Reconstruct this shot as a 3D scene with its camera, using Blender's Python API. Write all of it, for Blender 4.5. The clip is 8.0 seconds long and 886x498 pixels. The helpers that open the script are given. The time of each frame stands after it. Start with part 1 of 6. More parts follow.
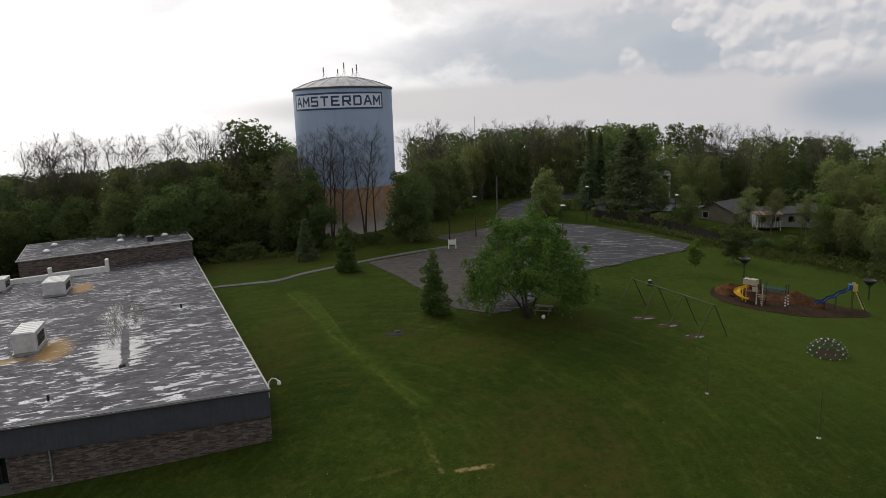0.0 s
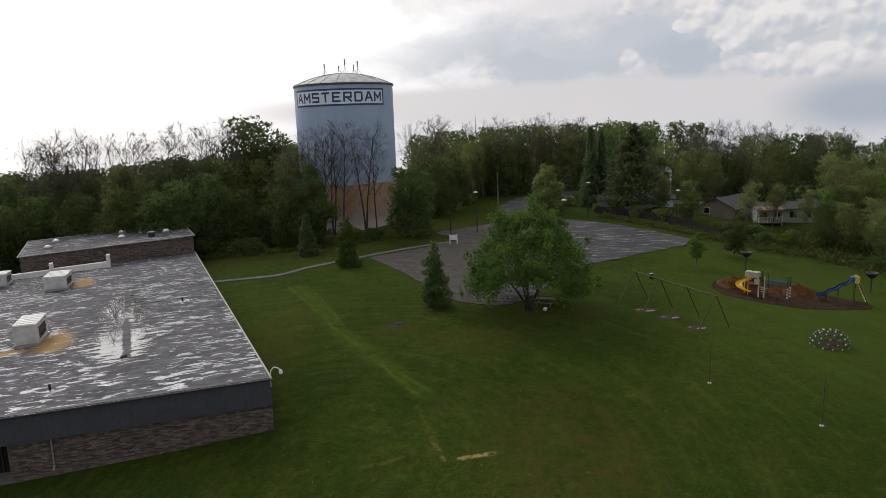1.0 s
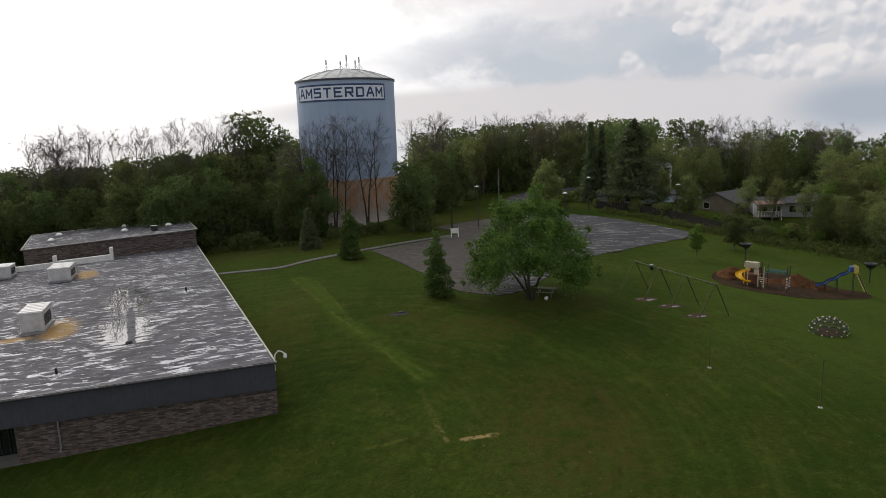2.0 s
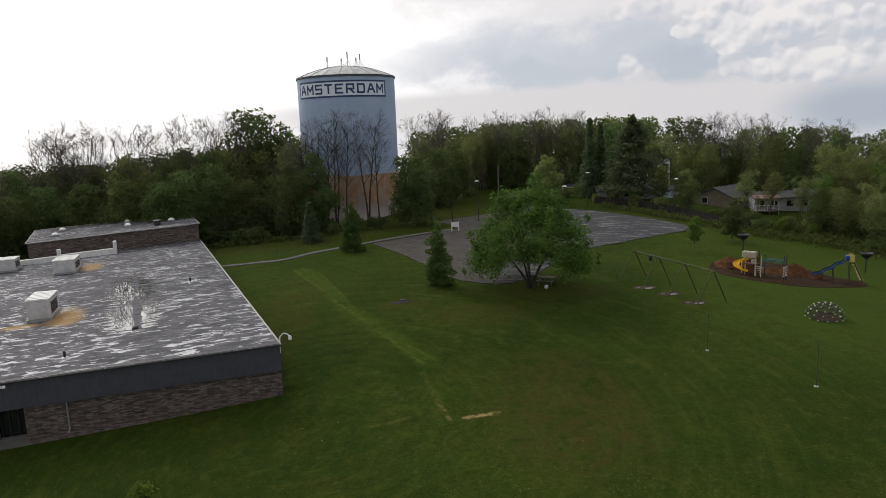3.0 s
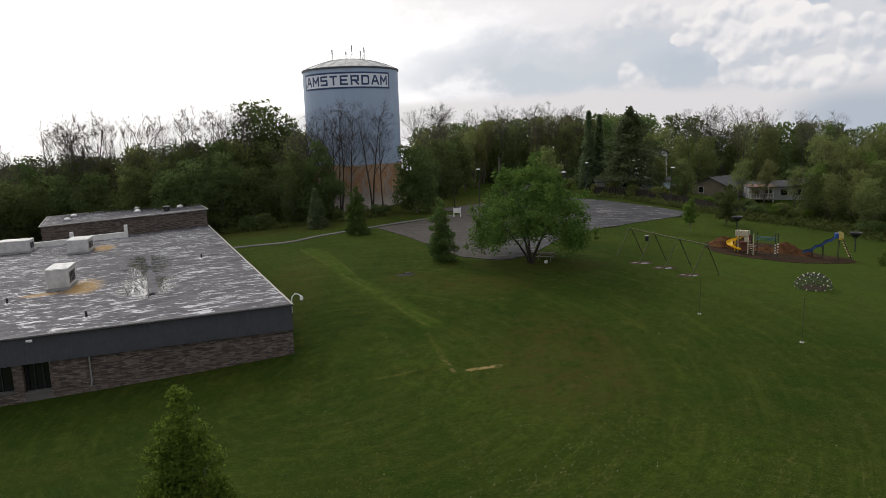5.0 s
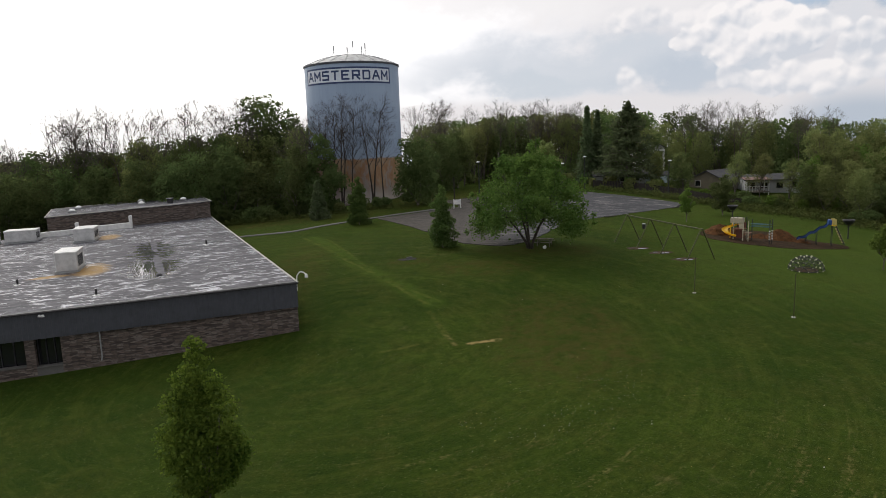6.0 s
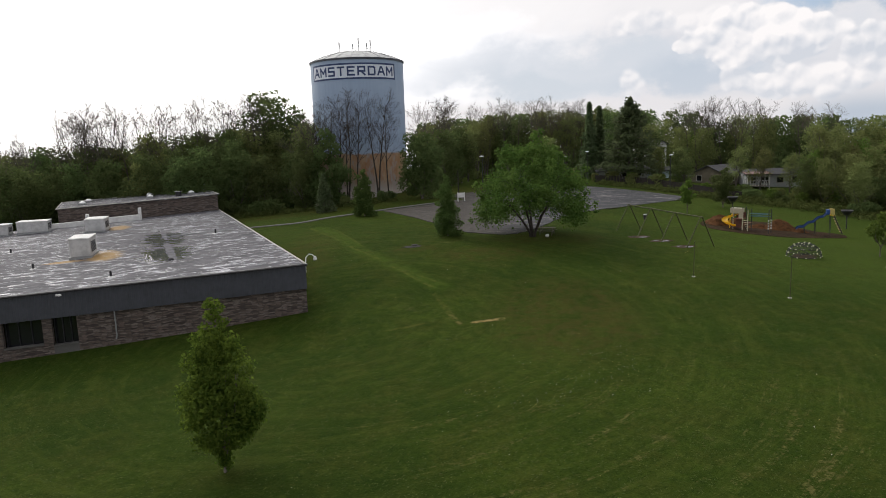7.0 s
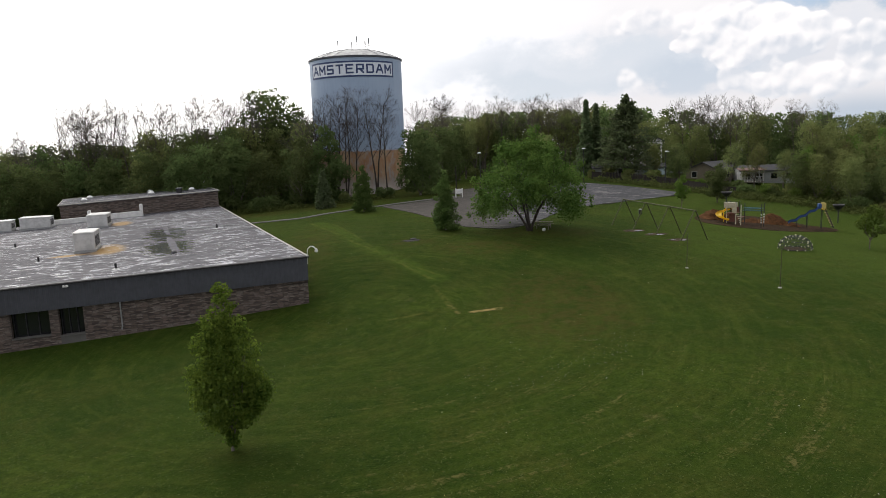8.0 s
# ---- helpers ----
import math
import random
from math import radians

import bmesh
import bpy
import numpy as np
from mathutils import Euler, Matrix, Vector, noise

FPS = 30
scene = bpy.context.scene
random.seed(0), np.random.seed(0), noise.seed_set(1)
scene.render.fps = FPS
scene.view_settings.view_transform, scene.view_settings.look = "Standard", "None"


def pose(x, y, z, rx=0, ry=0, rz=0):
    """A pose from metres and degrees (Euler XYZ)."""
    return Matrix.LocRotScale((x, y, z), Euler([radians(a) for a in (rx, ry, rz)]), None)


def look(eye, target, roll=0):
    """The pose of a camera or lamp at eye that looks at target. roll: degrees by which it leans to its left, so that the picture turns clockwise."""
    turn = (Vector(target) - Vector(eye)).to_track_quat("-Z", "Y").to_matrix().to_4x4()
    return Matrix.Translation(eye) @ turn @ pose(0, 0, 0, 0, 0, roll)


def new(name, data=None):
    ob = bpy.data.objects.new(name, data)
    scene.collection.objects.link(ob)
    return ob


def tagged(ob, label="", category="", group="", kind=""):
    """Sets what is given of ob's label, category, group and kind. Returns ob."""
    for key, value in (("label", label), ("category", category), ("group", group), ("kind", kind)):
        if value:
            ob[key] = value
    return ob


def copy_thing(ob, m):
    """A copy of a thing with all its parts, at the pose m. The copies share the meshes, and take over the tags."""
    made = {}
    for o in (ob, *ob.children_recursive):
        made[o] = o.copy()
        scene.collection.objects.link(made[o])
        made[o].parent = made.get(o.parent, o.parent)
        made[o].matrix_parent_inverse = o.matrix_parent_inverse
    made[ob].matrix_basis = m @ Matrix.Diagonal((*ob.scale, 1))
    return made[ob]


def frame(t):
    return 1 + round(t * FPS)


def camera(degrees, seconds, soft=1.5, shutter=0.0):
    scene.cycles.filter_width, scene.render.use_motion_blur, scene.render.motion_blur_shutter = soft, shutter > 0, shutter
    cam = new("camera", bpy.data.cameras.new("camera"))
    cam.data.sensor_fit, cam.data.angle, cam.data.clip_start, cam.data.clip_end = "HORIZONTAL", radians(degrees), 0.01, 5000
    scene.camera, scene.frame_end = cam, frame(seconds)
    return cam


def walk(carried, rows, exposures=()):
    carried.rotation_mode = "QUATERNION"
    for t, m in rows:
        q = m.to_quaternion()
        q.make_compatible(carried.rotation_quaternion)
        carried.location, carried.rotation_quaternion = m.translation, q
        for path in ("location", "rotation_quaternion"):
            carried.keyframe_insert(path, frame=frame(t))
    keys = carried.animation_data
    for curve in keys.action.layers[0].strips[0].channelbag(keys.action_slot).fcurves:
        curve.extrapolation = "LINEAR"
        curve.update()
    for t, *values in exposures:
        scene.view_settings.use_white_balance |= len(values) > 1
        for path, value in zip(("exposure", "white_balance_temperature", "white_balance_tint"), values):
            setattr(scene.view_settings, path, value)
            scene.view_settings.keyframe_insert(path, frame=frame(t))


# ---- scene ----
cam = camera(66.787, 8.0, soft=0.8)
PATH = [
    (0, (0.183, -0.749, 21.963), (-0.144, 97.542, 3.557), -1.975),
    (0.5, (0.246, -0.829, 21.562), (-0.187, 97.459, 3.142), -2.028),
    (1, (0.077, -0.869, 21.062), (-0.345, 97.468, 2.908), -2.060),
    (1.5, (-0.043, -1.137, 20.559), (-0.483, 97.223, 2.529), -2.042),
    (3, (-0.414, -2.642, 18.767), (-0.670, 95.836, 1.385), -2.134),
    (3.5, (-0.581, -3.229, 18.158), (-0.725, 95.299, 1.067), -2.141),
    (4, (-0.755, -3.963, 17.516), (-0.946, 94.608, 0.672), -2.057),
    (4.5, (-0.774, -4.766, 16.852), (-1.069, 93.842, 0.227), -2.015),
    (6, (-1.074, -7.180, 14.462), (-1.148, 91.559, -1.371), -1.999),
    (6.5, (-1.190, -7.988, 13.677), (-1.371, 90.797, -1.866), -1.928),
    (7, (-1.282, -8.783, 13.160), (-1.794, 90.021, -2.254), -1.956),
    (7.5, (-1.339, -9.503, 12.919), (-1.794, 89.298, -2.513), -1.994),
    (8, (-1.355, -10.031, 12.751), (-1.547, 88.760, -2.753), -2.028),
]
walk(cam, [(t, look(eye, target, roll)) for t, eye, target, roll in PATH], [(0, -0.63), (0.5, -0.56), (1.5, -0.50), (3, -0.45), (4.5, -0.41), (6, -0.30), (7, -0.22), (8, -0.09)])

# ---- light ----
SUN_AZ, SUN_EL = radians(-38), radians(38)
world = bpy.data.worlds.new("sky")
scene.world = world
world.use_nodes = True
wn, wl = world.node_tree.nodes, world.node_tree.links
wn.clear()


def wmath(op, a, b=None, c=None, clamp=False):
    n = wn.new("ShaderNodeMath")
    n.operation, n.use_clamp = op, clamp
    for i, v in enumerate((a, b, c)):
        if v is None:
            continue
        if isinstance(v, (int, float)):
            n.inputs[i].default_value = v
        else:
            wl.new(v, n.inputs[i])
    return n.outputs[0]


def wramp(value, lo, hi):
    n = wn.new("ShaderNodeMapRange")
    n.interpolation_type = "SMOOTHSTEP"
    wl.new(value, n.inputs[0])
    n.inputs[1].default_value, n.inputs[2].default_value = lo, hi
    return n.outputs[0]


def wmix(f, a, b):
    n = wn.new("ShaderNodeMix")
    n.data_type = "RGBA"
    wl.new(f, n.inputs[0])
    for i, v in ((6, a), (7, b)):
        if isinstance(v, tuple):
            n.inputs[i].default_value = v
        else:
            wl.new(v, n.inputs[i])
    return n.outputs[2]


def wnoise(scale, detail, rough, stretch, dist=0.0):
    m = wn.new("ShaderNodeMapping")
    m.inputs["Scale"].default_value = stretch
    wl.new(coord.outputs["Generated"], m.inputs[0])
    n = wn.new("ShaderNodeTexNoise")
    n.inputs["Scale"].default_value, n.inputs["Detail"].default_value = scale, detail
    n.inputs["Roughness"].default_value, n.inputs["Distortion"].default_value = rough, dist
    wl.new(m.outputs[0], n.inputs["Vector"])
    return n.outputs["Fac"]


coord = wn.new("ShaderNodeTexCoord")
sep = wn.new("ShaderNodeSeparateXYZ")
wl.new(coord.outputs["Generated"], sep.inputs[0])
sx, sy, sz = sep.outputs
sky = wn.new("ShaderNodeTexSky")
sky.sky_type, sky.sun_disc = "NISHITA", False
sky.sun_elevation, sky.sun_rotation = SUN_EL, SUN_AZ
sky.altitude, sky.air_density, sky.dust_density = 150, 1.0, 1.5
blue = wn.new("ShaderNodeVectorMath")
blue.operation = "SCALE"
wl.new(sky.outputs[0], blue.inputs[0])
blue.inputs["Scale"].default_value = 0.11
big = wnoise(2.2, 8, 0.58, (1.0, 1.0, 3.2), 0.4)
fine = wnoise(8.0, 10, 0.60, (1.0, 1.0, 1.5), 0.1)
az = wmath("ARCTAN2", sx, sy)
sz = wmath("SUBTRACT", sz, 0.012)
wob_a = wmath("ADD", az, wmath("MULTIPLY_ADD", fine, 0.30, -0.15))
wob_z = wmath("ADD", sz, wmath("MULTIPLY_ADD", fine, 0.16, -0.08))


def puff(a0, z0, wa, wz, soft, wobble=True):
    """A cloud mass round one bearing and height of the sky."""
    a, z = (wob_a, wob_z) if wobble else (az, sz)
    da = wmath("DIVIDE", wmath("SUBTRACT", a, a0), wa)
    dz = wmath("DIVIDE", wmath("SUBTRACT", z, z0), wz)
    d = wmath("SQRT", wmath("ADD", wmath("MULTIPLY", da, da), wmath("MULTIPLY", dz, dz)))
    return wramp(d, 1.0 + soft, 1.0 - soft)


glow = wn.new("ShaderNodeVectorMath")
glow.operation = "DOT_PRODUCT"
wl.new(coord.outputs["Generated"], glow.inputs[0])
glow.inputs[1].default_value = (math.sin(SUN_AZ) * math.cos(SUN_EL), math.cos(SUN_AZ) * math.cos(SUN_EL), math.sin(SUN_EL))
near_sun = wramp(glow.outputs["Value"], 0.50, 1.0)
white = wmix(near_sun, (0.92, 0.91, 0.95, 1), (3.0, 2.9, 2.8, 1))
haze = wramp(sz, 0.16, 0.0)
col = wmix(wmath("MULTIPLY", wramp(big, 0.42, 0.62), 0.6), white, (0.76, 0.78, 0.85, 1))
col = wmix(wmath("MULTIPLY", near_sun, 0.9), col, white)


# cloud detail is laid out by bearing and height, so that heaps keep their shape
flat = wn.new("ShaderNodeCombineXYZ")
wl.new(az, flat.inputs[0])
wl.new(sz, flat.inputs[1])
SUNWARD = (-0.003, 0.006, 0.0)


def billow(scale, shift=(0.0, 0.0, 0.0)):
    """Round heaps of uneven size: high in the middle of each, low between them."""
    m = wn.new("ShaderNodeMapping")
    m.inputs["Location"].default_value = tuple(shift)
    wl.new(flat.outputs[0], m.inputs[0])
    w = wn.new("ShaderNodeTexNoise")
    w.inputs["Scale"].default_value, w.inputs["Detail"].default_value = scale * 0.8, 4.0
    wl.new(m.outputs[0], w.inputs["Vector"])
    bend = wn.new("ShaderNodeVectorMath")
    bend.operation = "MULTIPLY_ADD"
    wl.new(w.outputs["Color"], bend.inputs[0])
    bend.inputs[1].default_value = (0.9 / scale,) * 3
    wl.new(m.outputs[0], bend.inputs[2])
    n = wn.new("ShaderNodeTexVoronoi")
    n.voronoi_dimensions, n.feature = "2D", "SMOOTH_F1"
    n.inputs["Scale"].default_value, n.inputs["Smoothness"].default_value = scale, 0.35
    wl.new(bend.outputs[0], n.inputs["Vector"])
    return wmath("MULTIPLY_ADD", n.outputs["Distance"], -1.5, 1.0)


def heap_field(lumps):
    """One outline for several rounded lumps: (bearing, height, half width, half height)."""
    field = None
    for a0, z0, wa, wz in lumps:
        da = wmath("DIVIDE", wmath("SUBTRACT", az, a0), wa)
        dz = wmath("DIVIDE", wmath("SUBTRACT", sz, z0), wz)
        f = wmath("SUBTRACT", 1.0, wmath("SQRT", wmath("ADD", wmath("MULTIPLY", da, da), wmath("MULTIPLY", dz, dz))))
        field = f if field is None else wmath("SMOOTH_MAX", field, f, 0.15)
    return field


def heaps(shift=(0.0, 0.0, 0.0)):
    """Large heaps with smaller ones on them."""
    return wmath("ADD", wmath("MULTIPLY", billow(15.0, shift), 0.68), wmath("MULTIPLY", billow(44.0, shift), 0.32))


puffs, lit_puffs = heaps(), heaps(SUNWARD)
relief = wmath("SUBTRACT", puffs, lit_puffs)


def heaped(col, lumps, foot, strength=1.0, ragged=1.1, crisp=0.16):
    """White heaped cloud with sunward sides bright and the rest blue-grey."""
    edge = wmath("ADD", heap_field(lumps), wmath("MULTIPLY_ADD", puffs, ragged, -0.40 * ragged))
    shade = wmath("ADD", wmath("MULTIPLY", relief, 2.6), wmath("MULTIPLY", wramp(sz, foot, foot + 0.06), 0.55))
    shade = wmath("ADD", shade, wmath("MULTIPLY_ADD", fine, 0.5, -0.02), None, True)
    c = wmix(shade, (0.75, 0.79, 0.87, 1), (1.16, 1.12, 1.12, 1))
    return wmix(wmath("MULTIPLY", wramp(edge, 0.0, crisp), strength), col, c)


# white sheet on top, grey-blue layer below it, pale sheet low over the woods, a blue gap beside the heaped clouds
col = wmix(wmath("MULTIPLY", puff(0.20, 0.185, 0.40, 0.045, 0.6), 0.8), col, (1.08, 1.05, 1.06, 1))
col = wmix(wmath("MULTIPLY", puff(0.20, 0.080, 0.27, 0.042, 0.5), 0.85), col, (0.78, 0.83, 0.91, 1))
col = wmix(wmath("MULTIPLY", puff(0.34, 0.062, 0.080, 0.026, 0.6), 0.9), col, (0.62, 0.70, 0.81, 1))
col = wmix(wmath("MULTIPLY", puff(0.15, 0.064, 0.11, 0.020, 0.7), 0.65), col, (0.68, 0.76, 0.85, 1))
col = wmix(wmath("MULTIPLY", puff(0.24, 0.105, 0.06, 0.028, 0.7), 0.5), col, (0.74, 0.80, 0.88, 1))
col = wmix(wmath("MULTIPLY", puff(0.18, 0.014, 0.46, 0.028, 0.25, False), 0.85), col, (0.98, 0.94, 0.95, 1))
col = wmix(wmath("MULTIPLY", puff(0.46, 0.012, 0.30, 0.030, 0.6), 0.8), col, (0.92, 0.90, 0.93, 1))
clear = wmix(wramp(fine, 0.0, 1.0), blue.outputs[0], (0.55, 0.72, 0.97, 1))
col = wmix(wmath("MULTIPLY", puff(0.60, 0.158, 0.15, 0.055, 0.35), 0.9), col, clear)
col = heaped(col, ((0.30, 0.140, 0.06, 0.020), (0.37, 0.138, 0.06, 0.022)), 0.10, 0.7, 0.9, 0.5)
col = heaped(col, ((0.44, 0.132, 0.070, 0.028), (0.42, 0.106, 0.080, 0.032), (0.47, 0.100, 0.06, 0.036), (0.505, 0.112, 0.036, 0.034), (0.545, 0.086, 0.045, 0.032), (0.63, 0.080, 0.06, 0.030), (0.36, 0.108, 0.045, 0.014)), 0.070, 1.0, 0.8)
col = heaped(col, ((0.405, 0.058, 0.028, 0.018), (0.45, 0.050, 0.055, 0.018), (0.50, 0.058, 0.06, 0.030), (0.565, 0.058, 0.05, 0.026)), 0.030, 0.95, 0.8, 0.3)
col = heaped(col, ((0.266, 0.066, 0.019, 0.022),), 0.04, 0.75, 0.9, 0.6)
col = wmix(wmath("MULTIPLY", puff(-0.55, 0.20, 0.045, 0.03, 0.7), 0.5), col, (0.66, 0.66, 0.76, 1))
col = wmix(wmath("MULTIPLY", puff(-0.36, 0.158, 0.03, 0.022, 0.7), 0.5), col, (0.74, 0.74, 0.84, 1))
col = wmix(wmath("MULTIPLY", haze, 0.2), col, (0.98, 0.95, 0.95, 1))
col = wmix(wmath("MULTIPLY", puff(0.555, -0.002, 0.080, 0.032, 0.6, False), 0.95), col, (0.57, 0.64, 0.74, 1))
bg = wn.new("ShaderNodeBackground")
wl.new(col, bg.inputs[0])
bg.inputs[1].default_value = 1.0
wout = wn.new("ShaderNodeOutputWorld")
wl.new(bg.outputs[0], wout.inputs[0])

sun = new("sun", bpy.data.lights.new("sun", "SUN"))
sun.data.energy, sun.data.angle, sun.data.color = 1.1, radians(12), (1.0, 0.95, 0.88)
sun.matrix_world = look((0, 0, 0), (-math.sin(SUN_AZ) * math.cos(SUN_EL), -math.cos(SUN_AZ) * math.cos(SUN_EL), -math.sin(SUN_EL)))


# ---- materials ----
class Mat:
    """A small builder for node materials."""

    def __init__(self, name, rough=0.9, metal=0.0, spec=0.3):
        self.m = bpy.data.materials.new(name)
        self.m.use_nodes = True
        self.n, self.l = self.m.node_tree.nodes, self.m.node_tree.links
        self.b = self.n["Principled BSDF"]
        self.b.inputs["Roughness"].default_value = rough
        self.b.inputs["Metallic"].default_value = metal
        self.b.inputs["Specular IOR Level"].default_value = spec
        self.tc = self.n.new("ShaderNodeTexCoord")
        self.h = None

    def put(self, v, sock):
        if isinstance(v, (int, float)):
            sock.default_value = v
        elif isinstance(v, tuple):
            sock.default_value = (*v, 1) if len(v) == 3 and sock.type == "RGBA" else v
        else:
            self.l.new(v, sock)

    def vec(self, scale=(1, 1, 1), space="Object", rot=(0, 0, 0)):
        src = self.tc.outputs[space]
        if rot != (0, 0, 0):
            r = self.n.new("ShaderNodeMapping")
            r.inputs["Rotation"].default_value = rot
            self.l.new(src, r.inputs[0])
            src = r.outputs[0]
        n = self.n.new("ShaderNodeMapping")
        n.inputs["Scale"].default_value = scale
        self.l.new(src, n.inputs[0])
        return n.outputs[0]

    def noise(self, scale, detail=4, rough=0.55, vec=None, dist=0.0):
        n = self.n.new("ShaderNodeTexNoise")
        n.inputs["Scale"].default_value, n.inputs["Detail"].default_value = scale, detail
        n.inputs["Roughness"].default_value, n.inputs["Distortion"].default_value = rough, dist
        self.l.new(vec if vec else self.tc.outputs["Object"], n.inputs["Vector"])
        return n.outputs["Fac"]

    def ramp(self, v, lo, hi, a=0.0, b=1.0):
        n = self.n.new("ShaderNodeMapRange")
        n.interpolation_type = "SMOOTHSTEP"
        self.l.new(v, n.inputs[0])
        for i, x in enumerate((lo, hi, a, b)):
            n.inputs[i + 1].default_value = x
        return n.outputs[0]

    def mix(self, f, a, b):
        n = self.n.new("ShaderNodeMix")
        n.data_type = "RGBA"
        self.put(f, n.inputs[0])
        self.put(a, n.inputs[6])
        self.put(b, n.inputs[7])
        return n.outputs[2]

    def math(self, op, a, b=0.0, clamp=False):
        n = self.n.new("ShaderNodeMath")
        n.operation, n.use_clamp = op, clamp
        self.put(a, n.inputs[0])
        self.put(b, n.inputs[1])
        return n.outputs[0]

    def sepxyz(self, space="Object"):
        n = self.n.new("ShaderNodeSeparateXYZ")
        self.l.new(self.tc.outputs[space], n.inputs[0])
        return n.outputs

    def island(self):
        return self.n.new("ShaderNodeNewGeometry").outputs["Random Per Island"]

    def rnd(self):
        return self.n.new("ShaderNodeObjectInfo").outputs["Random"]

    def color(self, v):
        self.put(v, self.b.inputs["Base Color"])
        return self

    def rough(self, v):
        self.put(v, self.b.inputs["Roughness"])
        return self

    def bump(self, v, strength=0.4, dist=0.02):
        n = self.n.new("ShaderNodeBump")
        n.inputs["Strength"].default_value, n.inputs["Distance"].default_value = strength, dist
        self.l.new(v, n.inputs["Height"])
        self.l.new(n.outputs[0], self.b.inputs["Normal"])
        return self


def simple(name, rgb, rough=0.6, metal=0.0, spec=0.4, vary=0.25, scale=6.0):
    """Paint, metal or plastic with a little dirt and unevenness."""
    m = Mat(name, rough, metal, spec)
    dark = tuple(c * (1 - vary) for c in rgb)
    f = m.noise(scale, 5, 0.65)
    m.color(m.mix(m.ramp(f, 0.35, 0.7), rgb, dark))
    m.rough(m.ramp(m.noise(scale * 3, 3), 0.3, 0.7, rough * 0.85, min(1, rough * 1.2)))
    return m.m


def leaf_mat(name, a, b, lit=0.35, mixed=0.5):
    """Leaves: two greens mixed leaf by leaf and by clump, lit through from behind."""
    m = Mat(name, 0.7, 0, 0.06)
    clump = m.noise(0.55, 3)
    f = m.math("ADD", m.math("MULTIPLY", m.island(), mixed), m.ramp(clump, 0.3, 0.7, 0.0, 1 - mixed), True)
    c = m.mix(f, a, b)
    hsv = m.n.new("ShaderNodeHueSaturation")
    m.l.new(m.math("MULTIPLY_ADD", m.rnd(), 0.035), hsv.inputs["Hue"])
    hsv.inputs["Hue"].links[0].from_node.inputs[2].default_value = 0.482
    vn = m.math("MULTIPLY_ADD", m.rnd(), 0.5)
    vn.node.inputs[2].default_value = 0.75
    m.l.new(vn, hsv.inputs["Value"])
    m.l.new(c, hsv.inputs["Color"])
    m.color(hsv.outputs[0])
    tr = m.n.new("ShaderNodeBsdfTranslucent")
    m.l.new(hsv.outputs[0], tr.inputs[0])
    mx = m.n.new("ShaderNodeMixShader")
    mx.inputs[0].default_value = lit
    m.l.new(m.b.outputs[0], mx.inputs[1])
    m.l.new(tr.outputs[0], mx.inputs[2])
    m.l.new(mx.outputs[0], m.n["Material Output"].inputs[0])
    return m.m


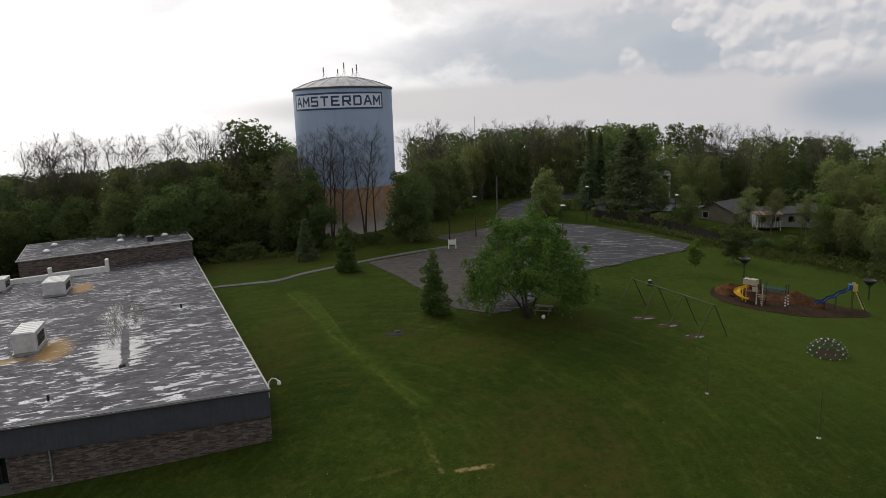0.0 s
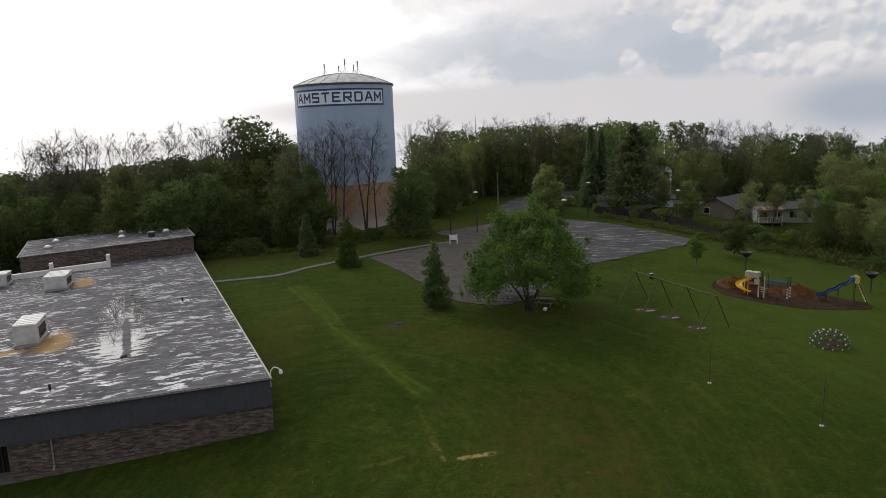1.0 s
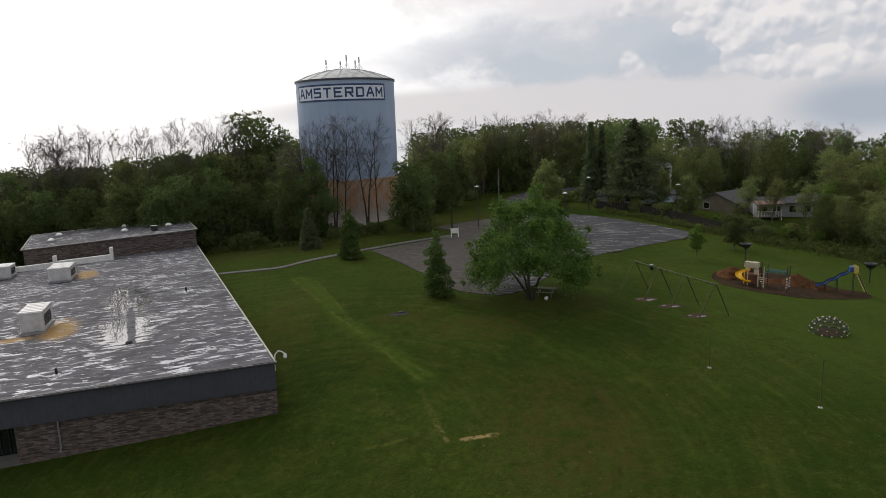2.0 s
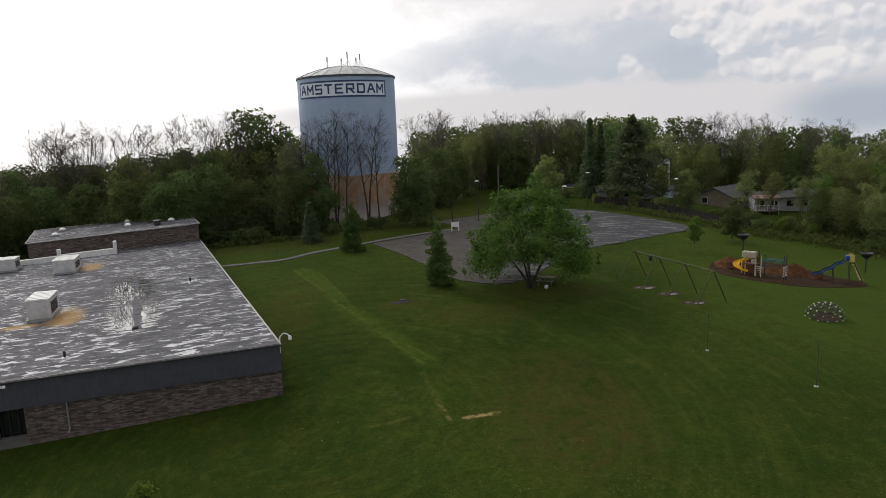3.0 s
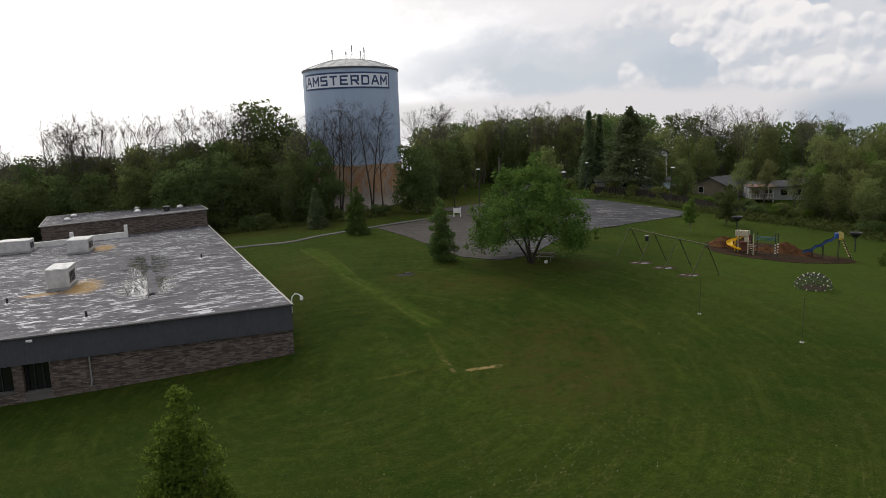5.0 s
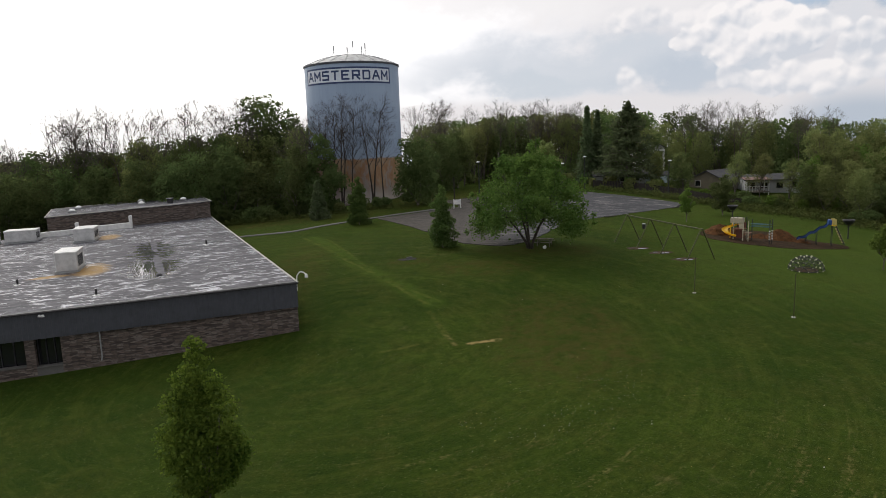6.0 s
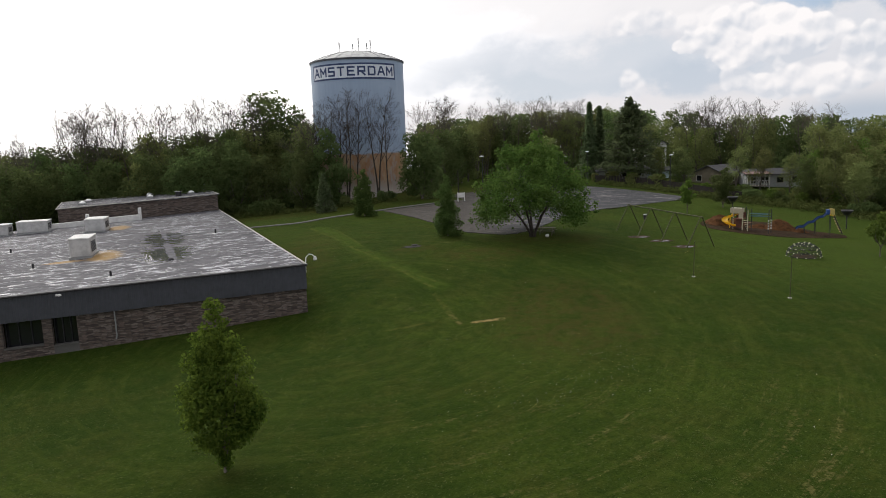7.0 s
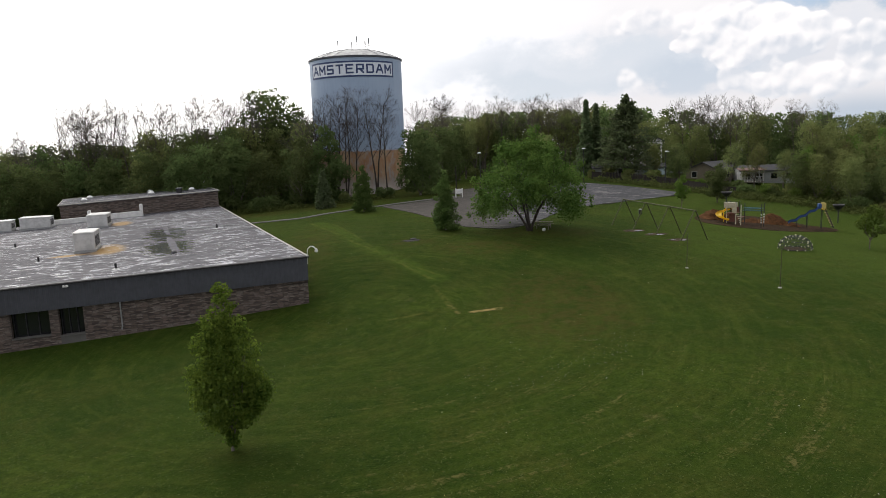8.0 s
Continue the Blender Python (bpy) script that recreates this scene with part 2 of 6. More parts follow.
def make_grass():
    m = Mat("mown_grass", 0.95, 0, 0.02)
    m.b.inputs["Sheen Weight"].default_value, m.b.inputs["Sheen Roughness"].default_value = 0.05, 0.45
    m.b.inputs["Sheen Tint"].default_value = (0.36, 0.60, 0.10, 1)
    big = m.noise(0.045, 4, 0.6)
    mid = m.noise(0.35, 6, 0.65)
    tuft = m.noise(2.6, 6, 0.75)
    tiny = m.noise(9.0, 4, 0.7)
    blade = m.noise(38.0, 3, 0.7)
    c = m.mix(m.ramp(big, 0.38, 0.62), (0.0164, 0.0315, 0.0047), (0.0406, 0.0617, 0.0085))
    c = m.mix(m.ramp(mid, 0.42, 0.66, 0, 0.85), c, (0.0390, 0.0452, 0.0087))
    c = m.mix(m.ramp(tuft, 0.42, 0.60, 0, 0.62), c, (0.0121, 0.0241, 0.0035))
    c = m.mix(m.ramp(tuft, 0.54, 0.68, 0, 0.55), c, (0.0502, 0.0654, 0.0134))
    c = m.mix(m.ramp(tiny, 0.40, 0.70, 0, 0.60), c, (0.0096, 0.0180, 0.0025))
    c = m.mix(m.ramp(blade, 0.52, 0.76, 0, 0.60), c, (0.0616, 0.0764, 0.0162))
    X, Y, _ = m.sepxyz()

    def spot(x, y, rx, ry, soft=0.8):
        p, q = m.math("DIVIDE", m.math("SUBTRACT", X, x), rx), m.math("DIVIDE", m.math("SUBTRACT", Y, y), ry)
        d = m.math("SQRT", m.math("ADD", m.math("MULTIPLY", p, p), m.math("MULTIPLY", q, q)))
        d = m.math("ADD", d, m.math("MULTIPLY", m.math("SUBTRACT", mid, 0.5), 1.4))
        return m.ramp(d, 1 + soft / 2, 1 - soft / 2)

    # clumps and flecks of dry stalks
    clump = m.noise(1.15, 8, 0.8)
    c = m.mix(m.ramp(clump, 0.50, 0.36, 0, 0.55), c, (0.0110, 0.0215, 0.0034))
    c = m.mix(m.ramp(clump, 0.53, 0.68, 0, 0.60), c, (0.0530, 0.0690, 0.0125))
    c = m.mix(m.ramp(m.noise(3.6, 6, 0.75), 0.60, 0.70, 0, 0.60), c, (0.078, 0.064, 0.021))
    # the mower went round in arcs: streaks follow rings about one place
    rx, ry = m.math("ADD", X, 8.7), m.math("SUBTRACT", Y, 38.6)
    ring_r = m.math("SQRT", m.math("ADD", m.math("MULTIPLY", rx, rx), m.math("MULTIPLY", ry, ry)))
    polar = m.n.new("ShaderNodeCombineXYZ")
    m.put(m.math("MULTIPLY", ring_r, 1.15), polar.inputs[0])
    m.put(m.math("MULTIPLY", m.math("ARCTAN2", ry, rx), 2.6), polar.inputs[1])
    arcs = polar.outputs[0]
    drag = m.noise(1.0, 6, 0.7, arcs, 0.3)
    c = m.mix(m.ramp(drag, 0.50, 0.64, 0, 0.30), c, (0.0502, 0.0640, 0.0110))
    c = m.mix(m.ramp(drag, 0.48, 0.36, 0, 0.20), c, (0.0120, 0.0235, 0.0034))
    c = m.mix(m.math("MULTIPLY", spot(40.0, 62.0, 15.0, 22.0, 1.2), 0.45), c, (0.046, 0.070, 0.012))
    # dull brown, thin turf in a few broad patches
    thin = m.math("MAXIMUM", m.math("MAXIMUM", spot(7.2, 38.5, 5.0, 8.0), spot(2.4, 55.5, 5.0, 2.6)), m.math("MAXIMUM", spot(-4.4, 58.3, 2.6, 1.6), m.math("MULTIPLY", spot(-15.5, 58.0, 3.0, 12.0), 0.7)))
    # wood-edge turf: thin and brown, with the trees' shade put into the colour too
    thin = m.math("MAXIMUM", thin, m.math("MAXIMUM", spot(-3.0, 106.0, 11.0, 10.0), spot(-34.0, 95.0, 26.0, 6.0)))
    # dull brown patch on the ground below the broad tree's crown
    thin = m.math("MAXIMUM", thin, m.math("MULTIPLY", spot(9.0, 61.5, 6.5, 2.4), 0.9))
    c = m.mix(m.math("MULTIPLY", m.math("MULTIPLY", thin, m.ramp(m.noise(0.8, 8, 0.78), 0.40, 0.62, 0.1, 1.0)), 0.72), c, (0.047, 0.037, 0.011))
    # bare, straw-coloured spots
    worn = m.math("MULTIPLY", m.ramp(m.noise(0.16, 5, 0.7), 0.58, 0.74), m.ramp(m.noise(1.6, 4), 0.4, 0.65))
    c = m.mix(m.math("MULTIPLY", worn, 0.45), c, (0.105, 0.090, 0.036))
    scalp = m.math("MULTIPLY", m.ramp(m.noise(0.8, 7, 0.75, arcs), 0.53, 0.64), m.ramp(m.noise(3.0, 5, 0.75), 0.46, 0.62))
    scalp = m.math("MULTIPLY", scalp, spot(9.0, 20.0, 17.0, 9.0))
    c = m.mix(m.math("MULTIPLY", scalp, 0.75), c, (0.120, 0.104, 0.036))
    # a mower's track down the bank, greener at its middle and worn at its foot
    wav = m.math("MULTIPLY", m.math("SUBTRACT", m.noise(0.5, 5, 0.7), 0.5), 1.6)

    def line(x0, y0, x1, y1, wide):
        L = math.hypot(x1 - x0, y1 - y0)
        ux, uy = (x1 - x0) / L, (y1 - y0) / L
        dx, dy = m.math("SUBTRACT", X, x0), m.math("SUBTRACT", Y, y0)
        t = m.math("ADD", m.math("MULTIPLY", dx, ux), m.math("MULTIPLY", dy, uy))
        off = m.math("ADD", m.math("SUBTRACT", m.math("MULTIPLY", dy, ux), m.math("MULTIPLY", dx, uy)), m.math("MULTIPLY", wav, wide))
        end = m.math("MAXIMUM", m.math("SUBTRACT", 0.0, t), m.math("SUBTRACT", t, L))
        d = m.math("SQRT", m.math("ADD", m.math("MULTIPLY", off, off), m.math("POWER", m.math("MAXIMUM", end, 0.0), 2.0)))
        return m.ramp(d, wide * 1.3, wide * 0.2)

    lush = m.math("MAXIMUM", line(-17.0, 74.3, -9.2, 57.2, 1.1), line(-9.2, 57.2, -2.0, 46.7, 1.15))
    c = m.mix(m.math("MULTIPLY", m.math("MULTIPLY", lush, m.ramp(m.noise(0.9, 6, 0.7), 0.32, 0.62, 0.25, 1.0)), 0.62), c, (0.046, 0.074, 0.010))
    straw = m.math("MAXIMUM", line(-18.1, 74.3, -10.9, 60.0, 0.25), line(-10.9, 60.0, -2.3, 46.3, 0.25))
    straw = m.math("MAXIMUM", straw, m.math("MULTIPLY", m.math("MAXIMUM", line(-14.9, 72.3, -7.5, 54.4, 0.2), line(-7.5, 54.4, -1.6, 47.1, 0.2)), 0.7))
    straw = m.math("MAXIMUM", straw, m.math("MAXIMUM", m.math("MULTIPLY", line(-2.3, 45.0, -0.7, 38.7, 0.30), 0.75), m.math("MULTIPLY", line(-5.7, 38.2, -0.9, 39.8, 0.25), 0.7)))
    c = m.mix(m.math("MULTIPLY", m.math("MULTIPLY", straw, m.ramp(m.noise(1.1, 5, 0.7), 0.40, 0.64)), 0.55), c, (0.096, 0.092, 0.022))
    clay = m.math("MAXIMUM", line(0.5, 38.3, 2.6, 38.65, 0.27), m.math("MULTIPLY", line(-1.2, 40.4, -0.5, 38.3, 0.2), 0.3))
    c = m.mix(m.math("MULTIPLY", m.math("MULTIPLY", clay, m.ramp(m.noise(2.2, 5, 0.7), 0.40, 0.58)), 0.9), c, (0.27, 0.20, 0.085))
    m.color(c)
    m.bump(m.math("ADD", m.math("MULTIPLY", blade, 0.5), m.math("ADD", tiny, mid)), 0.9, 0.06)
    return m.m


def make_asphalt():
    m = Mat("old_asphalt", 0.88, 0, 0.15)
    big = m.noise(0.12, 5, 0.6)
    c = m.mix(m.ramp(big, 0.3, 0.7), (0.034, 0.035, 0.040), (0.054, 0.055, 0.060))
    c = m.mix(m.ramp(m.noise(14, 4, 0.7), 0.35, 0.7, 0, 0.5), c, (0.030, 0.031, 0.035))
    patch = m.ramp(m.noise(1.0, 6, 0.72, m.vec((0.35, 1.9, 1), rot=(0, 0, radians(6))), 0.3), 0.54, 0.60)
    c = m.mix(m.math("MULTIPLY", m.math("MULTIPLY", patch, m.ramp(m.noise(3.2, 4, 0.7), 0.34, 0.54)), 0.9), c, (0.200, 0.192, 0.184))
    seam = m.ramp(m.noise(0.9, 7, 0.75, m.vec((1.8, 0.12, 1), rot=(0, 0, radians(-35)))), 0.60, 0.66)
    c = m.mix(m.math("MULTIPLY", seam, 0.4), c, (0.11, 0.11, 0.10))
    blot = m.ramp(m.noise(0.5, 6, 0.75), 0.55, 0.72)
    c = m.mix(m.math("MULTIPLY", blot, 0.35), c, (0.074, 0.073, 0.076))
    X, Y, _ = m.sepxyz()
    old = m.math("ADD", m.math("SUBTRACT", X, m.math("MULTIPLY", m.math("SUBTRACT", Y, 80.0), 0.10)), m.math("MULTIPLY", big, 8.0))
    c = m.mix(m.ramp(old, 14.0, 7.0, 0, 0.8), c, m.mix(m.ramp(m.noise(1.3, 6, 0.75), 0.35, 0.62), (0.036, 0.031, 0.026), (0.066, 0.058, 0.048)))
    m.color(c)
    m.bump(m.noise(30, 3), 0.5, 0.02)
    return m.m


def make_concrete(name="concrete", base=(0.125, 0.122, 0.115)):
    m = Mat(name, 0.92, 0, 0.08)
    c = m.mix(m.ramp(m.noise(0.7, 5), 0.3, 0.7), base, tuple(x * 0.72 for x in base))
    m.color(m.mix(m.ramp(m.noise(22, 3), 0.4, 0.7, 0, 0.4), c, tuple(x * 0.55 for x in base)))
    m.bump(m.noise(20, 4), 0.3, 0.01)
    return m.m


def make_bark(name, a, b):
    m = Mat(name, 0.95, 0, 0.15)
    f = m.noise(5, 5, 0.65, m.vec((1, 1, 0.25)))
    m.color(m.mix(m.ramp(f, 0.35, 0.65), a, b))
    m.bump(f, 0.8, 0.04)
    return m.m


GRASS = make_grass()
ASPHALT = make_asphalt()
CONCRETE = make_concrete()
BARK = make_bark("bark", (0.085, 0.072, 0.060), (0.16, 0.14, 0.12))
BARK_DARK = make_bark("dark_bark", (0.030, 0.025, 0.021), (0.065, 0.055, 0.047))
BARK_PALE = make_bark("pale_bark", (0.068, 0.058, 0.050), (0.120, 0.104, 0.090))
LEAF_WOOD = leaf_mat("woodland_leaves", (0.072, 0.108, 0.036), (0.124, 0.156, 0.056), 0.63)
LEAF_YOUNG = leaf_mat("young_olive_leaves", (0.130, 0.154, 0.054), (0.200, 0.220, 0.080), 0.63)
LEAF_BRIGHT = leaf_mat("bright_spring_leaves", (0.074, 0.140, 0.024), (0.150, 0.220, 0.048), 0.6)
LEAF_PEAR = leaf_mat("pear_tree_leaves", (0.046, 0.102, 0.016), (0.175, 0.266, 0.042), 0.6, 0.75)
NEEDLES = leaf_mat("conifer_needles", (0.076, 0.110, 0.052), (0.128, 0.160, 0.074), 0.5)
CEDAR = leaf_mat("cedar_foliage", (0.056, 0.104, 0.026), (0.112, 0.166, 0.048), 0.5)
LEAF_SHADE = leaf_mat("shade_tree_leaves", (0.048, 0.094, 0.018), (0.118, 0.172, 0.038), 0.5)
BUDS = leaf_mat("opening_buds", (0.13, 0.125, 0.055), (0.18, 0.17, 0.075), 0.4)


# ---- helpers ----
def mesh_of(name, verts, faces, mat, smooth=False):
    me = bpy.data.meshes.new(name)
    me.from_pydata(verts, [], faces)
    me.materials.append(mat)
    if smooth:
        me.polygons.foreach_set("use_smooth", [True] * len(me.polygons))
    me.update()
    return me


def part(name, bm, material, parent=None, label="", smooth=False):
    """Links a bmesh, or a ready mesh, as one mesh object under a thing or a part."""
    if isinstance(bm, bmesh.types.BMesh):
        me = bpy.data.meshes.new(name)
        bm.to_mesh(me)
        bm.free()
        me.materials.append(material)
        if smooth:
            me.polygons.foreach_set("use_smooth", [True] * len(me.polygons))
    else:
        me = bm
    ob = new(name, me)
    if parent is not None:
        ob.parent = parent
    if label:
        ob["label"] = label
    return ob


def thing(name, m, label, category, group="", kind=""):
    ob = new(name)
    ob.empty_display_size = 0.3
    ob.matrix_basis = m
    return tagged(ob, label, category, group, kind)


def box(bm, x0, y0, z0, x1, y1, z1, bevel=0.0, m=None):
    r = bmesh.ops.create_cube(bm, size=1.0)
    vs = r["verts"]
    for v in vs:
        v.co = Vector(((x0 + x1) / 2 + v.co.x * (x1 - x0), (y0 + y1) / 2 + v.co.y * (y1 - y0), (z0 + z1) / 2 + v.co.z * (z1 - z0)))
    if bevel > 0:
        es = list({e for v in vs for e in v.link_edges})
        r = bmesh.ops.bevel(bm, geom=es, offset=bevel, segments=2, affect="EDGES", profile=0.5)
        vs = list({v for f in r["faces"] for v in f.verts} | {v for v in vs if v.is_valid})
    if m is not None:
        for v in vs:
            v.co = m @ v.co
    return bm


def boxes(*items, bevel=0.0):
    bm = bmesh.new()
    for it in items:
        box(bm, *it, bevel=bevel)
    return bm


def tube(bm, pts, radii, sides=8, cap=True):
    """A tapered tube along points."""
    pts = [Vector(p) for p in pts]
    if isinstance(radii, (int, float)):
        radii = [radii] * len(pts)
    rings, ref = [], None
    for i, p in enumerate(pts):
        d = (pts[min(i + 1, len(pts) - 1)] - pts[max(i - 1, 0)]).normalized()
        if ref is None:
            ref = d.orthogonal().normalized()
        a = (ref - d * ref.dot(d))
        a = a.normalized() if a.length > 1e-5 else d.orthogonal().normalized()
        ref = a
        b = d.cross(a)
        rings.append([bm.verts.new(p + (a * math.cos(k * math.tau / sides) + b * math.sin(k * math.tau / sides)) * radii[i]) for k in range(sides)])
    for r0, r1 in zip(rings, rings[1:]):
        for k in range(sides):
            bm.faces.new((r0[k], r0[(k + 1) % sides], r1[(k + 1) % sides], r1[k]))
    if cap and sides > 2:
        bm.faces.new(rings[0][::-1])
        bm.faces.new(rings[-1])
    return bm


def tubes(*items, sides=8):
    bm = bmesh.new()
    for pts, r in items:
        tube(bm, pts, r, sides)
    return bm


def lathe(profile, sides=48, cap=False):
    bm = bmesh.new()
    rings = [[bm.verts.new((r * math.cos(k * math.tau / sides), r * math.sin(k * math.tau / sides), z)) for k in range(sides)] for r, z in profile]
    for r0, r1 in zip(rings, rings[1:]):
        for k in range(sides):
            bm.faces.new((r0[k], r0[(k + 1) % sides], r1[(k + 1) % sides], r1[k]))
    if cap:
        bm.faces.new(rings[-1])
        bm.faces.new(rings[0][::-1])
    return bm


# ---- ground ----
HILL = (1.74, 1.55, 1.57, 3.62, -2.2, 0.65, 1.39, -2.65, -0.5)


def lay(x, y):
    """Height of the lawn: it falls towards the school and rises in a bank to the car park; far off the hill drops away."""
    u, v, s = np.tanh(np.asarray(x, float) / 70) * 1.4, np.tanh((np.asarray(y, float) - 55) / 70) * 1.4, np.tanh((np.asarray(y, float) - 47) / 12)
    z = sum(k * b for k, b in zip(HILL, (np.ones_like(u), u, v, u * v, u * u, v * v, s, u * s, u * u * s)))
    z = z - 0.45 * np.exp(-((np.asarray(x) + 20) ** 2 + (np.asarray(y) - 40) ** 2) / 250.0)
    far = np.maximum(np.hypot(np.asarray(x), np.asarray(y) - 40) - 190, 0)
    return z - 0.085 * far


def lz(x, y):
    return float(lay(x, y))


def on(x, y, rz=0.0, dz=0.0):
    return pose(x, y, lz(x, y) + dz, 0, 0, rz)


def build_ground():
    near = np.arange(-110, 131, 1.6)
    far = 130 + 40 * (np.geomspace(1, 100, 34) - 1)
    xs = np.concatenate([-far[::-1] + 20, near[1:-1], far])
    near_y = np.arange(-20, 171, 1.6)
    ys = np.concatenate([-20 - (far[::-1] - 130) - 2, near_y, 170 + (far - 128)])
    gx, gy = np.meshgrid(xs, ys)
    gz = lay(gx, gy)
    nx, ny = len(xs), len(ys)
    verts = np.stack([gx.ravel(), gy.ravel(), gz.ravel()], 1).tolist()
    i = (np.arange(ny - 1)[:, None] * nx + np.arange(nx - 1)[None]).ravel()
    faces = np.stack([i, i + 1, i + nx + 1, i + nx], 1).tolist()
    ob = new("ground", mesh_of("ground", verts, faces, GRASS, True))
    tagged(ob, "mown green lawn with worn and straw-coloured patches", "lawn", kind="structure")


build_ground()


def smooth_line(pts, step=1.0):
    """A rounded line through a few points."""
    pts = [Vector((*p[:2], 0)) for p in pts]
    out = []
    for i in range(len(pts) - 1):
        p0, p1, p2, p3 = pts[max(i - 1, 0)], pts[i], pts[i + 1], pts[min(i + 2, len(pts) - 1)]
        n = max(1, int((p2 - p1).length / step))
        for k in range(n):
            t = k / n
            q = 0.5 * (2 * p1 + (p2 - p0) * t + (2 * p0 - 5 * p1 + 4 * p2 - p3) * t * t + (3 * p1 - p0 - 3 * p2 + p3) * t ** 3)
            out.append((q.x, q.y))
    out.append((pts[-1].x, pts[-1].y))
    return out


def slab(name, outline, lift, mat, label, category, step=1.6, skirt=0.25, rough_edge=0.0, kind="structure", heap=None):
    """A flat covering that follows the lawn, with a cut edge."""
    from mathutils.geometry import delaunay_2d_cdt
    rnd = random.Random(len(outline))
    out = [Vector((x + rnd.uniform(-1, 1) * rough_edge, y + rnd.uniform(-1, 1) * rough_edge)) for x, y in outline]
    n = len(out)
    xs, ys = [p.x for p in out], [p.y for p in out]
    pts = list(out)
    for x in np.arange(min(xs), max(xs), step):
        for y in np.arange(min(ys), max(ys), step):
            pts.append(Vector((x + 0.01, y + 0.013)))
    vs, _, fs, ov, _, _ = delaunay_2d_cdt(pts, [], [list(range(n))], 1, 1e-4)
    bm = bmesh.new()
    bv = [bm.verts.new((v.x, v.y, lz(v.x, v.y) + lift + (heap(v.x, v.y) if heap else 0))) for v in vs]
    for f in fs:
        bm.faces.new([bv[i] for i in f])
    for v in list(bm.verts):
        if not v.link_faces:
            bm.verts.remove(v)
    rim = [e for e in bm.edges if e.is_boundary]
    ext = bmesh.ops.extrude_edge_only(bm, edges=rim)
    for v in ext["geom"]:
        if isinstance(v, bmesh.types.BMVert):
            v.co.z -= skirt
    bmesh.ops.recalc_face_normals(bm, faces=bm.faces)
    return tagged(part(name, bm, mat), label, category, kind=kind)


def strip_outline(line, width):
    line = [Vector(p) for p in line]
    a, b = [], []
    for i, p in enumerate(line):
        d = (line[min(i + 1, len(line) - 1)] - line[max(i - 1, 0)]).normalized()
        nrm = Vector((-d.y, d.x)) * width / 2
        a.append(tuple(p + nrm))
        b.append(tuple(p - nrm))
    return a + b[::-1]


lot = smooth_line([(-10.2, 87.1), (-6.0, 79.3), (-3.0, 73.2), (0.1, 66.6), (2.0, 64.9), (4.0, 63.9), (6.4, 64.0), (10, 68.5), (14, 75.6), (19, 79.8), (22.1, 81.6), (28.5, 85.7), (33.2, 88.2)], 0.9)
lot += [(34.4, 90.7), (33.3, 92.5), (30.5, 96.2), (27.2, 100.3), (23.5, 104.0)]
lot += smooth_line([(18.3, 106.8), (15.5, 107.2), (15.0, 112.0), (16.0, 118.0), (20.0, 126.0), (28.0, 133.0), (40.0, 138.0)], 1.0)
lot += smooth_line([(39.0, 143.5), (24.0, 138.0), (14.5, 131.0), (10.3, 122.0), (9.0, 114.0), (8.0, 106.5), (4.9, 104.4), (-1.2, 101.2), (0.9, 97), (1.2, 93.6), (-2.0, 91.6)], 1.0)
slab("parking_lot", lot, 0.05, ASPHALT, "cracked grey asphalt car park and drive with faded patches", "car park", rough_edge=0.12)
walkway = smooth_line([(-34.0, 80.0), (-28.5, 80.4), (-24.0, 80.6), (-20.8, 81.0), (-17.9, 83.8), (-14.3, 86.0), (-7.0, 90.2), (0.9, 93.6)], 1.0)
slab("walkway", strip_outline(walkway, 1.0), 0.09, CONCRETE, "narrow pale concrete walkway through the grass", "path")


# ---- school building ----
NC, FC = Vector((-12.57, 43.75)), Vector((-36.0, 94.0))
FD, FD2 = Vector((-0.978, -0.208)), Vector((-0.935, -0.355))
SD = Vector((-0.446, 0.895))


def roof_at(s, w, z=0.0):
    """A place on the school's roof: s metres along the front from the corner, w from 0 at the front to 1 at the hall behind."""
    p = (NC + FD * s).lerp(FC + FD2 * s, w)
    return Vector((p.x, p.y, 4.13 + 0.22 * w - 0.043 * s + z))


def front(u, out, z):
    """A place on the front wall, out metres before it."""
    p = NC + FD * u + Vector((0.208, -0.978)) * out
    return Vector((p.x, p.y, z - 0.043 * u))


def hall(s, d, z):
    p = FC + FD2 * s + SD * d
    return Vector((p.x, p.y, z - 0.043 * s))


def prism(bm, corners, z0, z1):
    """A block over four plan corners given as functions of height."""
    lo, hi = [bm.verts.new(c(z0)) for c in corners], [bm.verts.new(c(z1)) for c in corners]
    bm.faces.new(lo[::-1])
    bm.faces.new(hi)
    for i in range(4):
        j = (i + 1) % 4
        bm.faces.new((lo[i], lo[j], hi[j], hi[i]))
    bmesh.ops.recalc_face_normals(bm, faces=bm.faces)


def front_block(bm, u0, u1, o0, o1, z0, z1):
    prism(bm, [lambda z, a=a, b=b: front(a, b, z) for a, b in ((u0, o0), (u0, o1), (u1, o1), (u1, o0))], z0, z1)


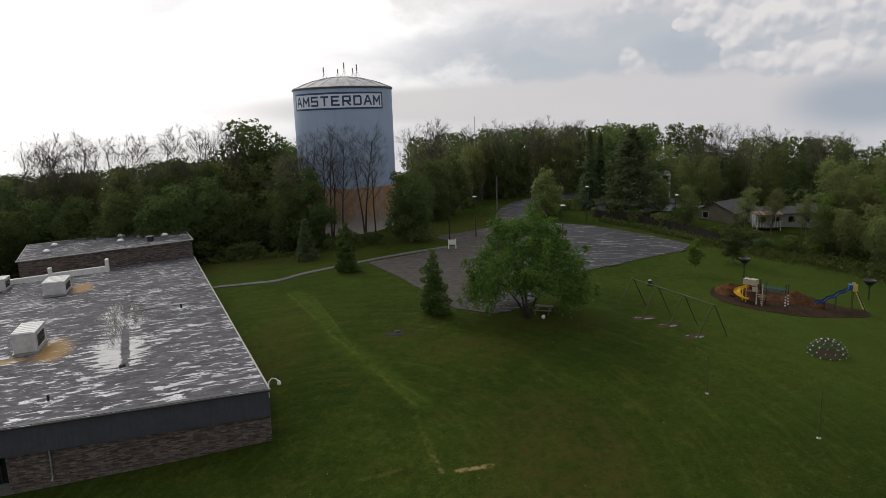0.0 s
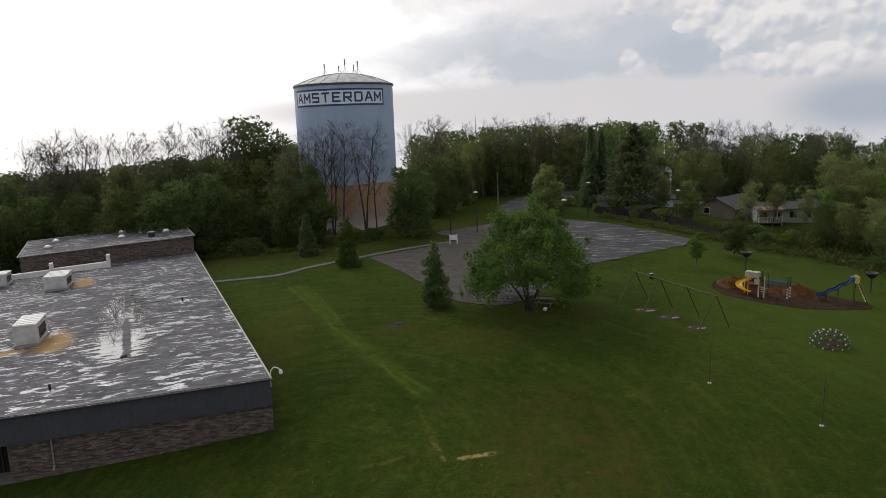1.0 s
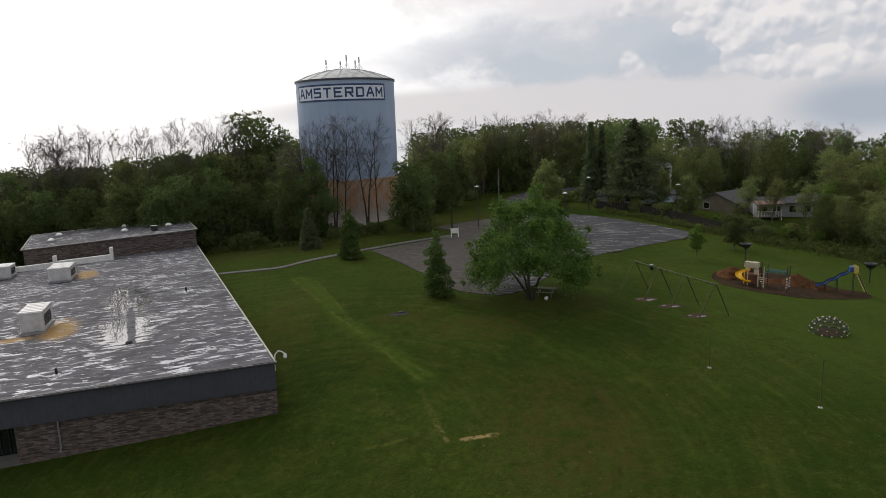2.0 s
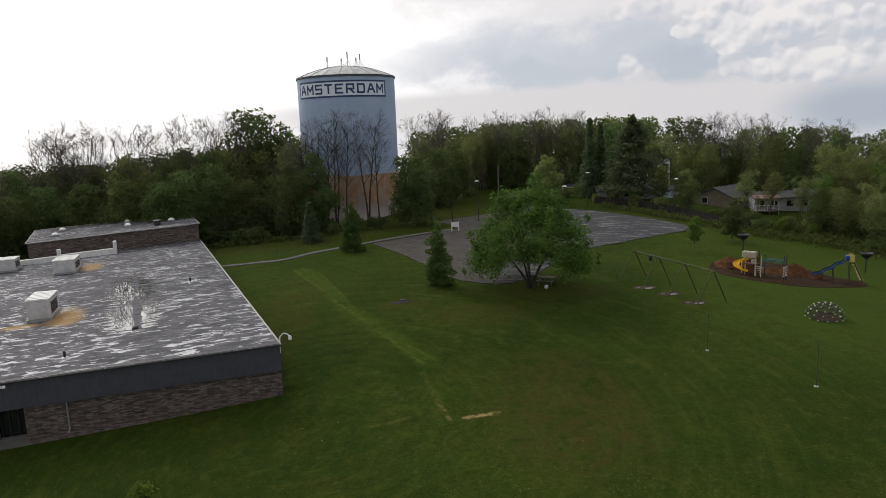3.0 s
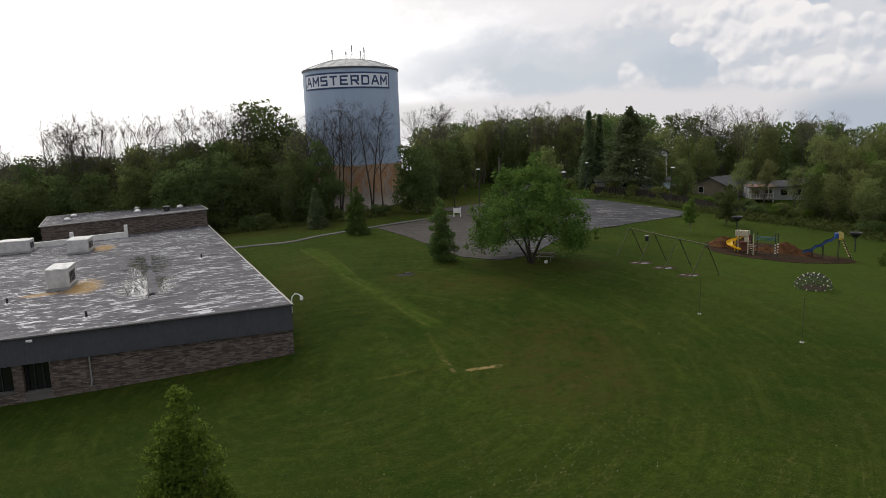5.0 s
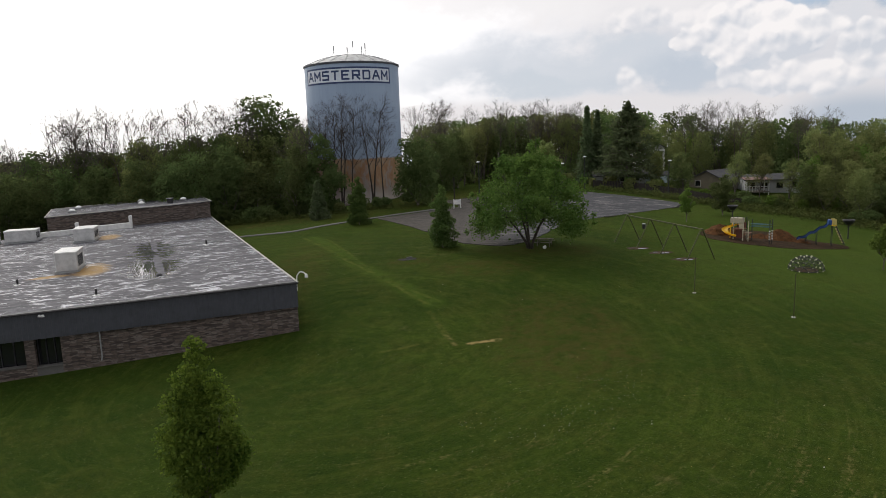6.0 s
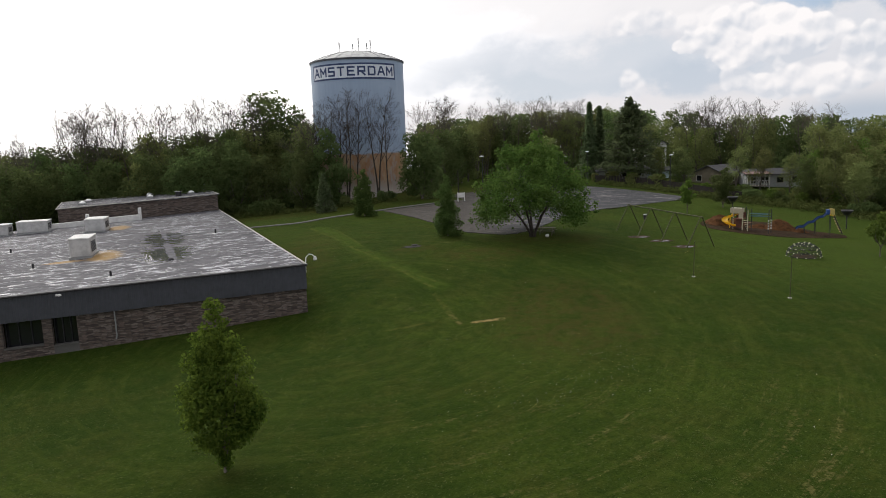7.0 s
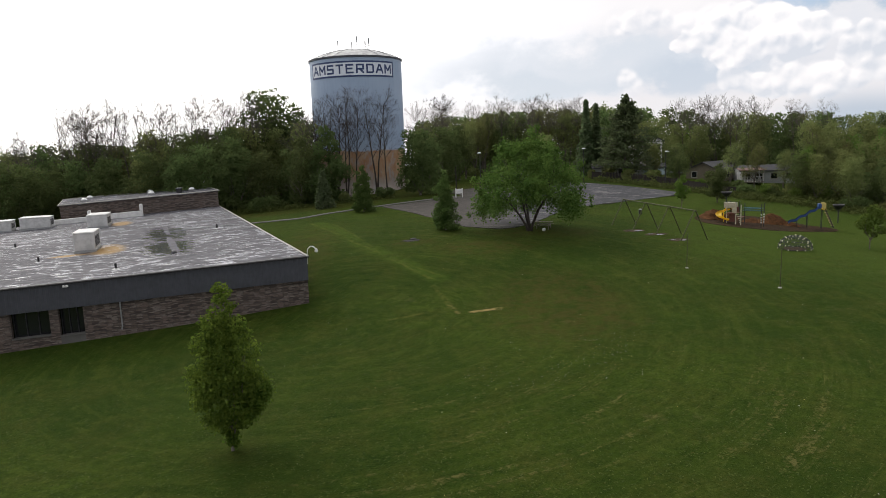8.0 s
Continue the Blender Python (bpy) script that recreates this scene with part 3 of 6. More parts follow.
def make_roofing():
    m = Mat("worn_roofing_felt", 0.7, 0, 0.5)
    turn = (0, 0, radians(-13))
    v = m.vec((0.62, 2.0, 1), "Object", turn)
    base = m.mix(m.ramp(m.noise(0.35, 5), 0.3, 0.7), (0.044, 0.043, 0.050), (0.070, 0.068, 0.076))
    stroke = m.noise(1.15, 5, 0.54, v, 0.7)
    scuff = m.ramp(m.noise(0.9, 6, 0.62, m.vec((0.9, 1.8, 1), "Object", turn), 0.5), 0.44, 0.60)
    base = m.mix(m.math("MULTIPLY", scuff, 0.6), base, (0.116, 0.118, 0.134))
    zone = m.ramp(m.noise(0.20, 5, 0.6), 0.36, 0.62, -0.085, 0.010)
    lap = m.n.new("ShaderNodeTexBrick")
    lap.inputs["Scale"].default_value, lap.inputs["Mortar Size"].default_value = 1.0, 0.012
    lap.inputs["Brick Width"].default_value, lap.inputs["Row Height"].default_value = 7.0, 0.95
    m.l.new(m.vec((1, 1, 1), "Object", turn), lap.inputs["Vector"])
    # wet hollow that drains along one line, and rust run-off beside the machines
    X, Y, _ = m.sepxyz()
    wob = m.noise(0.9, 7, 0.68, m.vec((0.5, 2.2, 1), "Object", turn))

    def spot(x, y, rx, ry, rot, soft=0.6, wobble=1.6):
        dx, dy = m.math("SUBTRACT", X, x), m.math("SUBTRACT", Y, y)
        ca, sa = math.cos(rot), math.sin(rot)
        p = m.math("DIVIDE", m.math("ADD", m.math("MULTIPLY", dx, ca), m.math("MULTIPLY", dy, sa)), rx)
        q = m.math("DIVIDE", m.math("SUBTRACT", m.math("MULTIPLY", dy, ca), m.math("MULTIPLY", dx, sa)), ry)
        d = m.math("SQRT", m.math("ADD", m.math("MULTIPLY", p, p), m.math("MULTIPLY", q, q)))
        d = m.math("ADD", d, m.math("MULTIPLY", m.math("SUBTRACT", wob, 0.5), wobble))
        return m.ramp(d, 1 + soft / 2, 1 - soft / 2)

    # strokes of worn, wet surfacing, sky glare painted in: thick round the hollow, thin elsewhere, none along the drain
    # line
    pool = m.math("MAXIMUM", spot(-28.2, 54.6, 2.0, 4.8, radians(26), 1.2, 3.2), m.math("MULTIPLY", spot(-32.6, 65.0, 2.2, 7.0, radians(26), 0.9, 1.8), 0.7))
    drain = m.math("MAXIMUM", spot(-28.0, 55.4, 0.36, 5.4, radians(25), 0.8, 2.2), m.math("MULTIPLY", spot(-34.2, 69.0, 0.25, 4.6, radians(25), 0.8, 2.4), 0.8))
    value = m.math("ADD", m.math("ADD", stroke, zone), m.math("SUBTRACT", m.math("MULTIPLY", pool, 0.09), m.math("MULTIPLY", drain, 0.24)))
    worn = m.ramp(value, 0.535, 0.580)
    # the pale tone stands in for sky reflected by the wet strokes
    c = m.mix(m.math("MULTIPLY", worn, m.ramp(m.noise(0.6, 4, 0.6), 0.35, 0.65, 0.55, 1.0)), base, (0.48, 0.495, 0.54))
    c = m.mix(m.ramp(m.noise(18, 4, 0.7), 0.4, 0.7, 0, 0.35), c, (0.03, 0.029, 0.03))
    c = m.mix(m.math("MULTIPLY", lap.outputs["Fac"], 0.45), c, (0.022, 0.022, 0.024))
    rim = m.math("MULTIPLY", m.math("MULTIPLY", m.ramp(value, 0.49, 0.525), m.math("SUBTRACT", 1.0, worn)), pool)
    c = m.mix(m.math("MULTIPLY", rim, 0.9), c, (0.014, 0.013, 0.013))
    rust = m.math("MAXIMUM", spot(-34.6, 55.6, 1.5, 3.4, radians(26), 0.8, 1.6), spot(-44.2, 79.0, 1.2, 2.6, radians(26), 0.8, 1.0))
    rust = m.math("MAXIMUM", rust, spot(-37.2, 53.4, 1.6, 0.7, radians(12), 0.8, 1.0))
    c = m.mix(m.math("MULTIPLY", rust, 0.8), c, (0.27, 0.165, 0.05))
    # standing water in the hollow: clear, dark and mirror-smooth, broken by strokes of felt and dry along the drain line
    depth = m.math("ADD", m.math("SUBTRACT", pool, m.math("MULTIPLY", drain, 1.1)), m.math("MULTIPLY", m.math("SUBTRACT", stroke, 0.5), 2.6))
    water = m.ramp(depth, 0.40, 0.48)
    c = m.mix(water, c, (0.08, 0.08, 0.085))
    m.color(c)
    dry = m.math("SUBTRACT", 1.0, water)
    m.rough(m.math("ADD", 0.03, m.math("MULTIPLY", dry, m.math("SUBTRACT", 0.71, m.math("MULTIPLY", worn, 0.48)))))
    m.put(m.math("ADD", m.math("MULTIPLY", water, 0.4), m.math("ADD", 0.12, m.math("MULTIPLY", worn, 0.40))), m.b.inputs["Specular IOR Level"])
    m.bump(m.math("MULTIPLY", m.math("ADD", m.noise(24, 4), worn), dry), 0.4, 0.02)
    return m.m


def make_brick():
    """Rough brown stone-faced brick of uneven sizes."""
    m = Mat("mixed_brown_brick", 0.9, 0, 0.2)
    X, Y, Z = m.sepxyz()
    cmb = m.n.new("ShaderNodeCombineXYZ")
    m.put(m.math("MULTIPLY", m.math("ADD", m.math("MULTIPLY", X, 0.8), m.math("MULTIPLY", Y, -0.6)), 3.4), cmb.inputs[0])
    m.put(m.math("MULTIPLY", Z, 11.0), cmb.inputs[1])
    cells = []
    for feature in ("F1", "DISTANCE_TO_EDGE"):
        v = m.n.new("ShaderNodeTexVoronoi")
        v.voronoi_dimensions, v.feature = "2D", feature
        v.inputs["Scale"].default_value, v.inputs["Randomness"].default_value = 1.0, 0.8
        m.l.new(cmb.outputs[0], v.inputs["Vector"])
        cells.append(v)
    tone = m.n.new("ShaderNodeSeparateColor")
    m.l.new(cells[0].outputs["Color"], tone.inputs[0])
    joint = m.ramp(cells[1].outputs["Distance"], 0.10, 0.03)
    c = m.mix(tone.outputs[0], (0.042, 0.034, 0.030), (0.150, 0.116, 0.098))
    c = m.mix(m.math("MULTIPLY", m.ramp(tone.outputs[1], 0.75, 0.8), 0.7), c, (0.185, 0.160, 0.140))
    c = m.mix(m.ramp(m.noise(0.5, 5, 0.7), 0.42, 0.7, 0, 0.35), c, (0.100, 0.080, 0.070))
    c = m.mix(m.ramp(m.noise(9, 4), 0.45, 0.7, 0, 0.4), c, (0.040, 0.031, 0.028))
    c = m.mix(m.math("MULTIPLY", joint, 0.75), c, (0.050, 0.046, 0.043))
    m.color(c)
    m.bump(m.math("SUBTRACT", m.noise(9, 4), joint), 0.6, 0.02)
    return m.m


ROOFING, BRICK = make_roofing(), make_brick()
STEEL_GREY = simple("grey_fascia_paint", (0.050, 0.053, 0.064), 0.55, 0.0, 0.4, 0.2, 1.2)
EDGE_DARK = simple("dark_roof_edging", (0.02, 0.02, 0.022), 0.6)
EDGE_PALE = simple("pale_roof_edging", (0.36, 0.35, 0.31), 0.6)
WHITE = simple("white_paint", (0.66, 0.66, 0.64), 0.5, 0, 0.4, 0.22, 2.5)
UNIT = simple("off_white_sheet_metal", (0.50, 0.50, 0.49), 0.5, 0, 0.4, 0.25, 1.5)
BLACK = simple("black_plastic", (0.014, 0.014, 0.015), 0.5)
GLASS_DARK = simple("dark_window_glass", (0.012, 0.013, 0.015), 0.12, 0, 0.6, 0.1)
GALV = simple("galvanised_steel", (0.32, 0.33, 0.33), 0.45, 0.6)

school = thing("school_building", pose(0, 0, 0), "low flat-roofed school of brown brick with a deep grey fascia", "school")
WALL_Z0, FASCIA = -2.6, 2.19
OPEN = ((17.0, 18.75, -0.02, 2.1), (19.4, 22.1, 0.14, 2.1), (23.1, 25.9, 0.14, 2.1), (27.1, 29.9, 0.14, 2.1))
u = 0.0
for u0, u1, z0, z1 in OPEN + ((60.0, 60.0, 0, 0),):
    bm = bmesh.new()
    front_block(bm, u, u0, 0.0, -0.35, WALL_Z0, FASCIA + 0.6)
    part("wall", bm, BRICK, school, "brown mixed brick wall")
    if u1 > u0:
        bm = bmesh.new()
        front_block(bm, u0, u1, -0.002, -0.35, WALL_Z0, z0)
        part("wall", bm, BRICK if z0 > 0.1 else CONCRETE, school)
        bm = bmesh.new()
        front_block(bm, u0, u1, -0.6, -0.7, WALL_Z0, FASCIA + 0.6)
        win = part("window" if z0 > 0.1 else "door", bm, GLASS_DARK, school, "dark recessed glazing")
        bm = bmesh.new()
        front_block(bm, u0, u1, 0.10, -0.5, z0, z0 + 0.08)
        part("sill", bm, CONCRETE, win)
        bm = bmesh.new()
        for k in range(4):
            a = u0 + (u1 - u0 - 0.06) * k / 3
            front_block(bm, a, a + 0.06, -0.5, -0.597, z0 + 0.08, FASCIA + 0.5)
        part("mullion", bm, EDGE_DARK, win)
    u = u1
bm = bmesh.new()
prism(bm, [lambda z, c=c: Vector((c.x, c.y, z)) for c in (NC + SD * 0.35, NC + FD * 0.35 + SD * 0.35, FC + FD2 * 0.35, FC)], WALL_Z0, FASCIA + 0.6)
part("wall", bm, BRICK, school)
# fascia: ribbed sheet along the front and the side
bm = bmesh.new()
prev = None
for k in range(601):
    o = 0.30 if k % 4 in (0, 1) else 0.265
    a = -0.06 + 60.06 * ((k + 1) // 2 * 2 - (k % 2) * 0.5) / 600
    cur = [bm.verts.new(front(a, o, 4.02)), bm.verts.new(front(a, o, FASCIA)), bm.verts.new(front(a, 0.004, FASCIA)), bm.verts.new(front(a, 0.004, 4.02))]
    if prev:
        for i in range(4):
            bm.faces.new((prev[i], prev[(i + 1) % 4], cur[(i + 1) % 4], cur[i]))
    prev = cur
bmesh.ops.recalc_face_normals(bm, faces=bm.faces)
part("fascia", bm, STEEL_GREY, school, "dark grey ribbed metal fascia")
bm = bmesh.new()
out = Vector((0.895, 0.446))
p0, p1 = NC + out * 0.004, FC + out * 0.004
prism(bm, [lambda z, c=c, e=e: Vector((c.x, c.y, z + e)) for c, e in ((p0, 0), (p0 + out * 0.06, 0), (p1 + out * 0.06, 0.22), (p1, 0.22))], FASCIA, 4.02)
part("fascia", bm, STEEL_GREY, school)
# roof deck as a grid that sags a little
bm = bmesh.new()
rs, rw = 40, 30
grid = [[bm.verts.new(roof_at(-0.06 + 62.0 * i / rs, -0.005 + 1.005 * j / rw, 0.0)) for j in range(rw + 1)] for i in range(rs + 1)]
for i in range(rs):
    for j in range(rw):
        bm.faces.new((grid[i][j], grid[i][j + 1], grid[i + 1][j + 1], grid[i + 1][j]))
bmesh.ops.recalc_face_normals(bm, faces=bm.faces)
ext = bmesh.ops.extrude_face_region(bm, geom=bm.faces[:])
bmesh.ops.translate(bm, verts=[v for v in ext["geom"] if isinstance(v, bmesh.types.BMVert)], vec=(0, 0, -0.10))
bmesh.ops.recalc_face_normals(bm, faces=bm.faces)
part("roof", bm, ROOFING, school, "patchy grey roofing felt with standing water")
bm = bmesh.new()
tube(bm, [roof_at(-0.1, -0.008, -0.01), roof_at(60, -0.008, -0.01)], 0.075, 6)
part("roof_edge", bm, EDGE_DARK, school)
bm = bmesh.new()
prism(bm, [lambda z, a=a, b=b: roof_at(a, b, z) for a, b in ((-0.02, -0.003), (60, -0.003), (60, 0.004), (-0.02, 0.004))], 0.004, 0.03)
part("gravel_stop", bm, EDGE_DARK, school, "dark strip along the roof edge")
bm = bmesh.new()
tube(bm, [roof_at(-0.08, -0.006, 0.03), roof_at(-0.08, 1.0, 0.03)], 0.07, 6)
part("roof_edge", bm, EDGE_PALE, school, "pale metal edging")
bm = bmesh.new()
tube(bm, [roof_at(1.6, 0.50, 0.03), roof_at(5.0, 0.505, 0.05), roof_at(9.4, 0.50, 0.03)], 0.06, 6)
part("roof_joint", bm, GALV, school, "low grey joint across the felt")
# raised hall behind
bm = bmesh.new()
prism(bm, [lambda z, a=a, b=b: hall(a, b, z) for a, b in ((0, 0), (0, 15), (21.7, 15), (21.7, 0))], -2.0, 6.70)
part("hall_wall", bm, BRICK, school, "brown brick wall of the raised hall")
bm = bmesh.new()
prism(bm, [lambda z, a=a, b=b: hall(a, b, z) for a, b in ((-0.2, -0.2), (-0.2, 15.2), (21.9, 15.2), (21.9, -0.2))], 6.705, 6.80)
part("hall_roof", bm, ROOFING, school)
bm = bmesh.new()
loop = [hall(a, b, 6.83) for a, b in ((-0.2, -0.2), (-0.2, 15.2), (21.9, 15.2), (21.9, -0.2), (-0.2, -0.2))]
for a, b in zip(loop, loop[1:]):
    tube(bm, [a, b], 0.07, 6)
part("roof_edge", bm, EDGE_PALE, school)
# downpipe
bm = bmesh.new()
tube(bm, [front(14.3, 0.10, 2.2), front(14.3, 0.10, 0.25), front(14.3, 0.35, 0.05)], 0.055, 8)
part("downpipe", bm, GALV, school, "galvanised rain pipe")

SDIR = math.degrees(math.atan2(SD.y, SD.x)) - 90


def roof_unit(s, w, wx, dy, hz, ribs, label):
    """A rooftop air unit: cabinet on a curb, with a ribbed lid, a grille and an access panel."""
    p = roof_at(s, w)
    t = thing("rooftop_unit", Matrix.Translation(p) @ pose(0, 0, 0, 0, 0, SDIR * 0.7), label, "air conditioner", "machines on the school roof")
    part("curb", boxes((-wx / 2 - 0.1, -dy / 2 - 0.1, -0.1, wx / 2 + 0.1, dy / 2 + 0.1, 0.2)), GALV, t)
    part("cabinet", boxes((-wx / 2, -dy / 2, 0.204, wx / 2, dy / 2, hz), bevel=0.03), UNIT, t)
    part("lid", boxes((-wx / 2 - 0.05, -dy / 2 - 0.05, hz + 0.002, wx / 2 + 0.05, dy / 2 + 0.05, hz + 0.05), bevel=0.015), UNIT, t)
    for k in range(ribs):
        y = -dy / 2 + dy * (k + 0.5) / ribs
        part("lid_rib", boxes((-wx / 2 - 0.06, y - dy / ribs * 0.36, hz + 0.053, wx / 2 + 0.06, y + dy / ribs * 0.36, hz + 0.12), bevel=0.02), WHITE, t)
    part("grille", boxes(*[(wx / 2 + 0.003, -dy * 0.35, 0.5 + 0.13 * k, wx / 2 + 0.04, dy * 0.3, 0.58 + 0.13 * k) for k in range(int((hz - 0.7) / 0.13))]), EDGE_DARK, t)
    part("panel", boxes((-wx * 0.3, -dy / 2 - 0.03, 0.4, wx * 0.3, -dy / 2 - 0.003, hz - 0.2), bevel=0.01), UNIT, t)
    return t


roof_unit(17.0, 0.343, 1.8, 3.7, 1.85, 6, "off-white rooftop air unit on rust-stained felt")
roof_unit(16.4, 0.775, 2.3, 3.8, 1.6, 5, "white ribbed rooftop air unit on rust-stained felt")
roof_unit(24.2, 0.90, 3.6, 2.6, 1.5, 6, "long white rooftop air unit by the raised hall")
roof_unit(28.6, 0.91, 3.0, 2.4, 1.4, 5, "long white rooftop air unit at the roof's far end")

duct = thing("roof_duct", Matrix.Translation(roof_at(10.9, 0.955)), "low white duct along the raised hall's wall", "duct")
d = roof_at(24.0, 0.955) - roof_at(10.9, 0.955)
side = Vector((-d.y, d.x, 0)).normalized() * 0.3


def along(a, b, h0, h1, wide=0.3):
    bm = bmesh.new()
    s = side.normalized() * wide
    prism(bm, [lambda z, c=c: c + Vector((0, 0, z)) for c in (d * a - s, d * b - s, d * b + s, d * a + s)], h0, h1)
    return bm


part("run", along(0.03, 0.52, 0.0, 0.75), WHITE, duct)
part("run", along(0.55, 1.0, 0.0, 0.65), WHITE, duct)
part("riser", along(0.0, 0.03, 0.0, 1.7, 0.45), WHITE, duct)
part("riser", along(0.52, 0.55, 0.0, 1.5, 0.40), WHITE, duct)

DOME_WHITE = simple("milky_skylight", (0.75, 0.76, 0.76), 0.25, 0, 0.5, 0.1)
for s, dd in ((18.6, 5.0), (17.9, 10.5), (9.1, 6.5), (8.9, 12.0), (3.0, 7.0)):
    sk = thing("skylight", Matrix.Translation(hall(s, dd, 6.8)) @ pose(0, 0, 0, 0, 0, 12), "white domed skylight on the hall roof", "skylight", "skylights on the hall roof")
    part("curb", boxes((-0.5, -0.5, 0.0, 0.5, 0.5, 0.2), bevel=0.02), GALV, sk)
    part("dome", lathe([(0.47, 0.18), (0.44, 0.30), (0.34, 0.42), (0.18, 0.49), (0.02, 0.51)], 16, True), DOME_WHITE, sk, smooth=True)
vent = thing("roof_vent", Matrix.Translation(hall(5.2, 3.6, 6.8)), "small dark box vent on the hall roof", "vent")
part("body", boxes((-0.35, -0.3, 0, 0.35, 0.3, 0.7), bevel=0.02), EDGE_DARK, vent)
part("cap", boxes((-0.45, -0.4, 0.704, 0.45, 0.4, 0.78), bevel=0.02), GALV, vent)
for s, w in ((21.0, 0.24), (14.4, 0.07), (3.8, 0.47), (27, 0.3), (24.5, 0.5)):
    pv = thing("vent_pipe", Matrix.Translation(roof_at(s, w)), "short dark vent pipe on the felt roof", "vent pipe", "vent pipes on the school roof")
    part("pipe", lathe([(0.09, 0), (0.09, 0.5), (0.07, 0.5), (0.07, 0.3)], 10), EDGE_DARK, pv)
    part("flashing", lathe([(0.3, 0.002), (0.22, 0.05), (0.1, 0.08)], 12), GALV, pv)
drain = thing("roof_drain", Matrix.Translation(roof_at(9.5, 0.175)), "dark domed drain at the end of the puddle", "drain")
part("strainer", lathe([(0.28, 0.0), (0.26, 0.1), (0.15, 0.2), (0.03, 0.22)], 12, True), EDGE_DARK, drain)

gl = thing("wall_lamp", Matrix.Translation((NC.x + 0.08, NC.y - 0.1, 4.0)) @ Matrix.Diagonal((0.82, 0.82, 0.9, 1)), "white goose-neck flood lamp on the school corner", "lamp")
part("arm", tubes(([(0, 0, -0.6), (0.02, -0.02, 0.2), (0.1, -0.05, 0.75), (0.4, -0.1, 1.05), (0.75, -0.15, 1.0), (0.95, -0.2, 0.82)], 0.045)), WHITE, gl)
part("head", lathe([(0.07, 0.16), (0.10, 0.1), (0.15, 0.0), (0.17, -0.12), (0.12, -0.2), (0.02, -0.22)], 14, True), WHITE, gl).location = (1.0, -0.2, 0.72)
el = thing("eave_lamp", Matrix.Translation(front(17.85, 0.4, 3.95)), "small white twin flood lamp on the fascia", "lamp")
part("bracket", boxes((-0.05, -0.1, -0.15, 0.05, 0.15, 0.0)), WHITE, el)
for x in (-0.12, 0.12):
    part("bulb", lathe([(0.03, 0.10), (0.09, 0.05), (0.11, -0.05), (0.02, -0.08)], 12, True), WHITE, el).location = (x, -0.1, -0.05)
hp = thing("roof_lamp", Matrix.Translation(hall(0.1, 14.9, 6.8)), "small pale lamp on the hall's roof corner", "lamp")
part("post", tubes(([(0, 0, 0), (0, 0, 0.75), (0.12, -0.1, 0.95)], 0.04)), WHITE, hp)
part("head", lathe([(0.05, 0.1), (0.12, 0.02), (0.14, -0.08), (0.02, -0.1)], 10, True), WHITE, hp).location = (0.18, -0.15, 0.95)


# ---- water tank ----
TX, TY, TR, T0, T1 = -16.5, 117.6, 8.38, 4.2, 28.3


def make_tank():
    m = Mat("tank_paint", 0.55, 0.0, 0.4)
    X, Y, Z = m.sepxyz()
    streak = m.noise(1.2, 5, 0.6, m.vec((1.6, 1.6, 0.08)))
    c = m.mix(m.ramp(streak, 0.35, 0.7), (0.272, 0.352, 0.470), (0.246, 0.322, 0.436))
    c = m.mix(m.ramp(m.noise(0.25, 4), 0.35, 0.7, 0, 0.6), c, (0.315, 0.39, 0.50))
    edge = m.math("ADD", Z, m.math("MULTIPLY", m.noise(0.9, 5, 0.7, m.vec((1, 1, 0.35))), 1.2))
    low = m.ramp(edge, 8.55, 8.2)
    tan = m.mix(m.ramp(m.noise(0.7, 6, 0.7, m.vec((1, 1, 0.5))), 0.35, 0.62), (0.33, 0.235, 0.145), (0.26, 0.130, 0.058))
    tan = m.mix(m.ramp(m.noise(0.6, 6, 0.7, m.vec((1.2, 1.2, 0.5))), 0.50, 0.64, 0, 0.65), tan, (0.26, 0.265, 0.265))
    tan = m.mix(m.math("MULTIPLY", m.ramp(m.math("ADD", Z, m.math("MULTIPLY", streak, 3.0)), 5.6, 3.0), 0.7), tan, (0.24, 0.235, 0.225))
    c = m.mix(low, c, tan)
    run = m.math("MULTIPLY", m.ramp(m.noise(1.0, 5, 0.6, m.vec((2.2, 2.2, 0.05))), 0.58, 0.72), m.ramp(Z, 20.0, 8.0))
    c = m.mix(m.math("MULTIPLY", run, 0.35), c, (0.22, 0.17, 0.13))
    m.color(c)
    m.bump(m.noise(6, 4), 0.15, 0.02)
    return m.m


TANK = make_tank()
TANK_ROOF = simple("weathered_tank_roof", (0.36, 0.37, 0.37), 0.5, 0.1, 0.4, 0.4, 0.9)
BLUE = simple("dark_blue_letter_paint", (0.022, 0.045, 0.13), 0.5, 0, 0.4, 0.15)
SIGN_WHITE = simple("white_sign_paint", (0.62, 0.66, 0.72), 0.55, 0, 0.4, 0.12)
tank = thing("water_tank", pose(TX, TY, T0), "tall pale blue standpipe with rust below and a painted town name", "water tower")
HT = T1 - T0
prof = [(TR + 0.25, -2.0), (TR + 0.25, 0.15), (TR, 0.15)]
prof += [(TR, HT * k / 10) for k in range(1, 11)]
shell = part("shell", lathe(prof, 128), TANK, tank)
for p in shell.data.polygons:
    p.use_smooth = p.center.z > 0.2
for k in range(1, 10):
    part("weld_seam", lathe([(TR - 0.01, HT * k / 10 - 0.03), (TR + 0.012, HT * k / 10), (TR - 0.01, HT * k / 10 + 0.03)], 96), TANK, tank)
part("rim", lathe([(TR, HT - 0.3), (TR + 0.16, HT - 0.28), (TR + 0.16, HT), (TR - 0.05, HT + 0.03)], 96), STEEL_GREY, tank)
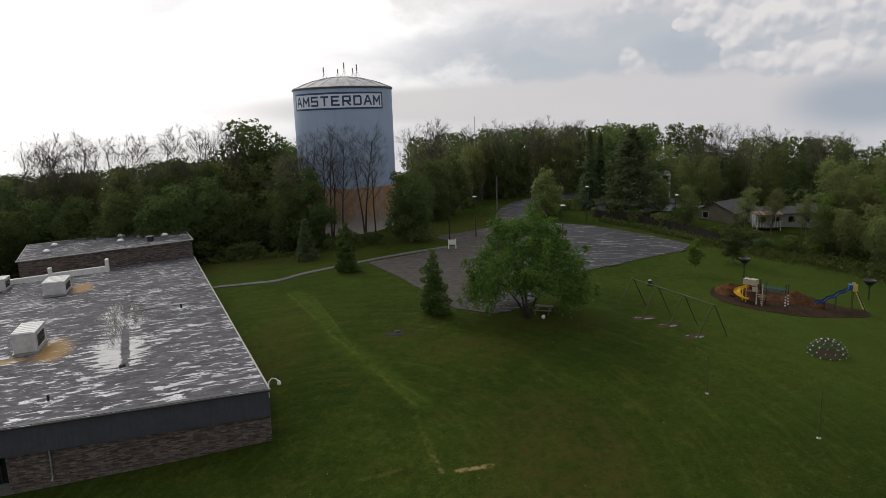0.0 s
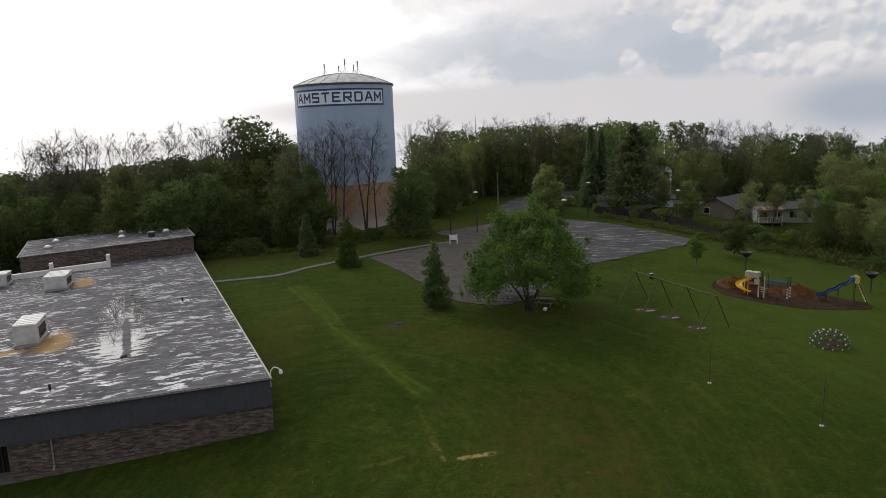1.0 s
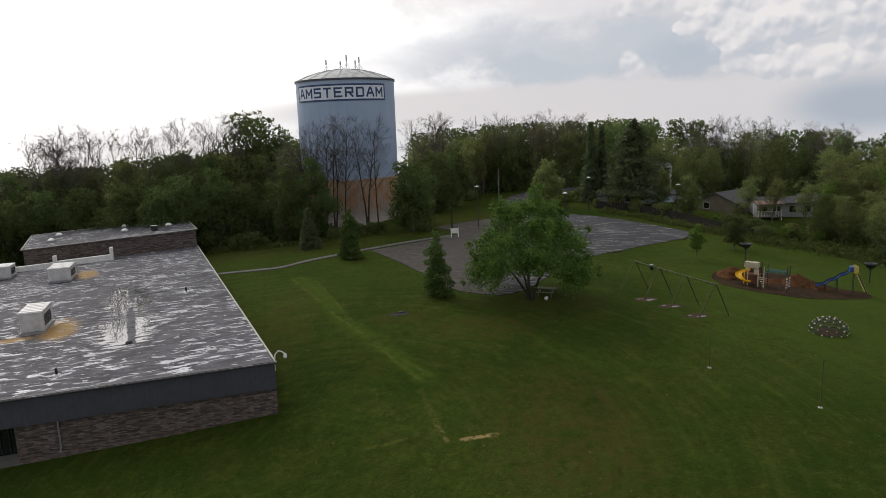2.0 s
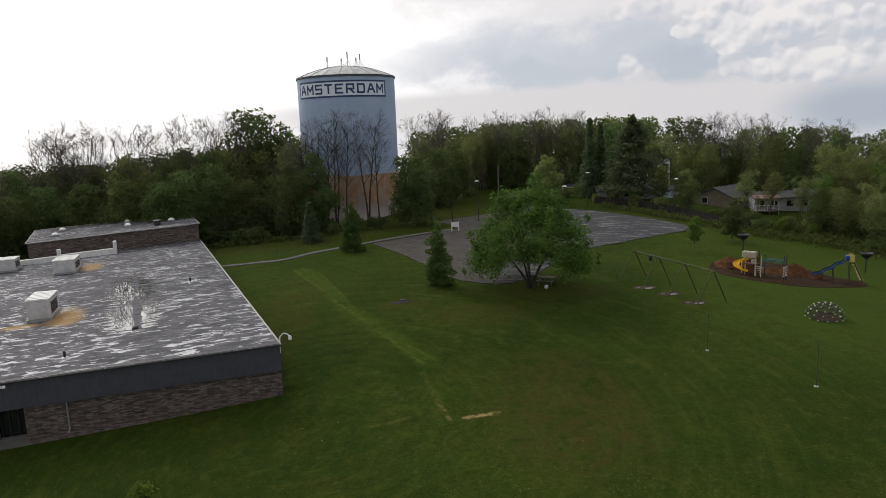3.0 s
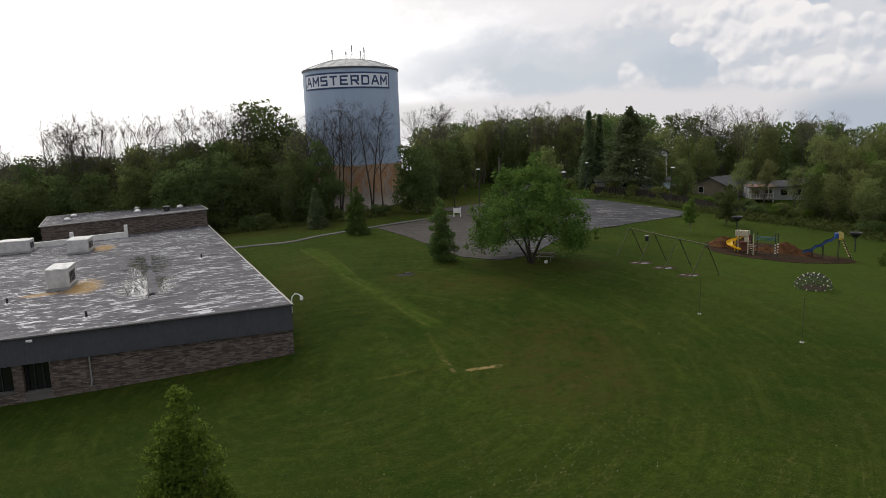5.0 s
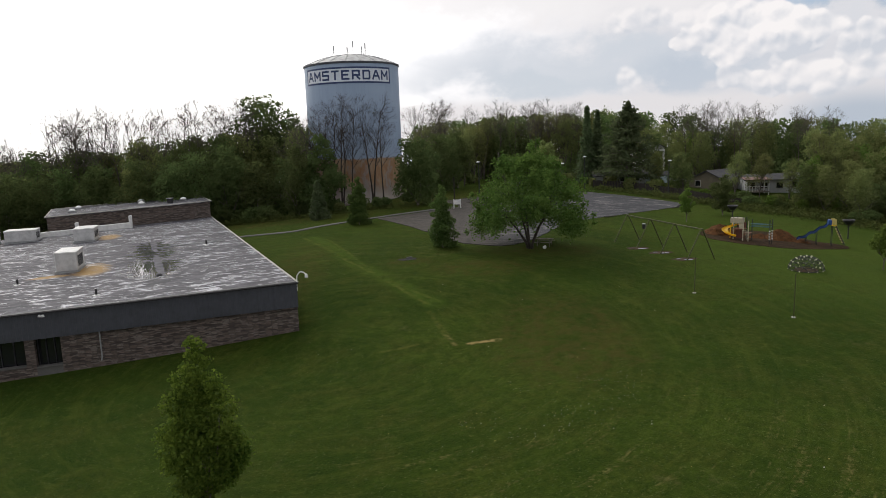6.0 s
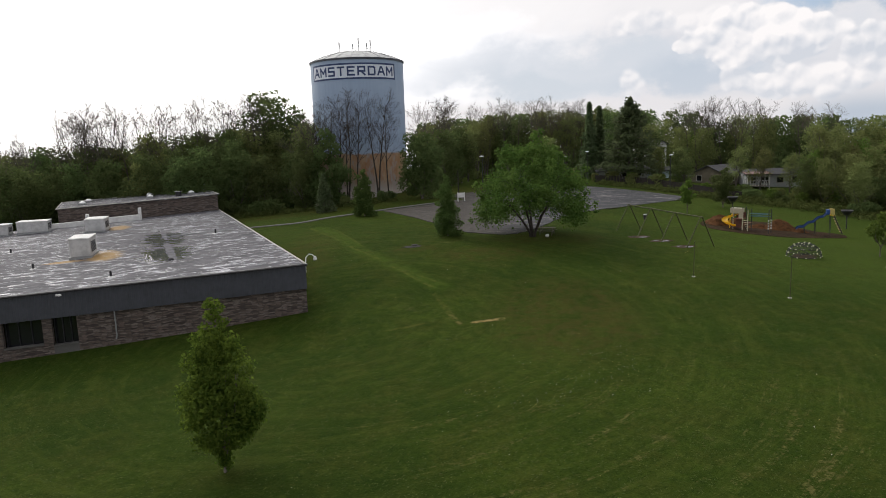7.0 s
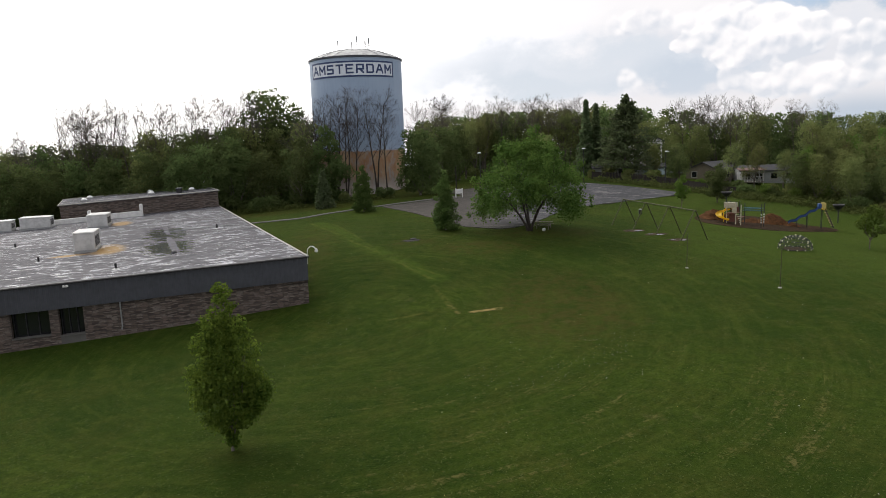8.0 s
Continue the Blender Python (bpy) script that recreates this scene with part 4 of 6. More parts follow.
part("roof", lathe([(TR * (1 - k / 10.0) + 0.001, HT + 0.02 + 2.0 * (1 - (1 - k / 10.0) ** 2) * 0.97) for k in range(11)], 96), TANK_ROOF, tank, "domed roof with pale ribs", True)
for k in range(20):
    a = k * math.tau / 20
    bm = bmesh.new()
    tube(bm, [(TR * q * math.cos(a), TR * q * math.sin(a), HT + 0.06 + 2.0 * (1 - q * q) * 0.97) for q in (1.0, 0.8, 0.6, 0.4, 0.2, 0.05)], 0.07, 4)
    part("roof_rib", bm, TANK_ROOF, tank)


def wrap(me, radius):
    """Bends a flat mesh (x along the wall, y up) round the tank; x is metres of arc from the side that faces the lawn."""
    for v in me.vertices:
        a = v.co.x / TR
        r = radius + v.co.z
        v.co = Vector((r * math.sin(a), -r * math.cos(a), v.co.y))
    me.update()


def band(x0, y0, x1, y1, depth, mat, name, radius, label=""):
    bm = bmesh.new()
    n = max(2, int(abs(x1 - x0) / 0.25))
    prev = None
    for k in range(n + 1):
        a = x0 + (x1 - x0) * k / n
        cur = [bm.verts.new(p) for p in ((a, y0, 0), (a, y0, depth), (a, y1, depth), (a, y1, 0))]
        if prev:
            for i in range(3):
                bm.faces.new((prev[i], cur[i], cur[i + 1], prev[i + 1]))
        prev = cur
    ob = part(name, bm, mat, tank, label)
    wrap(ob.data, radius)
    return ob


AX0, AX1, AZ0, AZ1 = TR * radians(-58.5), TR * radians(57.5), 24.68 - T0, 27.38 - T0
band(AX0, AZ0, AX1, AZ1, 0.02, SIGN_WHITE, "name_board", TR + 0.012, "white painted name board")
for q in ((AX0, AZ0, AX1, AZ0 + 0.28), (AX0, AZ1 - 0.28, AX1, AZ1), (AX0, AZ0 + 0.284, AX0 + 0.28, AZ1 - 0.284), (AX1 - 0.28, AZ0 + 0.284, AX1, AZ1 - 0.284)):
    band(*q, 0.02, BLUE, "board_border", TR + 0.038)


# square block letters: strokes on a cell one wide and one high
GLYPHS = {"A": (((0, 0), (0.42, 1), (0.58, 1), (1, 0)), ((0.2, 0.36), (0.8, 0.36))), "M": (((0, 0), (0, 1), (0.5, 0.35), (1, 1), (1, 0)),),
          "S": (((1, 1), (0, 1), (0, 0.52), (1, 0.52), (1, 0), (0, 0)),), "T": (((0, 1), (1, 1)), ((0.5, 1), (0.5, 0))),
          "E": (((1, 1), (0, 1), (0, 0), (1, 0)), ((0, 0.52), (0.85, 0.52))), "R": (((0, 0), (0, 1), (1, 1), (1, 0.46), (0, 0.46)), ((0.45, 0.46), (1, 0))),
          "D": (((0, 0), (0, 1), (0.85, 1), (1, 0.88), (1, 0.12), (0.85, 0), (0, 0)),)}


def letter(ch, x, y, w, h, stroke):
    """One painted letter as mitred flat strokes, bent round the tank."""
    bm = bmesh.new()
    w, h = w - stroke, h - stroke
    for line in GLYPHS[ch]:
        pts = [Vector((x + stroke / 2 + px * w, y + stroke / 2 + py * h)) for px, py in line]
        for a, b in zip(pts, pts[1:]):
            d = (b - a).normalized()
            nrm = Vector((-d.y, d.x)) * stroke / 2
            a, b = a - d * stroke * 0.45, b + d * stroke * 0.45
            steps_n = max(1, int((b - a).length / 0.3))
            prev = None
            for k in range(steps_n + 1):
                p = a.lerp(b, k / steps_n)
                cur = [bm.verts.new((q.x, q.y, 0.012)) for q in (p - nrm, p + nrm)]
                if prev:
                    bm.faces.new((prev[0], cur[0], cur[1], prev[1]))
                prev = cur
    ob = part("letter", bm, BLUE, tank, "dark blue block letter")
    wrap(ob.data, TR + 0.045)


NAME = "AMSTERDAM"
cell = (AX1 - AX0 - 0.95) / len(NAME)
for k, ch in enumerate(NAME):
    wide_ch = cell * (0.86 if ch in "AM" else 0.78)
    letter(ch, AX0 + 0.475 + cell * (k + 0.5) - wide_ch / 2, (AZ0 + AZ1) / 2 - 0.80, wide_ch, 1.60, 0.30)
for x, y, hgt in ((-2.9, -1.0, 1.9), (-0.4, -1.6, 1.3), (0.5, -0.4, 2.4), (2.05, -1.0, 1.5), (2.65, -0.4, 2.2)):
    r = math.hypot(x, y)
    z = HT + 2.0 * (1 - (r / TR) ** 2) * 0.97
    mast = thing("antenna", pose(TX + x, TY + y, T0 + z), "thin pale antenna mast on the tank roof", "antenna", "antennas on the tank roof")
    part("pole", tubes(([(0, 0, -0.05), (0, 0, hgt)], 0.045), sides=6), GALV, mast)
    part("brace", tubes(([(0.6, 0.2, 0.0), (0, 0, hgt * 0.5)], 0.03), ([(-0.5, 0.3, 0.0), (0, 0, hgt * 0.45)], 0.03), sides=5), GALV, mast)
    part("panel", boxes((-0.1, -0.1, hgt * 0.55, 0.1, 0.1, hgt * 1.0), bevel=0.02), GALV, mast)


# ---- trees ----
def leaf_quads(pts, normals, size, rng, long=1.6):
    """Small folded leaf shapes at points."""
    n = len(pts)
    r = rng.normal(size=(n, 3))
    t = np.cross(normals, r)
    t /= np.linalg.norm(t, axis=1, keepdims=True) + 1e-9
    b = np.cross(normals, t)
    s = size * rng.uniform(0.6, 1.35, (n, 1))
    v = np.stack([pts - t * s * long / 2, pts + b * s / 2 + normals * s * 0.12, pts + t * s * long / 2, pts - b * s / 2 + normals * s * 0.12], 1).reshape(-1, 3)
    f = np.arange(n * 4).reshape(n, 4)
    return v, f


def lobes_to_points(lobes, n, rng, shell=0.45):
    """Points spread in the outer shells of several ellipsoids, and outward normals."""
    vol = np.array([l[3] * l[4] * l[5] for l in lobes]) ** 0.7
    pick = rng.choice(len(lobes), n, p=vol / vol.sum())
    L = np.array(lobes)[pick]
    d = rng.normal(size=(n, 3))
    d /= np.linalg.norm(d, axis=1, keepdims=True)
    r = (1 - shell * rng.random((n, 1)) ** 1.3) * (1 + 0.12 * rng.normal(size=(n, 1)))
    return L[:, :3] + d * L[:, 3:] * r, d


def leaf_mesh(name, pts, nrm, size, mat, rng, long=1.6, flat=0.5):
    nn = nrm * (1 - flat) + rng.normal(size=nrm.shape) * 0.7
    nn[:, 2] += flat * 0.5
    nn /= np.linalg.norm(nn, axis=1, keepdims=True) + 1e-9
    v, f = leaf_quads(pts, nn, size, rng, long)
    return mesh_of(name, v.tolist(), f.tolist(), mat)


def branch_tree(bm, p, d, length, r, depth, rnd, spread, tips, upward=0.25, sides=6, kids=3):
    """Forking limbs; the ends are gathered in tips."""
    pts, rad = [p], [r]
    steps = 3 if depth > 1 else 1 + depth
    q, dd = Vector(p), Vector(d)
    for k in range(steps):
        dd = (dd + Vector((rnd.uniform(-1, 1), rnd.uniform(-1, 1), rnd.uniform(-0.5, 1) * upward * 2)) * 0.10).normalized()
        q = q + dd * length / steps
        pts.append(q.copy())
        rad.append(r * (1 - 0.42 * (k + 1) / steps))
    tube(bm, pts, [max(q, 0.011) for q in rad], max(3, sides), False)
    tips.append((q.copy(), depth))
    if depth <= 0:
        return
    for k in range(kids):
        a = rnd.uniform(0, math.tau)
        side = dd.orthogonal().normalized()
        side = Matrix.Rotation(a + k * math.tau / kids, 3, dd) @ side
        nd = (dd + side * spread * rnd.uniform(0.6, 1.2) + Vector((0, 0, upward))).normalized()
        i = rnd.randint(1, steps) if k else steps
        branch_tree(bm, pts[i], nd, length * rnd.uniform(0.6, 0.82), rad[i] * 0.68, depth - 1, rnd, spread, tips, upward, sides - 1, kids)


def broadleaf(name, h, wide, n, size, mat, seed, trunk_h=0.28, lobe_n=22, bark=BARK, shape=None, label="", category="tree", m=None, group="", trunk_r=None, wide_open=0.6):
    """A leafy tree: forking trunk and a crown of many leaf clumps with gaps."""
    rng, rnd = np.random.default_rng(seed), random.Random(seed)
    t = thing(name, m or pose(0, 0, 0), label, category, group)
    bm, tips = bmesh.new(), []
    r0 = trunk_r or h * 0.018
    tube(bm, [(0, 0, -0.4), (0.02, 0, 0.15), (0.05 * h * 0.1, 0, h * trunk_h)], [r0 * 1.5, r0 * 1.1, r0 * 0.85], 8, False)
    for k in range(4):
        a = k * 1.57 + rnd.uniform(-0.5, 0.5)
        branch_tree(bm, Vector((0, 0, h * trunk_h * rnd.uniform(0.6, 1.0))), Vector((math.cos(a) * wide_open, math.sin(a) * wide_open, 1)).normalized(), h * 0.24, r0 * 0.6, 2, rnd, wide_open, tips, 0.2, 6, 2)
    part("trunk", bm, bark, t, smooth=True)
    lobes = []
    for k in range(lobe_n):
        f = (k + 0.5) / lobe_n
        zz = h * (trunk_h + 0.04 + (0.94 - trunk_h) * f)
        ww = (shape(f) if shape else math.sin(math.pi * min(1, 0.12 + 0.80 * f)) ** 0.7) * wide / 2
        a = k * 2.4 + rnd.uniform(-0.6, 0.6)
        rr = ww * rnd.uniform(0.25, 0.92)
        q = ww * rnd.uniform(0.26, 0.56) + 0.09 * wide * 0.5
        lobes.append((rr * math.cos(a), rr * math.sin(a), min(zz, h - q * 0.6), q, q, q * rnd.uniform(0.6, 0.85)))
    p, d = lobes_to_points(lobes, n, rng)
    part("crown", leaf_mesh("crown", p, d, size, mat, rng), mat, t)
    return t


def bare_tree(name, h, seed, wide=0.45, kids=3, depth=5, mat=BARK_PALE, buds=500, label="", m=None, group="", r0=None, bud_mat=BUDS, bud=0.13, loose=0.28, low=0.36, limbs=11):
    """A tree still bare in spring, with fine twigs and a few buds."""
    rng, rnd = np.random.default_rng(seed), random.Random(seed)
    t = thing(name, m or pose(0, 0, 0), label, "tree", group)
    bm, tips = bmesh.new(), []
    r0 = r0 or h * 0.0105
    lean = Vector((rnd.uniform(-0.07, 0.07), rnd.uniform(-0.07, 0.07), 1)).normalized()
    stems = 1 if seed % 2 else 2
    for j in range(stems):
        tilt = (lean + Vector((rnd.uniform(-0.12, 0.12), rnd.uniform(-0.12, 0.12), 0)) * (stems - 1)).normalized()
        pts, q, dd = [Vector((0, 0, -0.4))], Vector((0, 0, 0)), tilt.copy()
        for k in range(8):
            dd = (dd + Vector((rnd.uniform(-1, 1), rnd.uniform(-1, 1), 0.6)) * 0.07).normalized()
            q = q + dd * h * 0.115
            pts.append(q.copy())
        rad = [r0 * (1.2 - 0.135 * k) for k in range(9)]
        tube(bm, pts, [max(x, 0.03) for x in rad], 7, False)
        for k in range(limbs // stems + 1):
            f = low + (0.98 - low) * (k + rnd.random()) / (limbs // stems + 1)
            i = min(7, int(f * 8))
            p = pts[i].lerp(pts[i + 1], f * 8 - i)
            a = k * 2.4 + rnd.uniform(-0.5, 0.5)
            branch_tree(bm, p, Vector((math.cos(a) * (wide + 0.25), math.sin(a) * (wide + 0.25), 0.9)).normalized(), h * (0.17 - 0.095 * f) * rnd.uniform(0.85, 1.2), r0 * (0.55 - 0.3 * f), depth - 2, rnd, 0.55 + wide * 0.5, tips, 0.10, 5, kids)
    part("trunk", bm, mat, t, smooth=True)
    ends = [q for q, dep in tips if dep <= 0]
    base = np.array([rnd.choice(ends)[:] for _ in range(buds)])
    p = base + rng.normal(size=base.shape) * loose
    part("crown", leaf_mesh("crown", p, rng.normal(size=p.shape), bud, bud_mat, rng), bud_mat, t)
    return t


def conifer(name, h, wide, seed, n, size, mat=NEEDLES, droop=0.25, label="", m=None, tiers=14, bottom=0.06, group="", gap=0.35, power=0.85):
    """A conifer: straight trunk, tiers of boughs carrying needle sprays."""
    rng, rnd = np.random.default_rng(seed), random.Random(seed)
    t = thing(name, m or pose(0, 0, 0), label, "conifer", group)
    bm = bmesh.new()
    tube(bm, [(0, 0, -0.3), (0, 0, h * 0.5), (0, 0, h * 0.98)], [h * 0.016, h * 0.010, 0.02], 7, False)
    P, N = [], []
    per = max(6, n // (tiers * 7))
    for k in range(tiers):
        f = k / (tiers - 1)
        z = h * (bottom + (0.97 - bottom) * f)
        reach = wide / 2 * (1 - f) ** power + 0.04 * wide
        for j in range(7):
            a = j * math.tau / 7 + k * 0.9 + rnd.uniform(-0.3, 0.3)
            L = reach * rnd.uniform(0.7, 1.12)
            e = Vector((math.cos(a) * L, math.sin(a) * L, z - droop * L + rnd.uniform(-gap, gap) * 0.4))
            if L > 0.8:
                tube(bm, [(0, 0, z), e], [0.05 + 0.004 * h, 0.02], 3, False)
            s = rng.random((per, 1)) ** 0.7
            base = np.array([[0, 0, z]]) * (1 - s) + np.array([e[:]]) * s
            side = np.array([[-math.sin(a), math.cos(a), 0]])
            P.append(base + side * rng.normal(size=(per, 1)) * (0.22 * L + 0.08) * (1.1 - s * 0.6) + rng.normal(size=(per, 3)) * np.array([[0.06, 0.06, 0.10]]) * (0.5 + 0.25 * wide))
            N.append(np.tile(np.array([[math.cos(a) * 0.4, math.sin(a) * 0.4, 0.9]]), (per, 1)))
    part("trunk", bm, BARK, t, smooth=True)
    part("crown", leaf_mesh("crown", np.concatenate(P), np.concatenate(N), size, mat, rng, 2.2, 0.3), mat, t)
    return t


def spread(proto, places, seed=0):
    """More of one kind: (x, y, scale) each, turned at random; the first place moves the prototype itself."""
    rnd = random.Random(seed)
    for i, (x, y, s) in enumerate(places):
        m = on(x, y, rnd.uniform(0, 360)) @ Matrix.Diagonal((s * rnd.uniform(0.9, 1.1), s * rnd.uniform(0.9, 1.1), s, 1))
        if i == 0:
            proto.matrix_basis = m
        else:
            ob = copy_thing(proto, m)
            ob.matrix_basis = m


def shade_tree(m):
    """The broad tree of the lawn: several stems from the ground, a wide crown that hangs low at its rim."""
    rng, rnd = np.random.default_rng(5), random.Random(5)
    t = thing("shade_tree", m, "broad multi-stemmed green tree on the lawn", "tree")
    bm, tips = bmesh.new(), []
    for k in range(5):
        a = k * 1.26 + 0.4
        foot = Vector((0.18 * math.cos(a), 0.18 * math.sin(a), -0.3))
        bow = Vector((1.1 * math.cos(a), 1.1 * math.sin(a), 2.0 + rnd.uniform(-0.4, 0.4)))
        tube(bm, [foot, foot * 1.6 + Vector((0, 0, 0.9)), bow], [0.19, 0.14, 0.11], 8, False)
        branch_tree(bm, bow, Vector((math.cos(a) * 0.75, math.sin(a) * 0.75, 1)).normalized(), 2.7, 0.10, 3, rnd, 0.7, tips, 0.12, 6, 3)
    part("trunk", bm, BARK_DARK, t, smooth=True)
    lobes = []
    for k in range(15):
        a = k * math.tau / 15 + rnd.uniform(-0.15, 0.15)
        r = rnd.uniform(4.3, 5.2)
        lobes.append((r * math.cos(a), r * math.sin(a), rnd.uniform(2.3, 3.4) + (1.5 if -2.3 < math.atan2(math.sin(a), math.cos(a)) < -0.9 else 0), 1.5, 1.5, rnd.uniform(1.2, 1.8)))
    for k in range(12):
        a = k * math.tau / 12 + rnd.uniform(-0.2, 0.2)
        r = rnd.uniform(3.4, 4.6)
        lobes.append((r * math.cos(a), r * math.sin(a), rnd.uniform(5.0, 6.4), 1.7, 1.7, 1.4))
    for k in range(11):
        a = k * 2.4
        r = rnd.uniform(0.6, 3.0)
        lobes.append((r * math.cos(a), r * math.sin(a), rnd.uniform(7.2, 9.2) - 0.25 * r, rnd.uniform(1.2, 1.8), rnd.uniform(1.2, 1.8), rnd.uniform(1.0, 1.5)))
    lobes.append((0.8, 0, 9.4, 1.2, 1.2, 1.3))
    lobes.append((-2.2, 0.4, 8.4, 1.2, 1.2, 1.3))
    sprays = []
    for k in range(110):
        c = lobes[rnd.randrange(len(lobes))]
        dv = Vector((rnd.gauss(0, 1), rnd.gauss(0, 1), rnd.gauss(0.5, 0.8))).normalized()
        q = rnd.uniform(0.28, 0.55)
        sprays.append((c[0] + dv.x * c[3] * 1.2, c[1] + dv.y * c[4] * 1.2, c[2] + dv.z * c[5] * 1.25, q, q, q * 1.2))
    p, d = lobes_to_points(lobes, 23000, rng, 0.8)
    ps, ds = lobes_to_points(sprays, 5600, rng, 0.9)
    p, d = np.concatenate([p + rng.normal(size=p.shape) * 0.15, ps]), np.concatenate([d, ds])
    part("crown", leaf_mesh("crown", p, d, 0.165, LEAF_SHADE, rng), LEAF_SHADE, t)


def steps(*v):
    return lambda f: v[min(len(v) - 1, int(f * len(v)))]


# single trees of the lawn
shade_tree(on(8.0, 62.4))
pear = broadleaf("pear_tree", 8.05, 3.3, 13000, 0.105, LEAF_PEAR, 11, 0.03, 40, label="young upright pear tree in fresh leaf on the lawn", m=on(-11.45, 19.25), trunk_r=0.08, wide_open=0.15,
          shape=steps(0.14, 0.46, 0.84, 1.0, 1.0, 0.92, 0.80, 0.66, 0.54, 0.42, 0.32, 0.20))
prng = np.random.default_rng(13)
extra = [(0.15 * math.cos(k * 2.1), 0.15 * math.sin(k * 2.1), 0.35 + 0.14 * k, 0.26, 0.24, 0.28) for k in range(5)] + [(1.45, -0.2, 2.55, 0.55, 0.5, 0.45), (1.75, -0.1, 2.9, 0.40, 0.4, 0.35), (1.0, -0.3, 2.0, 0.6, 0.5, 0.5)]
ep, ed = lobes_to_points(extra, 1700, prng, 0.8)
part("lower_crown", leaf_mesh("lower_crown", ep, ed, 0.105, LEAF_PEAR, prng), LEAF_PEAR, pear)
broadleaf("cedar", 6.8, 3.0, 9000, 0.12, CEDAR, 21, 0.0, 34, label="dense pointed cedar on the lawn", category="conifer", m=on(-1.1, 63.9), trunk_r=0.08, wide_open=0.08,
          shape=steps(0.85, 1.0, 1.0, 0.92, 0.78, 0.62, 0.42, 0.22))
broadleaf("cedar", 6.4, 2.9, 8000, 0.14, CEDAR, 22, 0.0, 30, label="light green pointed cedar beside the walkway", category="conifer", m=on(-12.3, 82.8), trunk_r=0.08, wide_open=0.08,
          shape=steps(0.85, 1.0, 1.0, 0.92, 0.80, 0.66, 0.48, 0.26))
conifer("spruce", 5.6, 3.4, 23, 6000, 0.16, NEEDLES, 0.2, "small dark spruce at the wood's edge", on(-19.4, 92.5), 17, 0.03, power=0.9)
conifer("pine", 13.9, 11.0, 24, 7000, 0.30, NEEDLES, -0.05, "tall dark pine with tiered open boughs", on(31.6, 111.5), 12, 0.12, power=0.62, gap=2.2)
conifer("spruce", 13.9, 5.4, 25, 6500, 0.22, NEEDLES, 0.3, "tall narrow dark spruce behind the car park", on(26.0, 118.0), 22, 0.04, power=1.15)
conifer("spruce", 13.2, 5.4, 26, 6000, 0.22, NEEDLES, 0.3, "tall narrow dark spruce behind the car park", on(28.1, 119.0), 22, 0.04, power=1.15)
broadleaf("sapling", 4.3, 2.2, 1800, 0.14, LEAF_BRIGHT, 31, 0.25, 11, label="slim young tree on the lawn by the car park", m=on(29.7, 77.1), trunk_r=0.05, shape=steps(0.6, 1.0, 0.9, 0.7, 0.4))
broadleaf("sapling", 5.4, 3.1, 3500, 0.15, LEAF_WOOD, 32, 0.10, 14, label="dense young green tree by the playground", m=on(36.3, 82.0), trunk_r=0.07, shape=steps(0.7, 1.0, 1.0, 0.85, 0.5))
broadleaf("sapling", 4.3, 2.4, 2000, 0.13, LEAF_BRIGHT, 33, 0.25, 11, label="slim young tree on the open lawn", m=on(39.7, 54.0), trunk_r=0.05, shape=steps(0.6, 1.0, 0.95, 0.7, 0.4))
broadleaf("edge_tree", 10.6, 6.8, 8000, 0.24, LEAF_WOOD, 34, 0.03, 26, label="full green tree beside the water tank", m=on(-4.9, 99.5), shape=steps(0.8, 1.0, 1.0, 0.95, 0.85, 0.62))
broadleaf("edge_tree", 12.5, 6.5, 7000, 0.26, LEAF_WOOD, 37, 0.03, 24, label="dense dark tree before the water tank", m=on(-20.2, 100.6), shape=steps(0.9, 1.0, 0.95, 0.85, 0.7, 0.45))
broadleaf("edge_tree", 8.2, 5.2, 4000, 0.22, LEAF_YOUNG, 35, 0.06, 18, label="yellow-green tree beside the drive", m=on(17.6, 113.0))
broadleaf("tall_tree", 20.9, 12.0, 6500, 0.36, LEAF_WOOD, 36, 0.3, 24, label="tall leafy tree rising above the wood", m=on(-33.0, 118.0))

# woods
W = [broadleaf("woodland_tree", 13.0, 7.6, 4200, 0.26, LEAF_WOOD, 41, 0.04, 40, label="leafy tree in the dense wood", group="trees of the wood", shape=steps(0.75, 0.95, 1.0, 0.95, 0.8, 0.55)),
     broadleaf("woodland_tree", 13.5, 6.0, 3700, 0.26, LEAF_WOOD, 42, 0.06, 36, label="leafy tree in the dense wood", group="trees of the wood", shape=steps(0.6, 0.9, 1.0, 1.0, 0.8, 0.5)),
     broadleaf("woodland_tree", 13.0, 6.6, 3700, 0.25, LEAF_YOUNG, 46, 0.05, 44, label="olive tree in young leaf in the wood", group="trees of the wood", shape=steps(0.6, 0.85, 1.0, 1.0, 0.85, 0.6)),
     bare_tree("woodland_tree", 13.0, 44, 0.50, 3, 4, BARK_PALE, 3400, label="airy olive tree half in leaf in the wood", group="trees of the wood", bud_mat=LEAF_YOUNG, bud=0.20, loose=0.42, low=0.16, limbs=20),
     broadleaf("woodland_tree", 11.0, 6.4, 4200, 0.225, LEAF_BRIGHT, 45, 0.04, 40, label="fresh green tree in the wood", group="trees of the wood", shape=steps(0.7, 1.0, 1.0, 0.9, 0.7, 0.4)),
     broadleaf("woodland_tree", 13.0, 7.6, 1700, 0.40, LEAF_WOOD, 47, 0.1, 30, label="leafy tree deep in the wood", group="trees of the wood", shape=steps(0.5, 0.9, 1.0, 0.95, 0.8, 0.55))]
